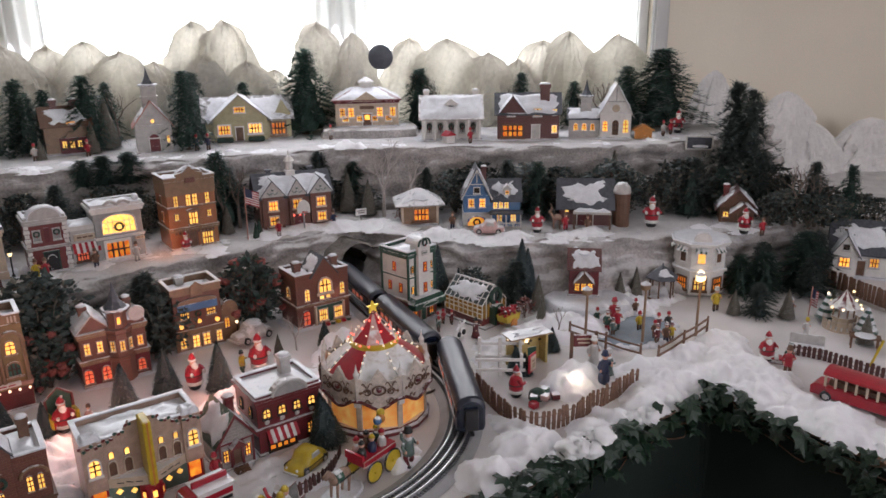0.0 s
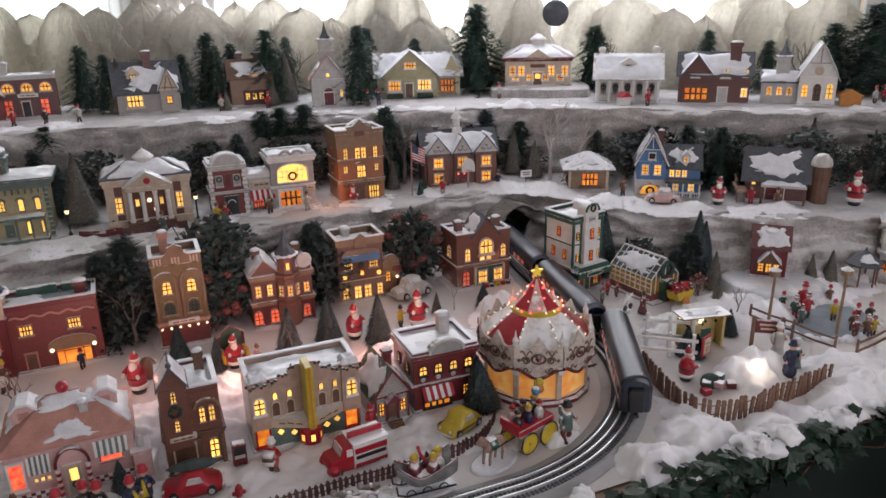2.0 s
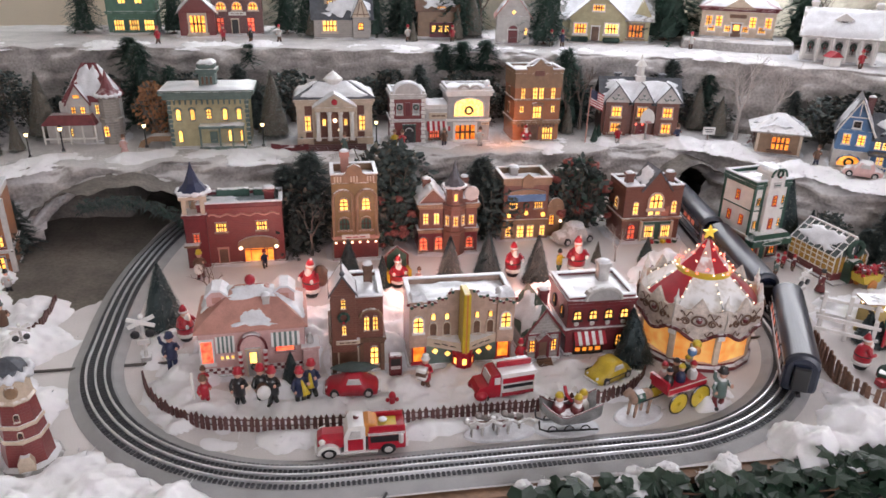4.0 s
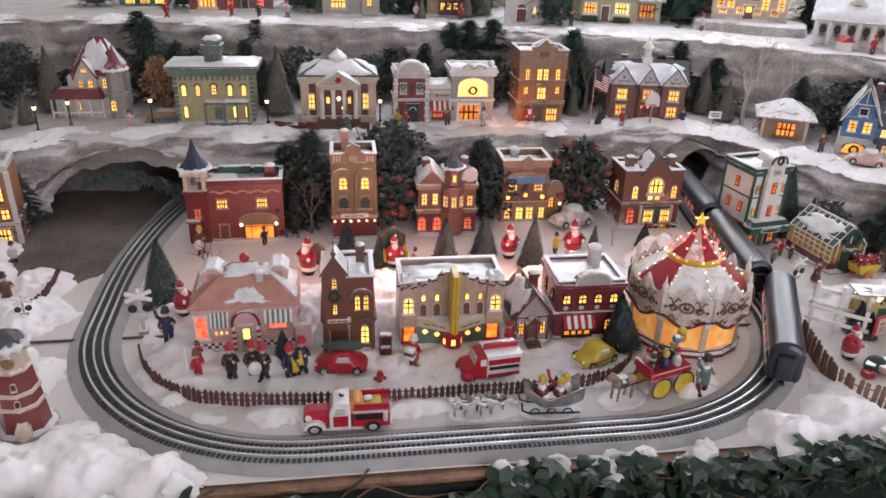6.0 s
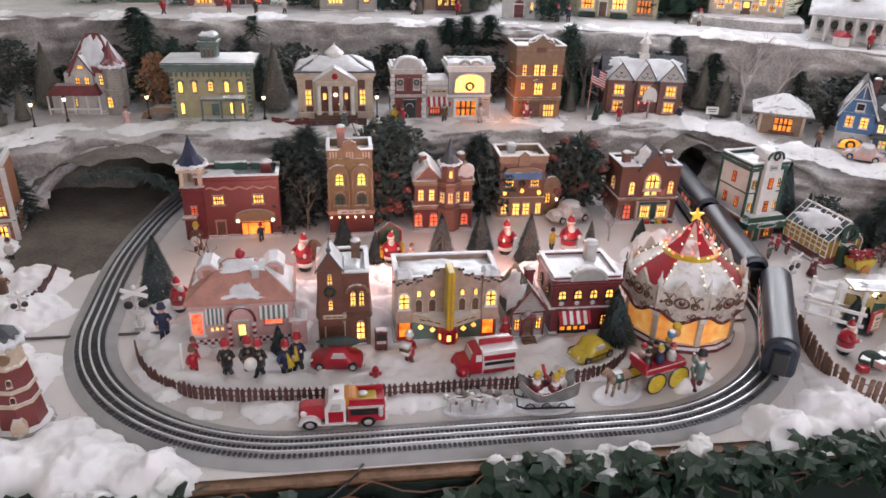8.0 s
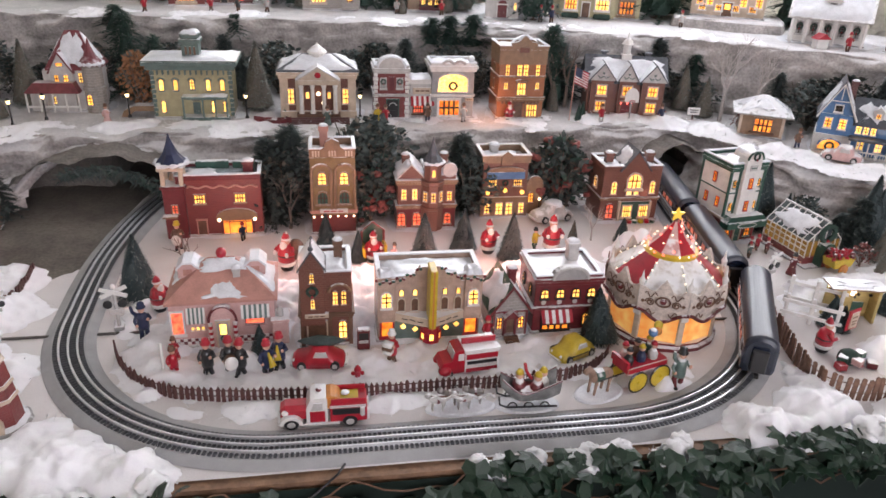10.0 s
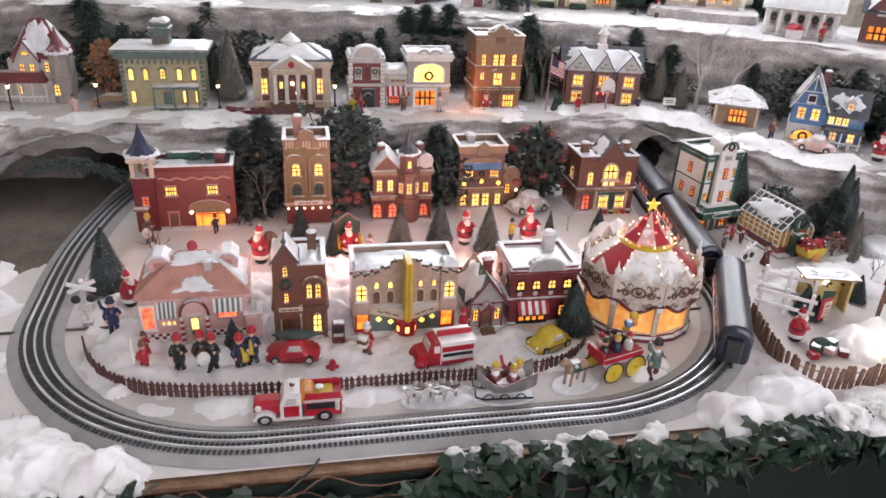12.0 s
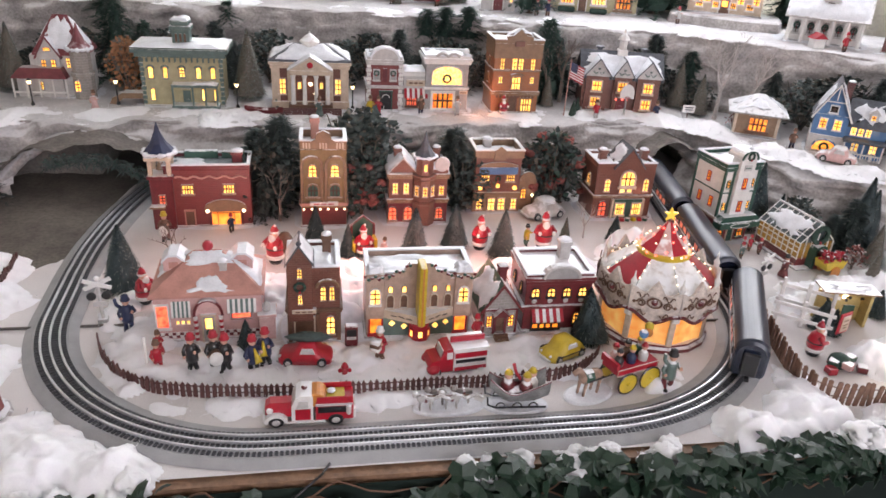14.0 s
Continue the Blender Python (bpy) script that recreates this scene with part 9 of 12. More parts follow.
def figure(label, x, y, z, h, rz, coat, legs, hat, kind="person", extra=None, name="figurine"):
    m, c, l, t = Mesh(), FIG_NAMES[coat], FIG_NAMES[legs], FIG_NAMES[hat]
    h *= 0.93 if kind == "santa" else 1.0
    k = h / 0.08
    if kind == "santa":
        m.lathe([(0.013 * k, 0), (0.016 * k, 0.006 * k), (0.014 * k, 0.014 * k)], 9, 3)
        m.lathe([(0.021 * k, 0.012 * k), (0.022 * k, 0.016 * k), (0.0205 * k, 0.02 * k)], 12, 1)
        m.lathe([(0.02 * k, 0.02 * k), (0.021 * k, 0.034 * k), (0.016 * k, 0.05 * k), (0.008 * k, 0.057 * k)], 12, 0)
        m.lathe([(0.0212 * k, 0.032 * k), (0.0212 * k, 0.035 * k)], 12, 3)
        m.ball(0, -0.003 * k, 0.06 * k, 0.0095 * k, 2).ball(0, -0.009 * k, 0.054 * k, 0.009 * k, 1, sz=1.1)
        m.lathe([(0.011 * k, 0.065 * k), (0.0112 * k, 0.069 * k)], 10, 1)
        m.lathe([(0.01 * k, 0.069 * k), (0.006 * k, 0.077 * k), (0.001, 0.082 * k)], 10, 0).ball(0.004 * k, -0.002 * k, 0.081 * k, 0.003 * k, 1, 6)
        for s in (-1, 1):
            m.tube([(s * 0.015 * k, 0, 0.049 * k), (s * 0.024 * k, -0.008 * k, 0.04 * k), (s * 0.018 * k, -0.019 * k, 0.041 * k)], 0.0055 * k, 0.0045 * k, 7, 0)
            m.ball(s * 0.017 * k, -0.021 * k, 0.041 * k, 0.0048 * k, 1, 7)
    else:
        for s in (-1, 1):
            m.tube([(s * 0.0065 * k, s * 0.006 * k, 0.002 * k), (s * 0.006 * k, -s * 0.003 * k, 0.015 * k), (s * 0.0055 * k, -0.001 * k, 0.03 * k)], 0.0048 * k, 0.0055 * k, 7, l)
            m.ball(s * 0.0065 * k, s * 0.006 * k - 0.004 * k, 0.003 * k, 0.0052 * k, 3, 7, 0.6)
            m.tube([(s * 0.01 * k, 0, 0.054 * k), (s * 0.0165 * k, -0.002 * k, (0.043 + s * 0.002) * k), (s * 0.013 * k, (-0.011 - s * 0.004) * k, (0.042 + s * 0.007) * k)], 0.0042 * k, 0.0034 * k, 7, c)
            m.ball(s * 0.0125 * k, (-0.0125 - s * 0.004) * k, (0.042 + s * 0.008) * k, 0.0035 * k, 2, 6)
        m.lathe([(0.0125 * k, 0.024 * k), (0.0125 * k, 0.032 * k), (0.0115 * k, 0.045 * k), (0.012 * k, 0.053 * k), (0.005 * k, 0.059 * k)], 10, c)
        m.ball(0, -0.001 * k, 0.066 * k, 0.0078 * k, 2)
        m.lathe([(0.0105 * k, 0.069 * k), (0.0105 * k, 0.071 * k), (0.008 * k, 0.0715 * k), (0.0075 * k, 0.079 * k), (0.003 * k, 0.081 * k)], 10, t)
    if extra == "drum":
        m.lathe([(0.014 * k, -0.007 * k), (0.014 * k, 0.007 * k)], 14, 7, Matrix.Translation((0, -0.02 * k, 0.036 * k)) @ Matrix.Rotation(radians(90), 4, "X"))
        m.lathe([(0.0142 * k, 0.007 * k), (0.0138 * k, 0.009 * k)], 14, 1, Matrix.Translation((0, -0.02 * k, 0.036 * k)) @ Matrix.Rotation(radians(90), 4, "X"))
    if extra == "horn":
        m.tube([(0, -0.012 * k, 0.058 * k), (0.003 * k, -0.02 * k, 0.045 * k), (0.005 * k, -0.026 * k, 0.034 * k)], 0.002 * k, 0.008 * k, 9, 6)
    if extra == "boxes":
        for j in range(3):
            m.box(-0.011 * k, 0.011 * k, -0.03 * k, -0.012 * k, (0.036 + 0.008 * j) * k, (0.0432 + 0.008 * j) * k, (1, 7, 1)[j])
    if extra == "sack":
        m.ball(0.014 * k, 0.018 * k, 0.04 * k, 0.02 * k, 7, 10, 1.15)
    if extra == "skirt":
        m.lathe([(0.019 * k, 0.004 * k), (0.017 * k, 0.012 * k), (0.009 * k, 0.036 * k)], 12, c)
    if extra == "wave":
        m.tube([(-0.01 * k, 0, 0.053 * k), (-0.018 * k, -0.003 * k, 0.062 * k), (-0.02 * k, -0.005 * k, 0.075 * k)], 0.0042 * k, 0.0035 * k, 7, c)
    if extra == "board":
        m.box(-0.02 * k, 0.02 * k, -0.026 * k, -0.024 * k, 0.02 * k, 0.05 * k, 1)
    m.v = [(x * 0.86, y * 0.86, z) for x, y, z in m.v]
    return single(name, m, FIG, label, "figurine", Matrix.Translation((x, y, z)) @ Matrix.Rotation(radians(rz), 4, "Z"), "village figurines", smooth=True)


S = "Santa figurine in red"
figure(S + " behind the diner", -0.35, 1.335, TABLE, 0.085, 60, "red", "brown", "red", "santa")
figure(S + " carrying a brown sack", -0.1, 1.5, TABLE, 0.1, -35, "red", "red", "red", "santa", "sack")
figure(S + " with a child on his knee", 0.1, 1.525, TABLE, 0.085, 10, "red", "red", "red", "santa")
figure(S + " holding gifts by the trees", 0.385, 1.55, TABLE, 0.095, 15, "red", "red", "red", "santa")
figure(S + " listening beside a small tree", 0.545, 1.545, TABLE, 0.105, 0, "red", "red", "red", "santa")
figure(S + " by the fence", 0.96, 1.055, TABLE, 0.082, 70, "red", "red", "red", "santa")
figure(S + " holding a striped flag", 1.575, 0.81, TABLE, 0.086, -40, "red", "yellow", "red", "santa")
figure(S + " on the snowy terrace", 0.566, 2.135, TIER2, 0.066, 0, "red", "red", "red", "santa")
figure(S + " beside reindeer", 1.55, 1.62, TIER2, 0.09, -40, "red", "red", "red", "santa")
figure(S + " riding high by the barn", 1.89, 1.43, TIER2, 0.11, -50, "red", "black", "red", "santa")
figure(S + " near the log cabin", 2.05, 1.19, TIER2, 0.09, -40, "red", "black", "red", "santa")
figure(S + " at the end of the upper terrace", 2.5, 1.8, TIER3, 0.1, -50, "red", "red", "red", "santa")
figure("painted conductor figurine in blue uniform, waving", -0.358, 1.228, TABLE, 0.08, 10, "navy", "navy", "navy", extra="wave")
for x, y, r, e, w in ((-0.222, 1.09, -10, "", "red-hatted singer"), (-0.185, 1.095, 15, "drum", "bandsman with a drum"), (-0.165, 1.085, -20, "", "red-hatted bandsman"), (-0.118, 1.078, 20, "horn", "bandsman with a horn"), (-0.098, 1.1, -15, "horn", "bandsman with a brass horn")):
    figure(f"painted {w} figurine in black trousers", x, y, TABLE, 0.08, r, "black" if e != "horn" else "navy", "black", "red", extra=e)
figure("painted elf figurine by a white lamp post", -0.282, 1.1, TABLE, 0.062, 20, "red", "red", "brown")
figure("painted girl figurine in a red dress at the diner", -0.29, 1.15, TABLE, 0.05, 0, "red", "pink", "brown", extra="skirt")
figure("painted shopper figurine carrying stacked parcels", 0.105, 1.097, TABLE, 0.075, -30, "red", "brown", "white", extra="boxes")
figure("painted child figurine in a yellow coat", 0.508, 1.565, TABLE, 0.058, 30, "yellow", "green", "black")
figure("painted child figurine beside the chair", 0.15, 1.52, TABLE, 0.05, -40, "pink", "white", "brown")
figure("painted red-clad child at the corner shop", 0.298, 1.155, TABLE, 0.058, 10, "red", "maroon", "red")
figure("painted clown figurine in a striped jacket", 0.612, 0.972, TABLE, 0.085, 0, "teal", "maroon", "black", extra="wave")
figure("painted lady figurine in a dark red coat", 1.093, 1.37, TABLE, 0.06, 20, "maroon", "red", "black", extra="skirt")
for x, y, c in ((1.06, 1.5, "green"), (1.085, 1.51, "red"), (1.1, 1.49, "maroon"), (1.04, 1.47, "teal")):
    figure("painted child figurine outside the hotel", x, y, TABLE, 0.045, 15, c, "brown", "red")
figure("painted man figurine in an apron at the fire station", -0.214, 1.668, TABLE, 0.05, 20, "navy", "black", "red")
figure("painted toymaker figurine with balloons", -0.36, 1.625, TABLE, 0.075, 0, "brown", "maroon", "yellow", extra="drum")
figure("painted gentleman figurine in a brown overcoat", -0.713, 1.4, TABLE, 0.08, 30, "brown", "black", "black")
figure("painted child figurine in green", -0.735, 1.36, TABLE, 0.046, 20, "green", "navy", "yellow")
figure("painted child figurine in blue", -0.765, 1.375, TABLE, 0.05, 20, "navy", "brown", "teal")
figure("painted man figurine in a dark coat by the apartments", -0.775, 1.6, TABLE, 0.06, 0, "grey", "black", "black")
figure("painted woman figurine in a white scarf by the fence", 1.21, 1.05, TABLE, 0.085, -40, "grey", "brown", "white", extra="skirt")
figure("painted lady figurine in a blue cloak", 1.165, 0.975, TABLE, 0.085, -30, "navy", "navy", "navy", extra="skirt")
figure("painted lady figurine in pale green", 1.19, 0.985, TABLE, 0.08, -60, "teal", "teal", "grey", extra="skirt")
for x, y, c, hh in ((1.455, 1.2, "red", 0.08), (1.48, 1.13, "yellow", 0.055), (1.42, 1.23, "green", 0.05), (1.47, 1.07, "brown", 0.05), (1.51, 1.09, "maroon", 0.055), (1.54, 1.08, "black", 0.055), (1.56, 1.21, "brown", 0.05)):
    figure("painted skater figurine in warm clothes by the pond", x, y, TABLE + 0.004, hh, -45, c, "brown", "red")
for x, y, c, l, hh, r in ((1.444, 1.042, "maroon", "brown", 0.055, -20), (1.462, 1.027, "brown", "navy", 0.06, -60), (1.489, 1.03, "yellow", "brown", 0.052, -40), (1.405, 1.179, "green", "red", 0.062, -70), (1.428, 1.165, "red", "green", 0.07, -30), (1.395, 1.15, "teal", "brown", 0.05, -50)):
    figure("painted child figurine in winter clothes beside the pond", x, y, TABLE + 0.004, hh, r, c, l, "maroon")
figure("painted man figurine in a yellow coat by the inn", 1.775, 1.09, TABLE, 0.075, -50, "yellow", "brown", "grey")
figure("painted boy figurine in red beside the flag", 1.548, 0.74, TABLE, 0.075, -60, "red", "brown", "brown")
figure("painted boy figurine in green", 1.6, 0.765, TABLE, 0.06, -60, "green", "brown", "green")
figure("painted guard figurine near the small trees", 1.9, 0.93, TABLE, 0.06, -60, "maroon", "green", "grey")
figure("painted pale figurine in the mini park", 1.8, 0.83, TABLE, 0.055, -60, "grey", "grey", "yellow")
for x, y, c, l in ((-0.62, 2.13, "pink", "pink"), (0.005, 2.1, "teal", "teal"), (0.155, 2.12, "yellow", "yellow"), (0.178, 2.115, "red", "red"), (0.308, 2.13, "brown", "navy"), (0.42, 2.13, "grey", "grey"), (0.862, 2.115, "red", "grey"), (1.06, 2.11, "navy", "teal"), (1.36, 1.83, "brown", "navy"), (1.68, 1.52, "brown", "grey"), (1.64, 1.58, "red", "red"), (2.07, 1.14, "red", "brown")):
    figure("painted townsfolk figurine on the terrace", x, y, TIER2, 0.06, -8 if x < 1.2 else -45, c, l, "brown", extra="skirt" if c in ("pink", "teal") else "")
for x, y, c in ((-0.62, 2.78, "red"), (-0.4, 2.83, "red"), (-0.3, 2.8, "black"), (-0.2, 2.83, "grey"), (0.28, 2.83, "grey"), (0.45, 2.82, "red"), (0.8, 2.68, "navy"), (0.84, 2.67, "navy"), (1.32, 2.6, "grey"), (1.68, 2.14, "red"), (2.38, 1.78, "grey"), (2.44, 1.79, "red")):
    figure("painted townsfolk figurine on the upper terrace", x, y, TIER3, 0.062, -15, c, "brown", "red")


# ---- sleigh, wagon and other outdoor pieces ----
def snow_base(parent, rx, ry, h=0.006, x=0.0):
    part("base", Mesh().lathe([(1.0, 0), (0.98, h * 0.6), (0.9, h), (0.001, h)], 22, at=Matrix.Translation((x, 0, 0)) @ Matrix.Diagonal((rx, ry, 1, 1))), SNOW, parent, "white snow base")


DOGGREY = mat("dog_grey_paint", (0.34, 0.31, 0.29), 0.45, var=0.4, scale=60)


def sled_team():
    t = thing("dog_sled_team", "silver sled dogs in a row on a snow base", "ornament", Matrix.Translation((0.21, 0.952, TABLE)))
    snow_base(t, 0.062, 0.024)
    for k in range(4):
        m = Mesh()
        u, v = -0.04 + 0.022 * k, -0.006 + 0.012 * (k % 2)
        m.lathe([(0.001, -0.016), (0.007, -0.012), (0.0075, 0.006), (0.004, 0.014)], 9, 0, Matrix.Translation((u, v, 0.028)) @ Matrix.Rotation(radians(90), 4, "Y"))
        m.ball(u - 0.018, v, 0.036, 0.006)
        for a in (-0.01, 0.008):
            for b in (-0.003, 0.003):
                m.tube([(u + a, v + b, 0.006), (u + a + 0.001, v + b, 0.024)], 0.0016, n=5)
        part("dog", m, (LTGREY, DOGGREY)[k % 2], t, smooth=True)
        part("harness_band", Mesh().lathe([(0.0082, -0.003), (0.0082, 0.001)], 9, at=Matrix.Translation((u, v, 0.028)) @ Matrix.Rotation(radians(90), 4, "Y")), DKRED, t, "dark red harness band")
    part("harness", Mesh().tube([(-0.055, -0.006, 0.034), (-0.02, -0.012, 0.036), (0.02, -0.01, 0.033), (0.055, -0.004, 0.03)], 0.0014, n=5), BROWN, t)
    part("garland", Mesh().tube([(-0.055 + 0.009 * k, -0.016, 0.036 + 0.004 * math.sin(k * 1.9)) for k in range(13)], 0.003, n=5), LTGREY, t)


sled_team()


SLEIGHGREY = mat("dull_sleigh_paint", (0.3, 0.3, 0.29), 0.45, var=0.5, scale=45)


def sleigh():
    t = thing("sleigh", "grey sleigh with curved black runners and painted riders", "ornament", Matrix.Translation((0.325, 0.95, TABLE)) @ Matrix.Rotation(radians(-4), 4, "Z"))
    snow_base(t, 0.058, 0.03)
    # hull: a rounded shell that dips in the middle and sweeps up to a curled dash and a high back
    shell, n = Mesh(), 18
    for side in (0.0, 0.0035):
        for i in range(n + 1):
            f = i / n
            x = -0.048 + 0.1 * f
            keel = 0.014 + 0.03 * max(0, 0.35 - f) ** 1.6 * 5 + 0.02 * max(0, f - 0.75) ** 1.4 * 4
            rim = 0.036 + 0.1 * max(0, 0.4 - f) ** 1.5 + 0.05 * max(0, f - 0.4) ** 1.2
            wide = 0.021 * (1 - max(0, 0.3 - f) * 1.6) - side
            for j in range(9):
                a = math.pi * j / 8
                up = 1 - math.sin(a) ** 0.7
                shell.v.append((x, -wide * math.cos(a), keel + side + (rim - keel - side) * up))
    for o in (0, 9 * (n + 1)):
        for i in range(n):
            shell.f += [(o + 9 * i + j, o + 9 * i + j + 1, o + 9 * i + j + 10, o + 9 * i + j + 9) for j in range(8)]
    shell.m = [0] * len(shell.f)
    part("body", shell, SLEIGHGREY, t, smooth=True)
    for s in (-1, 1):
        part("body_trim", Mesh().tube([(-0.048 + 0.1 * i / 12, s * 0.0212 * (1 - max(0, 0.3 - i / 12) * 1.6), 0.037 + 0.1 * max(0, 0.4 - i / 12) ** 1.5 + 0.05 * max(0, i / 12 - 0.4) ** 1.2) for i in range(13)], 0.0014, n=5), DKRED, t)
    for s in (-0.016, 0.016):
        part("runner", Mesh().tube([(-0.052, s, 0.03), (-0.05, s, 0.014), (-0.036, s, 0.008), (0.05, s, 0.009)], 0.0018, n=5), BLACK, t)
        for u in (-0.028, 0.0, 0.028):
            part("runner_loop", Mesh().tube([(u + 0.008 * math.cos(math.pi * k / 6), s, 0.009 + 0.009 * math.sin(math.pi * k / 6)) for k in range(7)], 0.0013, n=5), BLACK, t)
    for u, v, c in ((-0.016, 0.002, 10), (0.014, -0.006, 10), (0.026, 0.007, 1)):
        m = Mesh()
        m.lathe([(0.012, 0.03), (0.012, 0.045), (0.006, 0.055)], 9, c, Matrix.Translation((u, v, 0))).ball(u, v, 0.062, 0.0075, 2).lathe([(0.008, 0.066), (0.004, 0.073)], 8, (10, 6, 6)[(u > -0.02) + (u > 0.02)], Matrix.Translation((u, v, 0)))
        part("rider", m, FIG, t, smooth=True)
    m = Mesh().box(-0.018, 0.028, -0.016, 0.016, 0.032, 0.04, 10, 0.004)
    m.tube([(0.006, 0.004, 0.052), (-0.004, 0.006, 0.066), (-0.008, 0.006, 0.082)], 0.003, n=6, slot=0)
    part("blanket", m, FIG, t, "dark lap blanket", smooth=True)


sleigh()


def horse_wagon():
    t = thing("horse_wagon", "red horse-drawn wagon with large yellow wheels", "ornament", Matrix.Translation((0.53, 0.99, TABLE)) @ Matrix.Rotation(radians(17), 4, "Z"))
    snow_base(t, 0.05, 0.03, 0.004, -0.07)
    h = Mesh()
    u = -0.072
    h.lathe([(0.001, -0.022), (0.011, -0.018), (0.012, 0.008), (0.0105, 0.018), (0.006, 0.024)], 10, 0, Matrix.Translation((u, 0, 0.04)) @ Matrix.Rotation(radians(90), 4, "Y"))
    h.tube([(u - 0.018, 0, 0.046), (u - 0.026, 0, 0.058), (u - 0.036, 0, 0.052)], 0.008, 0.005, 8, 0)
    for a in (-0.014, -0.01, 0.014, 0.019):
        h.tube([(u + a, 0.006 if a in (-0.014, 0.014) else -0.006, 0.036), (u + a - 0.003, 0.006 if a in (-0.014, 0.014) else -0.006, 0.004)], 0.0038, 0.0025, 6, 0)
    h.tube([(u + 0.022, 0, 0.046), (u + 0.028, 0, 0.032)], 0.003, 0.001, 6, 1)
    part("horse", h, [HORSE, BROWN], t, "brown horse", smooth=True)
    part("blanket", Mesh().lathe([(0.0128, -0.01), (0.0132, 0.006)], 10, at=Matrix.Translation((u - 0.004, 0, 0.041)) @ Matrix.Rotation(radians(90), 4, "Y")), DKGREEN, t)
    part("box", Mesh().box(-0.03, 0.06, -0.022, 0.022, 0.04, 0.054, c=0.001).box(-0.034, -0.028, -0.022, 0.022, 0.052, 0.066), RED, t, "red wagon box")
    part("box_trim", Mesh().tube([(-0.03, -0.0228, 0.041), (0.06, -0.0228, 0.041), (0.06, -0.0228, 0.053), (-0.03, -0.0228, 0.053), (-0.03, -0.0228, 0.041)], 0.0009, n=4), CREAM, t)
    for s in (-1, 1):
        part("shaft", Mesh().tube([(-0.03, s * 0.012, 0.04), (u - 0.01, s * 0.013, 0.038)], 0.0014, n=5), BLACK, t)
        for x, r in ((-0.006, 0.02), (0.044, 0.022)):
            w = part("wheel", Mesh().tube([(x + r * math.cos(2 * math.pi * k / 20), s * 0.026, 0.022 + r * math.sin(2 * math.pi * k / 20)) for k in range(21)], 0.0019, n=5), BLACK, t)
            sp = Mesh().lathe([(r * 0.96, -0.001), (r * 0.96, 0.001)], 20, at=Matrix.Translation((x, s * 0.026, 0.022)) @ Matrix.Rotation(radians(90), 4, "X"))
            sp.ball(x, s * 0.0275, 0.022, 0.0035, n=6)
            part("wheel_disc", sp, YELLOW, w)
    for i, (x, y, c) in enumerate(((-0.02, -0.008, 3), (-0.015, 0.01, 9), (0.008, -0.008, 4), (0.012, 0.01, 7), (0.034, -0.009, 8), (0.04, 0.01, 5))):
        m = Mesh()
        m.lathe([(0.0085, 0.05), (0.009, 0.066), (0.004, 0.074)], 8, c, Matrix.Translation((x, y, 0))).ball(x, y, 0.08, 0.006, 2, 8).lathe([(0.007, 0.083), (0.003, 0.089)], 8, (3, 0, 6)[i % 3], Matrix.Translation((x, y, 0)))
        part("rider", m, FIG, t, smooth=True)
    for k, (c, x, y, z) in enumerate(((BLUE, 0.03, -0.004, 0.105), (ORANGEP, 0.044, 0.0, 0.102), (YELLOW, 0.05, 0.006, 0.11))):
        b = part("balloon", Mesh().ball(x, y, z, 0.0085, n=12), c, t, smooth=True)
        part("string", Mesh().tube([(x, y, z - 0.008), (0.034, 0, 0.075)], 0.0005, n=3), LTGREY, b)


horse_wagon()


STALLYEL = mat("yellow_board_paint", (0.55, 0.42, 0.16), 0.5, var=0.3, scale=50)


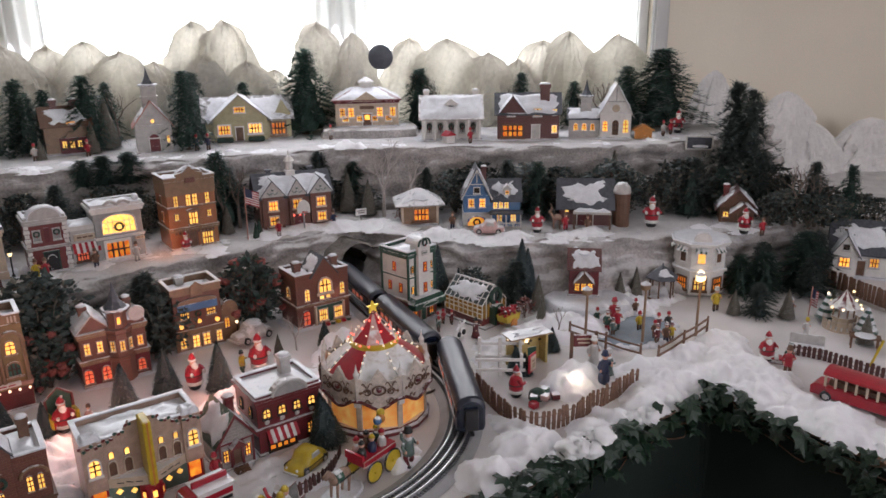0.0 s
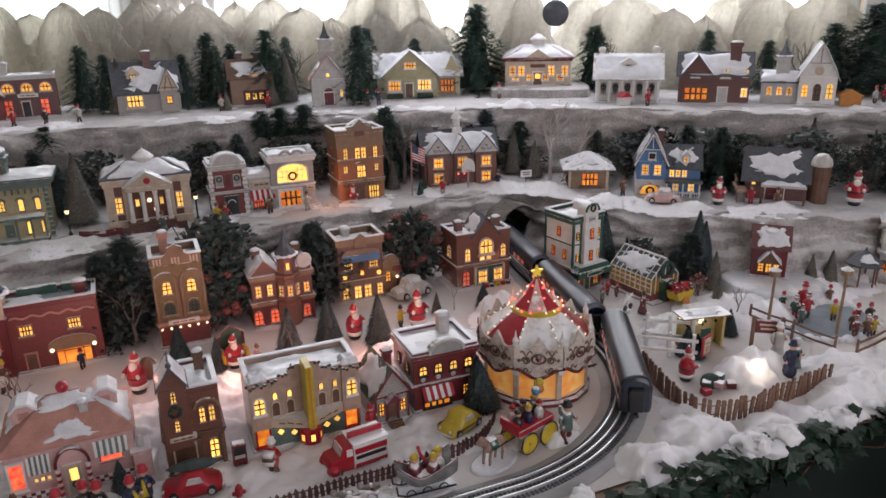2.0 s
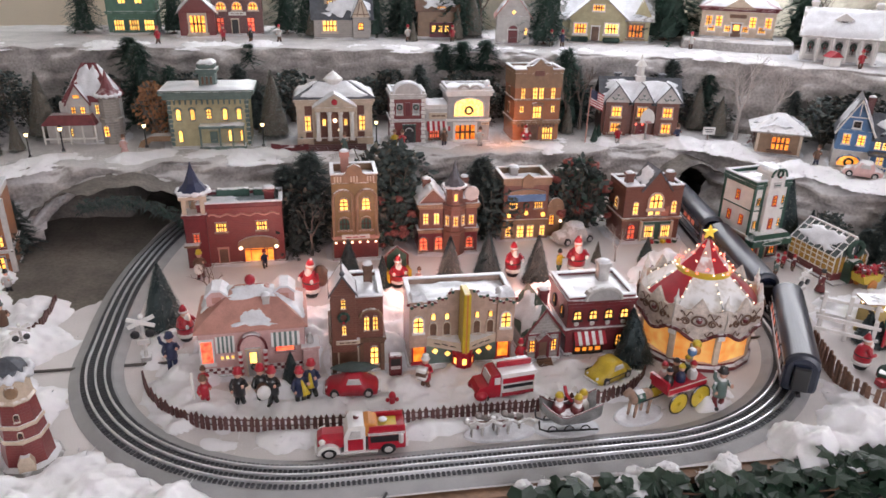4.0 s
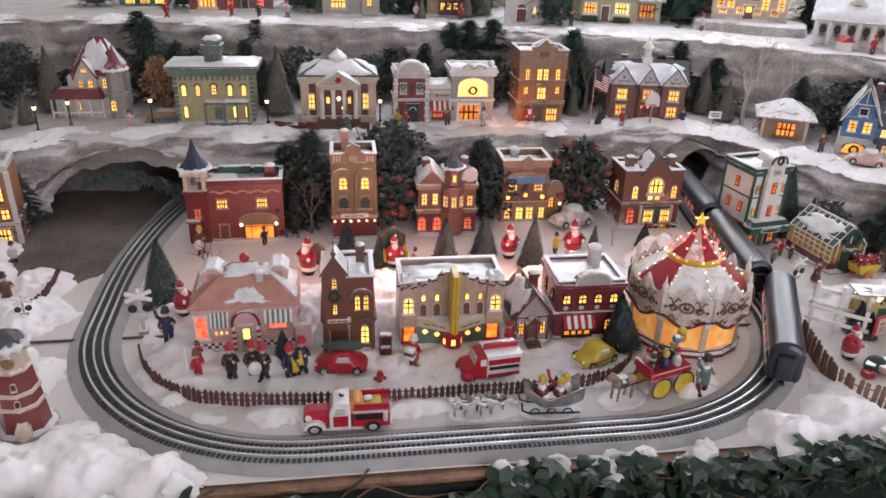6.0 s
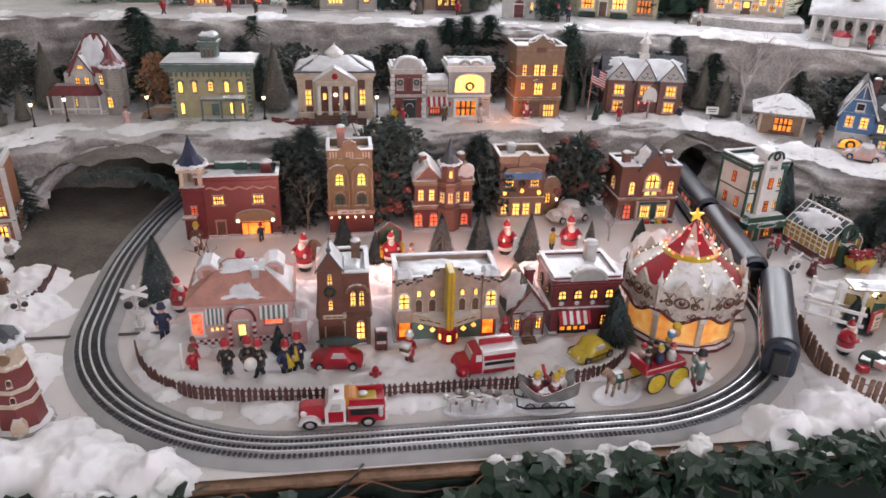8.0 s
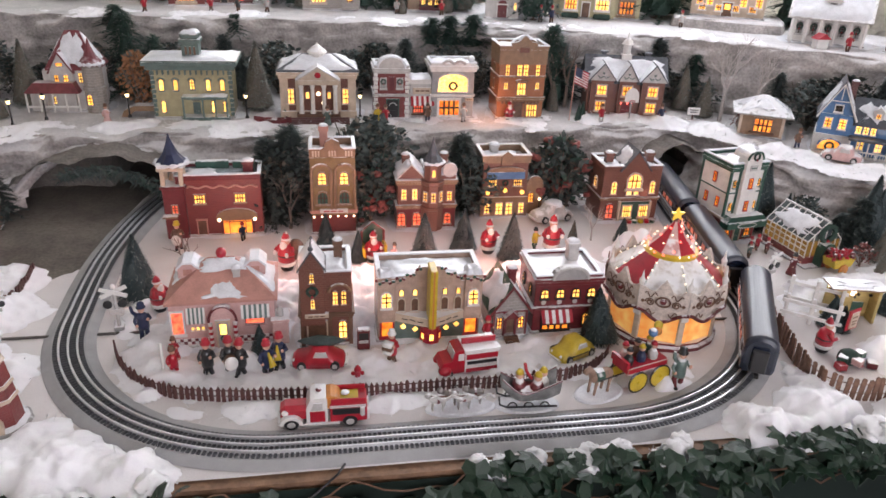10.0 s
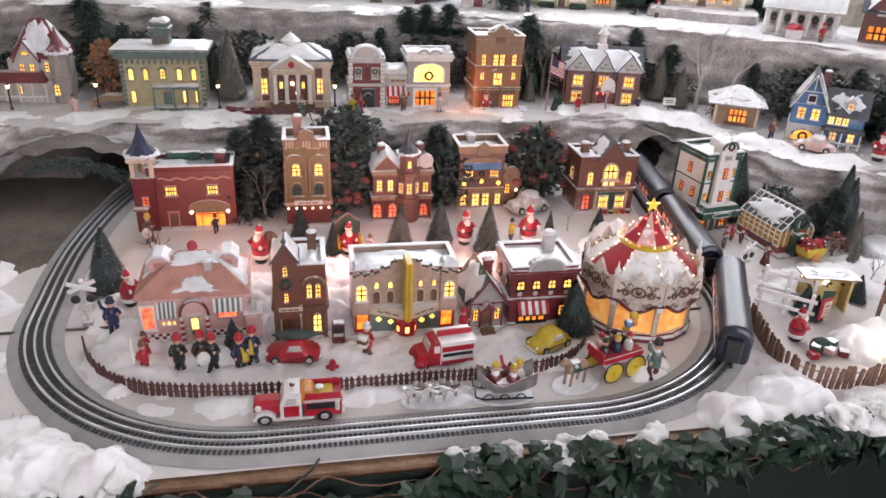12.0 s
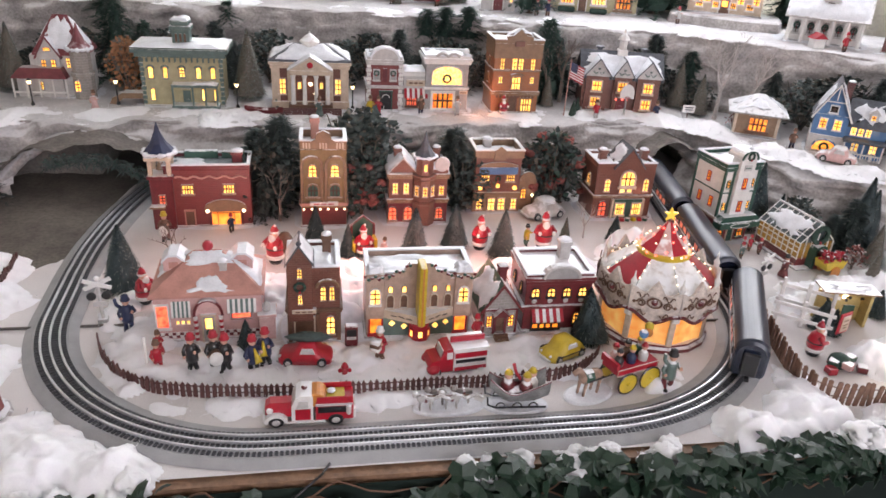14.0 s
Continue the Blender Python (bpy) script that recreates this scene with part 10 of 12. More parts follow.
def small_bits():
    m = Mesh().lathe([(0.009, 0), (0.009, 0.003), (0.005, 0.005), (0.005, 0.02), (0.007, 0.022), (0.005, 0.028), (0.001, 0.032)], 10).ball(-0.008, 0, 0.015, 0.004).ball(0.008, 0, 0.015, 0.004)
    single("fire_hydrant", m, RED, "small red fire hydrant in the snow", "fire hydrant", Matrix.Translation((0.04, 1.052, TABLE)))
    t = thing("news_stand", "small dark red newspaper box", "news stand", Matrix.Translation((0.056, 1.155, TABLE)))
    part("box", Mesh().box(-0.012, 0.012, -0.008, 0.008, 0.0, 0.044, c=0.002), DKRED, t)
    part("panel", Mesh().box(-0.009, 0.009, -0.0095, -0.0085, 0.024, 0.038).box(-0.009, 0.009, -0.0095, -0.0085, 0.016, 0.022, 1), [BLACK, LTGREY], t)
    t = thing("candy_lamp_post", "white lamp post at the diner walk", "lamp post", Matrix.Translation((-0.3, 1.1, TABLE)))
    part("post", Mesh().tube([(0, 0, 0), (0, 0, 0.07)], 0.0028, n=8), WHITE, t)
    t = thing("santa_chair", "green and red throne-like armchair", "armchair", Matrix.Translation((0.1, 1.55, TABLE)) @ Matrix.Rotation(radians(8), 4, "Z"))
    part("backrest", Mesh().extrude([(-0.026, 0.0), (0.026, 0.0), (0.026, 0.07), (0, 0.09), (-0.026, 0.07)], 0, 0.006), DKGREEN, t)
    part("back_frame", Mesh().tube([(-0.027, -0.001, 0), (-0.027, -0.001, 0.07), (0, -0.001, 0.092), (0.027, -0.001, 0.07), (0.027, -0.001, 0)], 0.0032, n=5), DKRED, t)
    part("seat", Mesh().box(-0.024, 0.024, -0.03, 0, 0.01, 0.026, c=0.003), RED, t)
    for s in (-1, 1):
        part("arm", Mesh().box(s * 0.026 - 0.004, s * 0.026 + 0.004, -0.03, 0, 0.01, 0.042, c=0.002), YELLOW, t)
    t = thing("gift_pile", "green sack spilling red wrapped gifts", "gifts", Matrix.Translation((0.985, 1.01, TABLE)))
    part("sack", Mesh().ball(0, 0, 0.014, 0.021, n=12, sz=0.75), PINE, t, smooth=True)
    for k in range(7):
        part("gift", Mesh().box(-0.009, 0.009, -0.009, 0.009, 0, 0.013, c=0.001, at=Matrix.Translation((-0.03 + 0.011 * k, -0.02 + 0.012 * (k % 3), 0.002 + 0.008 * (k % 2))) @ Matrix.Rotation(k * 0.7, 4, "Z")), (RED, DKGREEN, DKRED, PINK)[k % 4], t)
    t = thing("flower_cart", "yellow cart heaped with red flowers", "cart", Matrix.Translation((1.215, 1.375, TABLE)) @ Matrix.Rotation(radians(12), 4, "Z"))
    part("box", Mesh().extrude([(-0.026, 0.02), (0.026, 0.02), (0.034, 0.042), (-0.034, 0.042)], -0.018, 0.018), YELLOW, t)
    for s in (-1, 1):
        part("wheel", Mesh().lathe([(0.014, -0.002), (0.015, 0), (0.014, 0.002)], 14, at=Matrix.Translation((0.0, s * 0.02, 0.015)) @ Matrix.Rotation(radians(90), 4, "X")), ORANGEP, t)
    part("leg", Mesh().tube([(0.024, 0, 0), (0.024, 0, 0.022)], 0.002), BROWN, t)
    for k in range(40):
        part("flower", Mesh().ball(random.uniform(-0.03, 0.03), random.uniform(-0.016, 0.016), random.uniform(0.042, 0.056), 0.0055, n=6), (RED, RED, DKRED)[k % 3], t, smooth=True)
    # white timber frame of an unfinished booth
    t = thing("timber_frame", "white painted timber fence frame in the snow", "timber frame", Matrix.Translation((1.01, 1.17, TABLE)) @ Matrix.Rotation(radians(-38), 4, "Z"))
    for u in (-0.05, 0.0, 0.05):
        for v in (-0.02, 0.02):
            part("post", Mesh().box(u - 0.004, u + 0.004, v - 0.004, v + 0.004, 0.0, 0.085 if v > 0 else 0.06, c=0.001), WHITE, t)
    for v, zz in ((-0.025, 0.018), (-0.025, 0.045), (0.025, 0.03), (0.025, 0.066)):
        part("board", Mesh().box(-0.06, 0.06, v - 0.002, v + 0.002, zz - 0.004, zz + 0.004, c=0.001), WHITE, t)
    # yellow stall hung with lights
    t = thing("market_stall", "yellow market stall with a snowy roof and string lights", "market stall", Matrix.Translation((1.098, 1.18, TABLE)) @ Matrix.Rotation(radians(-12), 4, "Z"))
    part("wall", Mesh().box(-0.05, 0.05, 0, 0.006, 0, 0.08, c=0.001).box(0.044, 0.05, -0.03, 0, 0, 0.076), STALLYEL, t)
    part("shutter", Mesh().box(0.01, 0.034, -0.002, 0.0, 0.006, 0.036), DKGREEN, t)
    part("window", Mesh().box(-0.03, -0.012, -0.002, 0.0, 0.02, 0.042), DKGREEN, t)
    part("roof", Mesh().box(-0.06, 0.06, -0.04, 0.012, 0.08, 0.084, c=0.001), TAN, t)
    snow_patch(t, (-0.06, -0.04, 0.084), (0.06, -0.04, 0.084), (0.06, 0.012, 0.084), (-0.06, 0.012, 0.084), 0.003, 3.0, 0.5)
    for k in range(16):
        part("light", Mesh().box(-0.002, 0.002, -0.002, 0.002, -0.003, 0.003, at=Matrix.Translation((-0.05 + 0.0065 * k, -0.006, 0.062 + 0.012 * math.cos(k * 1.05))) @ Matrix.Rotation(k, 4, "Y")), BULB if k % 4 == 0 else BLACK, t)
    part("lamp", Mesh().ball(0.0, -0.012, 0.068, 0.006, n=8), BULB, t)
    t = thing("notice_board", "red framed notice board on two legs", "sign", Matrix.Translation((1.06, 1.11, TABLE)) @ Matrix.Rotation(radians(20), 4, "Z"))
    part("frame", Mesh().box(-0.018, 0.018, -0.002, 0.002, 0.01, 0.058, c=0.001), RED, t)
    nb = part("board", Mesh().box(-0.012, 0.012, -0.004, -0.0025, 0.016, 0.052), CREAM, t)
    part("lettering", Mesh().box(-0.007, 0.007, -0.0048, -0.004, 0.04, 0.043).box(-0.008, 0.008, -0.0048, -0.004, 0.031, 0.033).box(-0.006, 0.006, -0.0048, -0.004, 0.024, 0.026), BROWN, nb)
    t = thing("park_sign", "dark red hanging sign between two posts", "sign", Matrix.Translation((1.2, 1.075, TABLE)) @ Matrix.Rotation(radians(-35), 4, "Z"))
    for s in (-1, 1):
        part("post", Mesh().box(s * 0.03 - 0.004, s * 0.03 + 0.004, -0.004, 0.004, 0, 0.09, c=0.001), BROWN, t)
    sb = part("board", Mesh().box(-0.026, 0.026, -0.003, 0.003, 0.05, 0.082, c=0.002), DKRED, t)
    part("lettering", Mesh().box(-0.018, 0.018, -0.0042, -0.003, 0.069, 0.073).box(-0.015, 0.015, -0.0042, -0.003, 0.059, 0.063), CREAM, sb)
    t = thing("school_sign", "small white sign on a stake", "sign", Matrix.Translation((1.18, 2.13, TIER2)) @ Matrix.Rotation(radians(-10), 4, "Z"))
    sb = part("board", Mesh().box(-0.02, 0.02, -0.002, 0.002, 0.018, 0.042, c=0.001), WHITE, t)
    part("stake", Mesh().tube([(0, 0.004, 0), (0, 0.004, 0.03)], 0.002), BROWN, t)
    part("lettering", Mesh().box(-0.014, 0.014, -0.003, -0.002, 0.033, 0.036).box(-0.012, 0.012, -0.003, -0.002, 0.026, 0.029), BLACK, sb)
    t = thing("basketball_hoop", "white basketball backboard on a post", "basketball hoop", Matrix.Translation((0.962, 2.13, TIER2)) @ Matrix.Rotation(radians(-10), 4, "Z"))
    part("post", Mesh().tube([(0, 0.004, 0), (0, 0.004, 0.08)], 0.0028), GREY, t)
    part("backboard", Mesh().extrude([(0.022 * math.cos(math.pi * k / 10), 0.075 + 0.03 * math.sin(math.pi * k / 10)) for k in range(11)] + [(-0.022, 0.06), (0.022, 0.06)], -0.002, 0.002), WHITE, t)
    part("hoop", Mesh().tube([(0.009 * math.cos(2 * math.pi * k / 12), -0.012 + 0.009 * math.sin(2 * math.pi * k / 12), 0.066) for k in range(13)], 0.001, n=4), RED, t)
    t = thing("canoe", "red canoe resting on the snow", "canoe", Matrix.Translation((-0.155, 2.11, TIER2 + 0.002)) @ Matrix.Rotation(radians(-8), 4, "Z"))
    cn = Mesh()
    for i in range(11):
        u = -1 + i / 5
        wd = 0.014 * (1 - u * u) + 0.0012
        up = 0.016 + 0.008 * u * u
        cn.v += [(0.055 * u, -wd, up), (0.055 * u, -wd * 0.7, 0.004 + 0.004 * u * u), (0.055 * u, wd * 0.7, 0.004 + 0.004 * u * u), (0.055 * u, wd, up), (0.055 * u, wd * 0.6, up - 0.006), (0.055 * u, -wd * 0.6, up - 0.006)]
    for i in range(10):
        cn.f += [(6 * i + j, 6 * i + (j + 1) % 6, 6 * i + 6 + (j + 1) % 6, 6 * i + 6 + j) for j in range(6)]
    cn.m = [0] * len(cn.f)
    part("hull", cn, DKRED, t)
    single("bridge", Mesh().extrude([(-0.07, 0.0), (-0.06, 0.02), (-0.03, 0.034), (0.03, 0.034), (0.06, 0.02), (0.07, 0), (0.05, 0), (0.03, 0.018), (-0.03, 0.018), (-0.05, 0)], -0.02, 0.02), TAN, "small arched tan stone bridge beside the yellow house", "bridge", Matrix.Translation((-0.53, 2.22, TIER2)))
    t = thing("bandstand", "tan ticket kiosk with a ring fence, striped roof and lights", "kiosk", Matrix.Translation((1.935, 0.801, TABLE)))
    part("floor", Mesh().lathe([(0.05, 0), (0.05, 0.006), (0.047, 0.008)], 18), CREAM, t)
    part("booth", Mesh().lathe([(0.028, 0.008), (0.028, 0.03), (0.031, 0.032), (0.031, 0.036), (0.026, 0.037)], 8), CREAM, t)
    for k in range(8):
        a = math.pi * k / 4
        part("post", Mesh().tube([(0.027 * math.cos(a), 0.027 * math.sin(a), 0.036), (0.027 * math.cos(a), 0.027 * math.sin(a), 0.068)], 0.0022), TAN, t)
    for k in range(22):
        a = 2 * math.pi * k / 22
        part("fence_slat", Mesh().box(-0.0012, 0.0012, -0.0045, 0.0045, 0.006, 0.03, at=Matrix.Rotation(a, 4, "Z") @ Matrix.Translation((0.048, 0, 0))), CREAM, t)
    rf = Mesh()
    for k in range(12):
        a, b = math.pi * k / 6, math.pi * (k + 1) / 6
        for (r0, z0), (r1, z1) in (((0.042, 0.066), (0.02, 0.084)), ((0.02, 0.084), (0.001, 0.112))):
            rf.add([(r0 * math.cos(a), r0 * math.sin(a), z0), (r0 * math.cos(b), r0 * math.sin(b), z0), (r1 * math.cos(b), r1 * math.sin(b), z1), (r1 * math.cos(a), r1 * math.sin(a), z1)], [(0, 1, 2, 3)], k % 2)
    part("roof", rf, [DKRED, WHITE], t, "red and white striped roof")
    for k in range(9):
        part("bulb", Mesh().ball(0, 0, 0, 0.0036, n=6), BULB if k % 2 else LAMPHEAD, t, "", Matrix.Translation((0.043 * math.cos(k * 0.7), 0.043 * math.sin(k * 0.7), 0.066 + 0.03 * (k % 3 == 0))))
    for x, y, h in ((1.945, 0.85, 0.088), (1.925, 0.735, 0.082)):
        t = thing("striped_tree", "cone tree banded in white snow and dark green", "tree", Matrix.Translation((x, y, TABLE)), "village trees")
        part("trunk", Mesh().tube([(0, 0, 0), (0, 0, 0.014)], 0.004), BROWN, t)
        for k in range(8):
            f, g = k / 8, (k + 1) / 8
            r0, r1 = 0.027 * (1 - f) + 0.002, 0.027 * (1 - g) + 0.002
            part("bough_ring", Mesh().lathe([(r0 * 0.6, 0.012 + (h - 0.012) * f), (r0 * 1.08, 0.014 + (h - 0.012) * f), (r1, 0.012 + (h - 0.012) * g)], 12), SNOW if k % 2 else DKGREEN, t)
    t = thing("snack_table", "dark wooden table at the mini park", "table", Matrix.Translation((1.843, 0.7, TABLE)) @ Matrix.Rotation(radians(-62), 4, "Z"))
    part("tabletop", Mesh().box(-0.036, 0.036, -0.016, 0.016, 0.03, 0.035, c=0.001), BROWN, t)
    part("table_snow", Mesh().ball(0, 0, 0.035, 0.026, n=10, sz=0.12), SNOW, t, smooth=True)
    for u in (-0.03, 0.03):
        for v in (-0.011, 0.011):
            part("leg", Mesh().box(u - 0.002, u + 0.002, v - 0.002, v + 0.002, 0, 0.03), BROWN, t)
    single("leaning_pole", Mesh().tube([(0, 0, 0), (0.02, -0.014, 0.07)], 0.003, n=6), YELLOW, "yellow pole leaning in the snow", "pole", Matrix.Translation((1.741, 0.638, TABLE)))
    t = thing("sled", "red and white candy-striped sled by the snow bank", "sled", Matrix.Translation((1.585, 0.79, TABLE)) @ Matrix.Rotation(radians(-60), 4, "Z"))
    for k in range(7):
        part("slat", Mesh().box(-0.03 + 0.0088 * k, -0.0225 + 0.0088 * k, -0.014, 0.014, 0.014, 0.018, c=0.0008), (RED, WHITE)[k % 2], t)
    for v in (-0.011, 0.011):
        part("runner", Mesh().tube([(-0.032, v, 0.004), (0.026, v, 0.004), (0.036, v, 0.01), (0.038, v, 0.022), (0.03, v, 0.026)], 0.002, n=6), DKRED, t)
        for u in (-0.02, 0.015):
            part("strut", Mesh().tube([(u, v, 0.004), (u, v, 0.015)], 0.0016, n=5), DKRED, t)
    t = thing("gazebo", "small open gazebo with a dark snow-dusted roof", "gazebo", Matrix.Translation((1.735, 1.255, TABLE)) @ Matrix.Rotation(radians(-35), 4, "Z"))
    part("floor", Mesh().lathe([(0.042, 0), (0.042, 0.007), (0.04, 0.009)], 6), TAN, t)
    for k in range(6):
        a = math.pi * k / 3
        part("post", Mesh().tube([(0.036 * math.cos(a), 0.036 * math.sin(a), 0.008), (0.036 * math.cos(a), 0.036 * math.sin(a), 0.07)], 0.0025, n=6), BROWN, t)
    part("roof", Mesh().lathe([(0.05, 0.068), (0.05, 0.072), (0.02, 0.095), (0.004, 0.106), (0.001, 0.116)], 6), SLATE, t)
    snow_patch(t, (-0.03, -0.036, 0.077), (0.03, -0.036, 0.077), (0.01, -0.01, 0.1), (-0.01, -0.01, 0.1), 0.004, 3.7, 0.2)
    t = thing("park_bench", "white snow-covered wooden park bench", "bench", Matrix.Translation((1.69, 0.77, TABLE)) @ Matrix.Rotation(radians(-60), 4, "Z"))
    part("seat", Mesh().box(-0.04, 0.04, -0.012, 0.012, 0.02, 0.025, c=0.001), LTGREY, t)
    part("backrest", Mesh().box(-0.04, 0.04, 0.012, 0.016, 0.024, 0.05, c=0.001), LTGREY, t)
    for s in (-1, 1):
        part("leg", Mesh().box(s * 0.034 - 0.003, s * 0.034 + 0.003, -0.01, 0.014, 0, 0.02), GREY, t)
    single("pond", Mesh().lathe([(1.0, 0.0), (0.97, 0.003), (0.001, 0.003)], 36, at=Matrix.Diagonal((0.13, 0.1, 1, 1))), mat("ice", (0.35, 0.42, 0.48), 0.12, var=0.2, scale=20), "pale blue frozen skating pond", "pond", Matrix.Translation((1.46, 1.14, TABLE + 0.0015)))
    rim = Mesh()
    for k in range(44):
        a = 2 * math.pi * k / 44
        rim.ball(1.46 + 0.135 * math.cos(a), 1.14 + 0.105 * math.sin(a), TABLE + 0.003, 0.012 + 0.004 * math.sin(k * 2.7), n=8, sz=0.7)
    tagged(single("pond_bank", rim, SNOW, "lumpy white snow bank round the pond", "snow bank", smooth=True), kind="stuff")
    t = thing("mailbox", "red mailbox roof house on the upper terrace", "mailbox", Matrix.Translation((1.62, 2.2, TIER3)))
    part("box", Mesh().box(-0.02, 0.02, -0.015, 0.015, 0, 0.03), WHITE, t)
    part("roof", Mesh().extrude([(-0.026, 0.03), (0.026, 0.03), (0, 0.048)], -0.02, 0.02), RED, t)
    t = thing("reindeer", "brown reindeer pair beside the figurine", "ornament", Matrix.Translation((1.63, 1.61, TIER2)) @ Matrix.Rotation(radians(-40), 4, "Z"))
    for k in range(2):
        m = Mesh()
        m.lathe([(0.001, -0.018), (0.008, -0.013), (0.008, 0.008), (0.004, 0.016)], 8, 0, Matrix.Translation((0.0, 0.024 * k, 0.036)) @ Matrix.Rotation(radians(90), 4, "Y"))
        m.tube([(-0.014, 0.024 * k, 0.04), (-0.02, 0.024 * k, 0.055), (-0.028, 0.024 * k, 0.052)], 0.0048, 0.003, 6)
        for a in (-0.01, 0.01):
            for b in (-0.004, 0.004):
                m.tube([(a, 0.024 * k + b, 0.032), (a, 0.024 * k + b, 0)], 0.0022, n=5)
        for b in (-1, 1):
            m.tube([(-0.02, 0.024 * k, 0.058), (-0.016, 0.024 * k + b * 0.008, 0.07), (-0.02, 0.024 * k + b * 0.014, 0.078)], 0.0012, n=4)
        part("deer", m, HORSE, t, smooth=True)


small_bits()


# ---- trees and greenery ----
def core(m, prof, seed, n=14, wob=0.22):
    """The dense, uneven inner body of a crown, so that its middle does not show through."""
    base = len(m.v)
    for j, (r, z) in enumerate(prof):
        for i in range(n):
            a = 2 * math.pi * i / n
            k = r * (1 + wob * fbm(math.cos(a) * 2 + seed, math.sin(a) * 2, z * 7, 1.5, 3))
            m.v.append((k * math.cos(a), k * math.sin(a), z))
    for j in range(len(prof) - 1):
        m.f += [(base + j * n + i, base + j * n + (i + 1) % n, base + (j + 1) * n + (i + 1) % n, base + (j + 1) * n + i) for i in range(n)]
        m.m += [0] * n


def brush_mesh(seed, n=2600, snow=0.14, droop=0.3, thin=0.55):
    """The crown of a bottle-brush tree of height 1 and radius 0.25: many fine tapered bristles round a wire."""
    rnd = random.Random(seed)
    m = Mesh()
    core(m, [(0.02, 0.06)] + [(0.215 * (1 - f) ** 0.85 + 0.004, 0.07 + 0.9 * f) for f in (0, 0.12, 0.25, 0.4, 0.55, 0.7, 0.85, 1)], seed)
    for k in range(n):
        f = rnd.random() ** 1.15
        z = 0.06 + 0.92 * f
        r = 0.27 * (1 - f) ** 0.85 * rnd.uniform(0.88, 1.06) + 0.012
        a = rnd.uniform(0, 2 * math.pi)
        c, s = math.cos(a), math.sin(a)
        w = 0.012 * thin * rnd.uniform(0.7, 1.5)
        tip = (r * c, r * s, z - droop * r + 0.03)
        p = [(-s * w, c * w, z), (s * w, -c * w, z), (c * r * 0.6 + s * w, s * r * 0.6 - c * w, z - droop * r * 0.3 + 0.012), tip, (c * r * 0.6 - s * w, s * r * 0.6 + c * w, z - droop * r * 0.3 + 0.012)]
        m.add(p, [(0, 1, 2, 4), (4, 2, 3)], 1 if rnd.random() < snow else 0)
    return m


def fir_mesh(seed, n=125, snow=0.06):
    """A full evergreen of height 1: drooping boughs thick with needle tufts, uneven, with gaps between the boughs."""
    rnd = random.Random(seed)
    m = Mesh()
    core(m, [(0.03, 0.05)] + [(0.14 * (1 - f) ** 0.8 + 0.008, 0.06 + 0.86 * f) for f in (0, 0.1, 0.2, 0.3, 0.42, 0.55, 0.7, 0.85, 1)], seed, 16, 0.5)
    for k in range(n):
        f = (k + rnd.random()) / n
        z = 0.05 + 0.92 * f
        reach = (0.34 * (1 - f) ** 0.75 + 0.04) * rnd.uniform(0.55, 1.2)
        a = k * 2.4 + rnd.uniform(-0.5, 0.5)
        c, s = math.cos(a), math.sin(a)
        for j in range(12):
            u = 0.25 + 0.75 * (j + 1) / 12
            bx, by, bz = c * reach * u, s * reach * u, z - 0.2 * reach * u * u + 0.03 * math.sin(u * 3)
            for q in range(4):
                b = rnd.uniform(0, 2 * math.pi)
                L = rnd.uniform(0.04, 0.085)
                dx, dy, dz = c * 0.5 + math.cos(b) * 0.8, s * 0.5 + math.sin(b) * 0.8, rnd.uniform(-0.25, 0.6)
                w = 0.012
                m.add([(bx - s * w, by + c * w, bz), (bx + s * w, by - c * w, bz), (bx + dx * L, by + dy * L, bz + dz * L)], [(0, 1, 2)], 1 if rnd.random() < snow else 0)
    return m


def bush_mesh(seed, n=520, leaf=0.09, slots=2):
    """A thick shrub of height 1: stems with small folded leaves."""
    rnd = random.Random(seed)
    m = Mesh()
    for k in range(9):
        a = k * 0.7 + rnd.random()
        r = rnd.uniform(0.1, 0.38)
        m.tube([(0, 0, 0), (r * 0.5 * math.cos(a), r * 0.5 * math.sin(a), 0.4), (r * math.cos(a), r * math.sin(a), rnd.uniform(0.6, 0.95))], 0.014, 0.005, 4, slots)
    for k in range(n):
        a, f = rnd.uniform(0, 2 * math.pi), rnd.random() ** 0.6
        r = 0.42 * math.sqrt(rnd.random()) * math.sin(math.pi * (0.12 + 0.8 * f)) * 1.1
        p = Vector((r * math.cos(a), r * math.sin(a), 0.05 + 0.95 * f))
        d = Vector((rnd.uniform(-1, 1), rnd.uniform(-1, 1), rnd.uniform(-0.4, 0.8))).normalized()
        e = d.orthogonal().normalized()
        L = leaf * rnd.uniform(0.6, 1.3)
        g = d.cross(e)
        m.add([p, p + d * L * 0.5 + e * L * 0.34 + g * L * 0.1, p + d * L, p + d * L * 0.5 - e * L * 0.34 + g * L * 0.1], [(0, 1, 2), (0, 2, 3)], 0 if rnd.random() < 0.6 else rnd.randrange(slots))
    return m


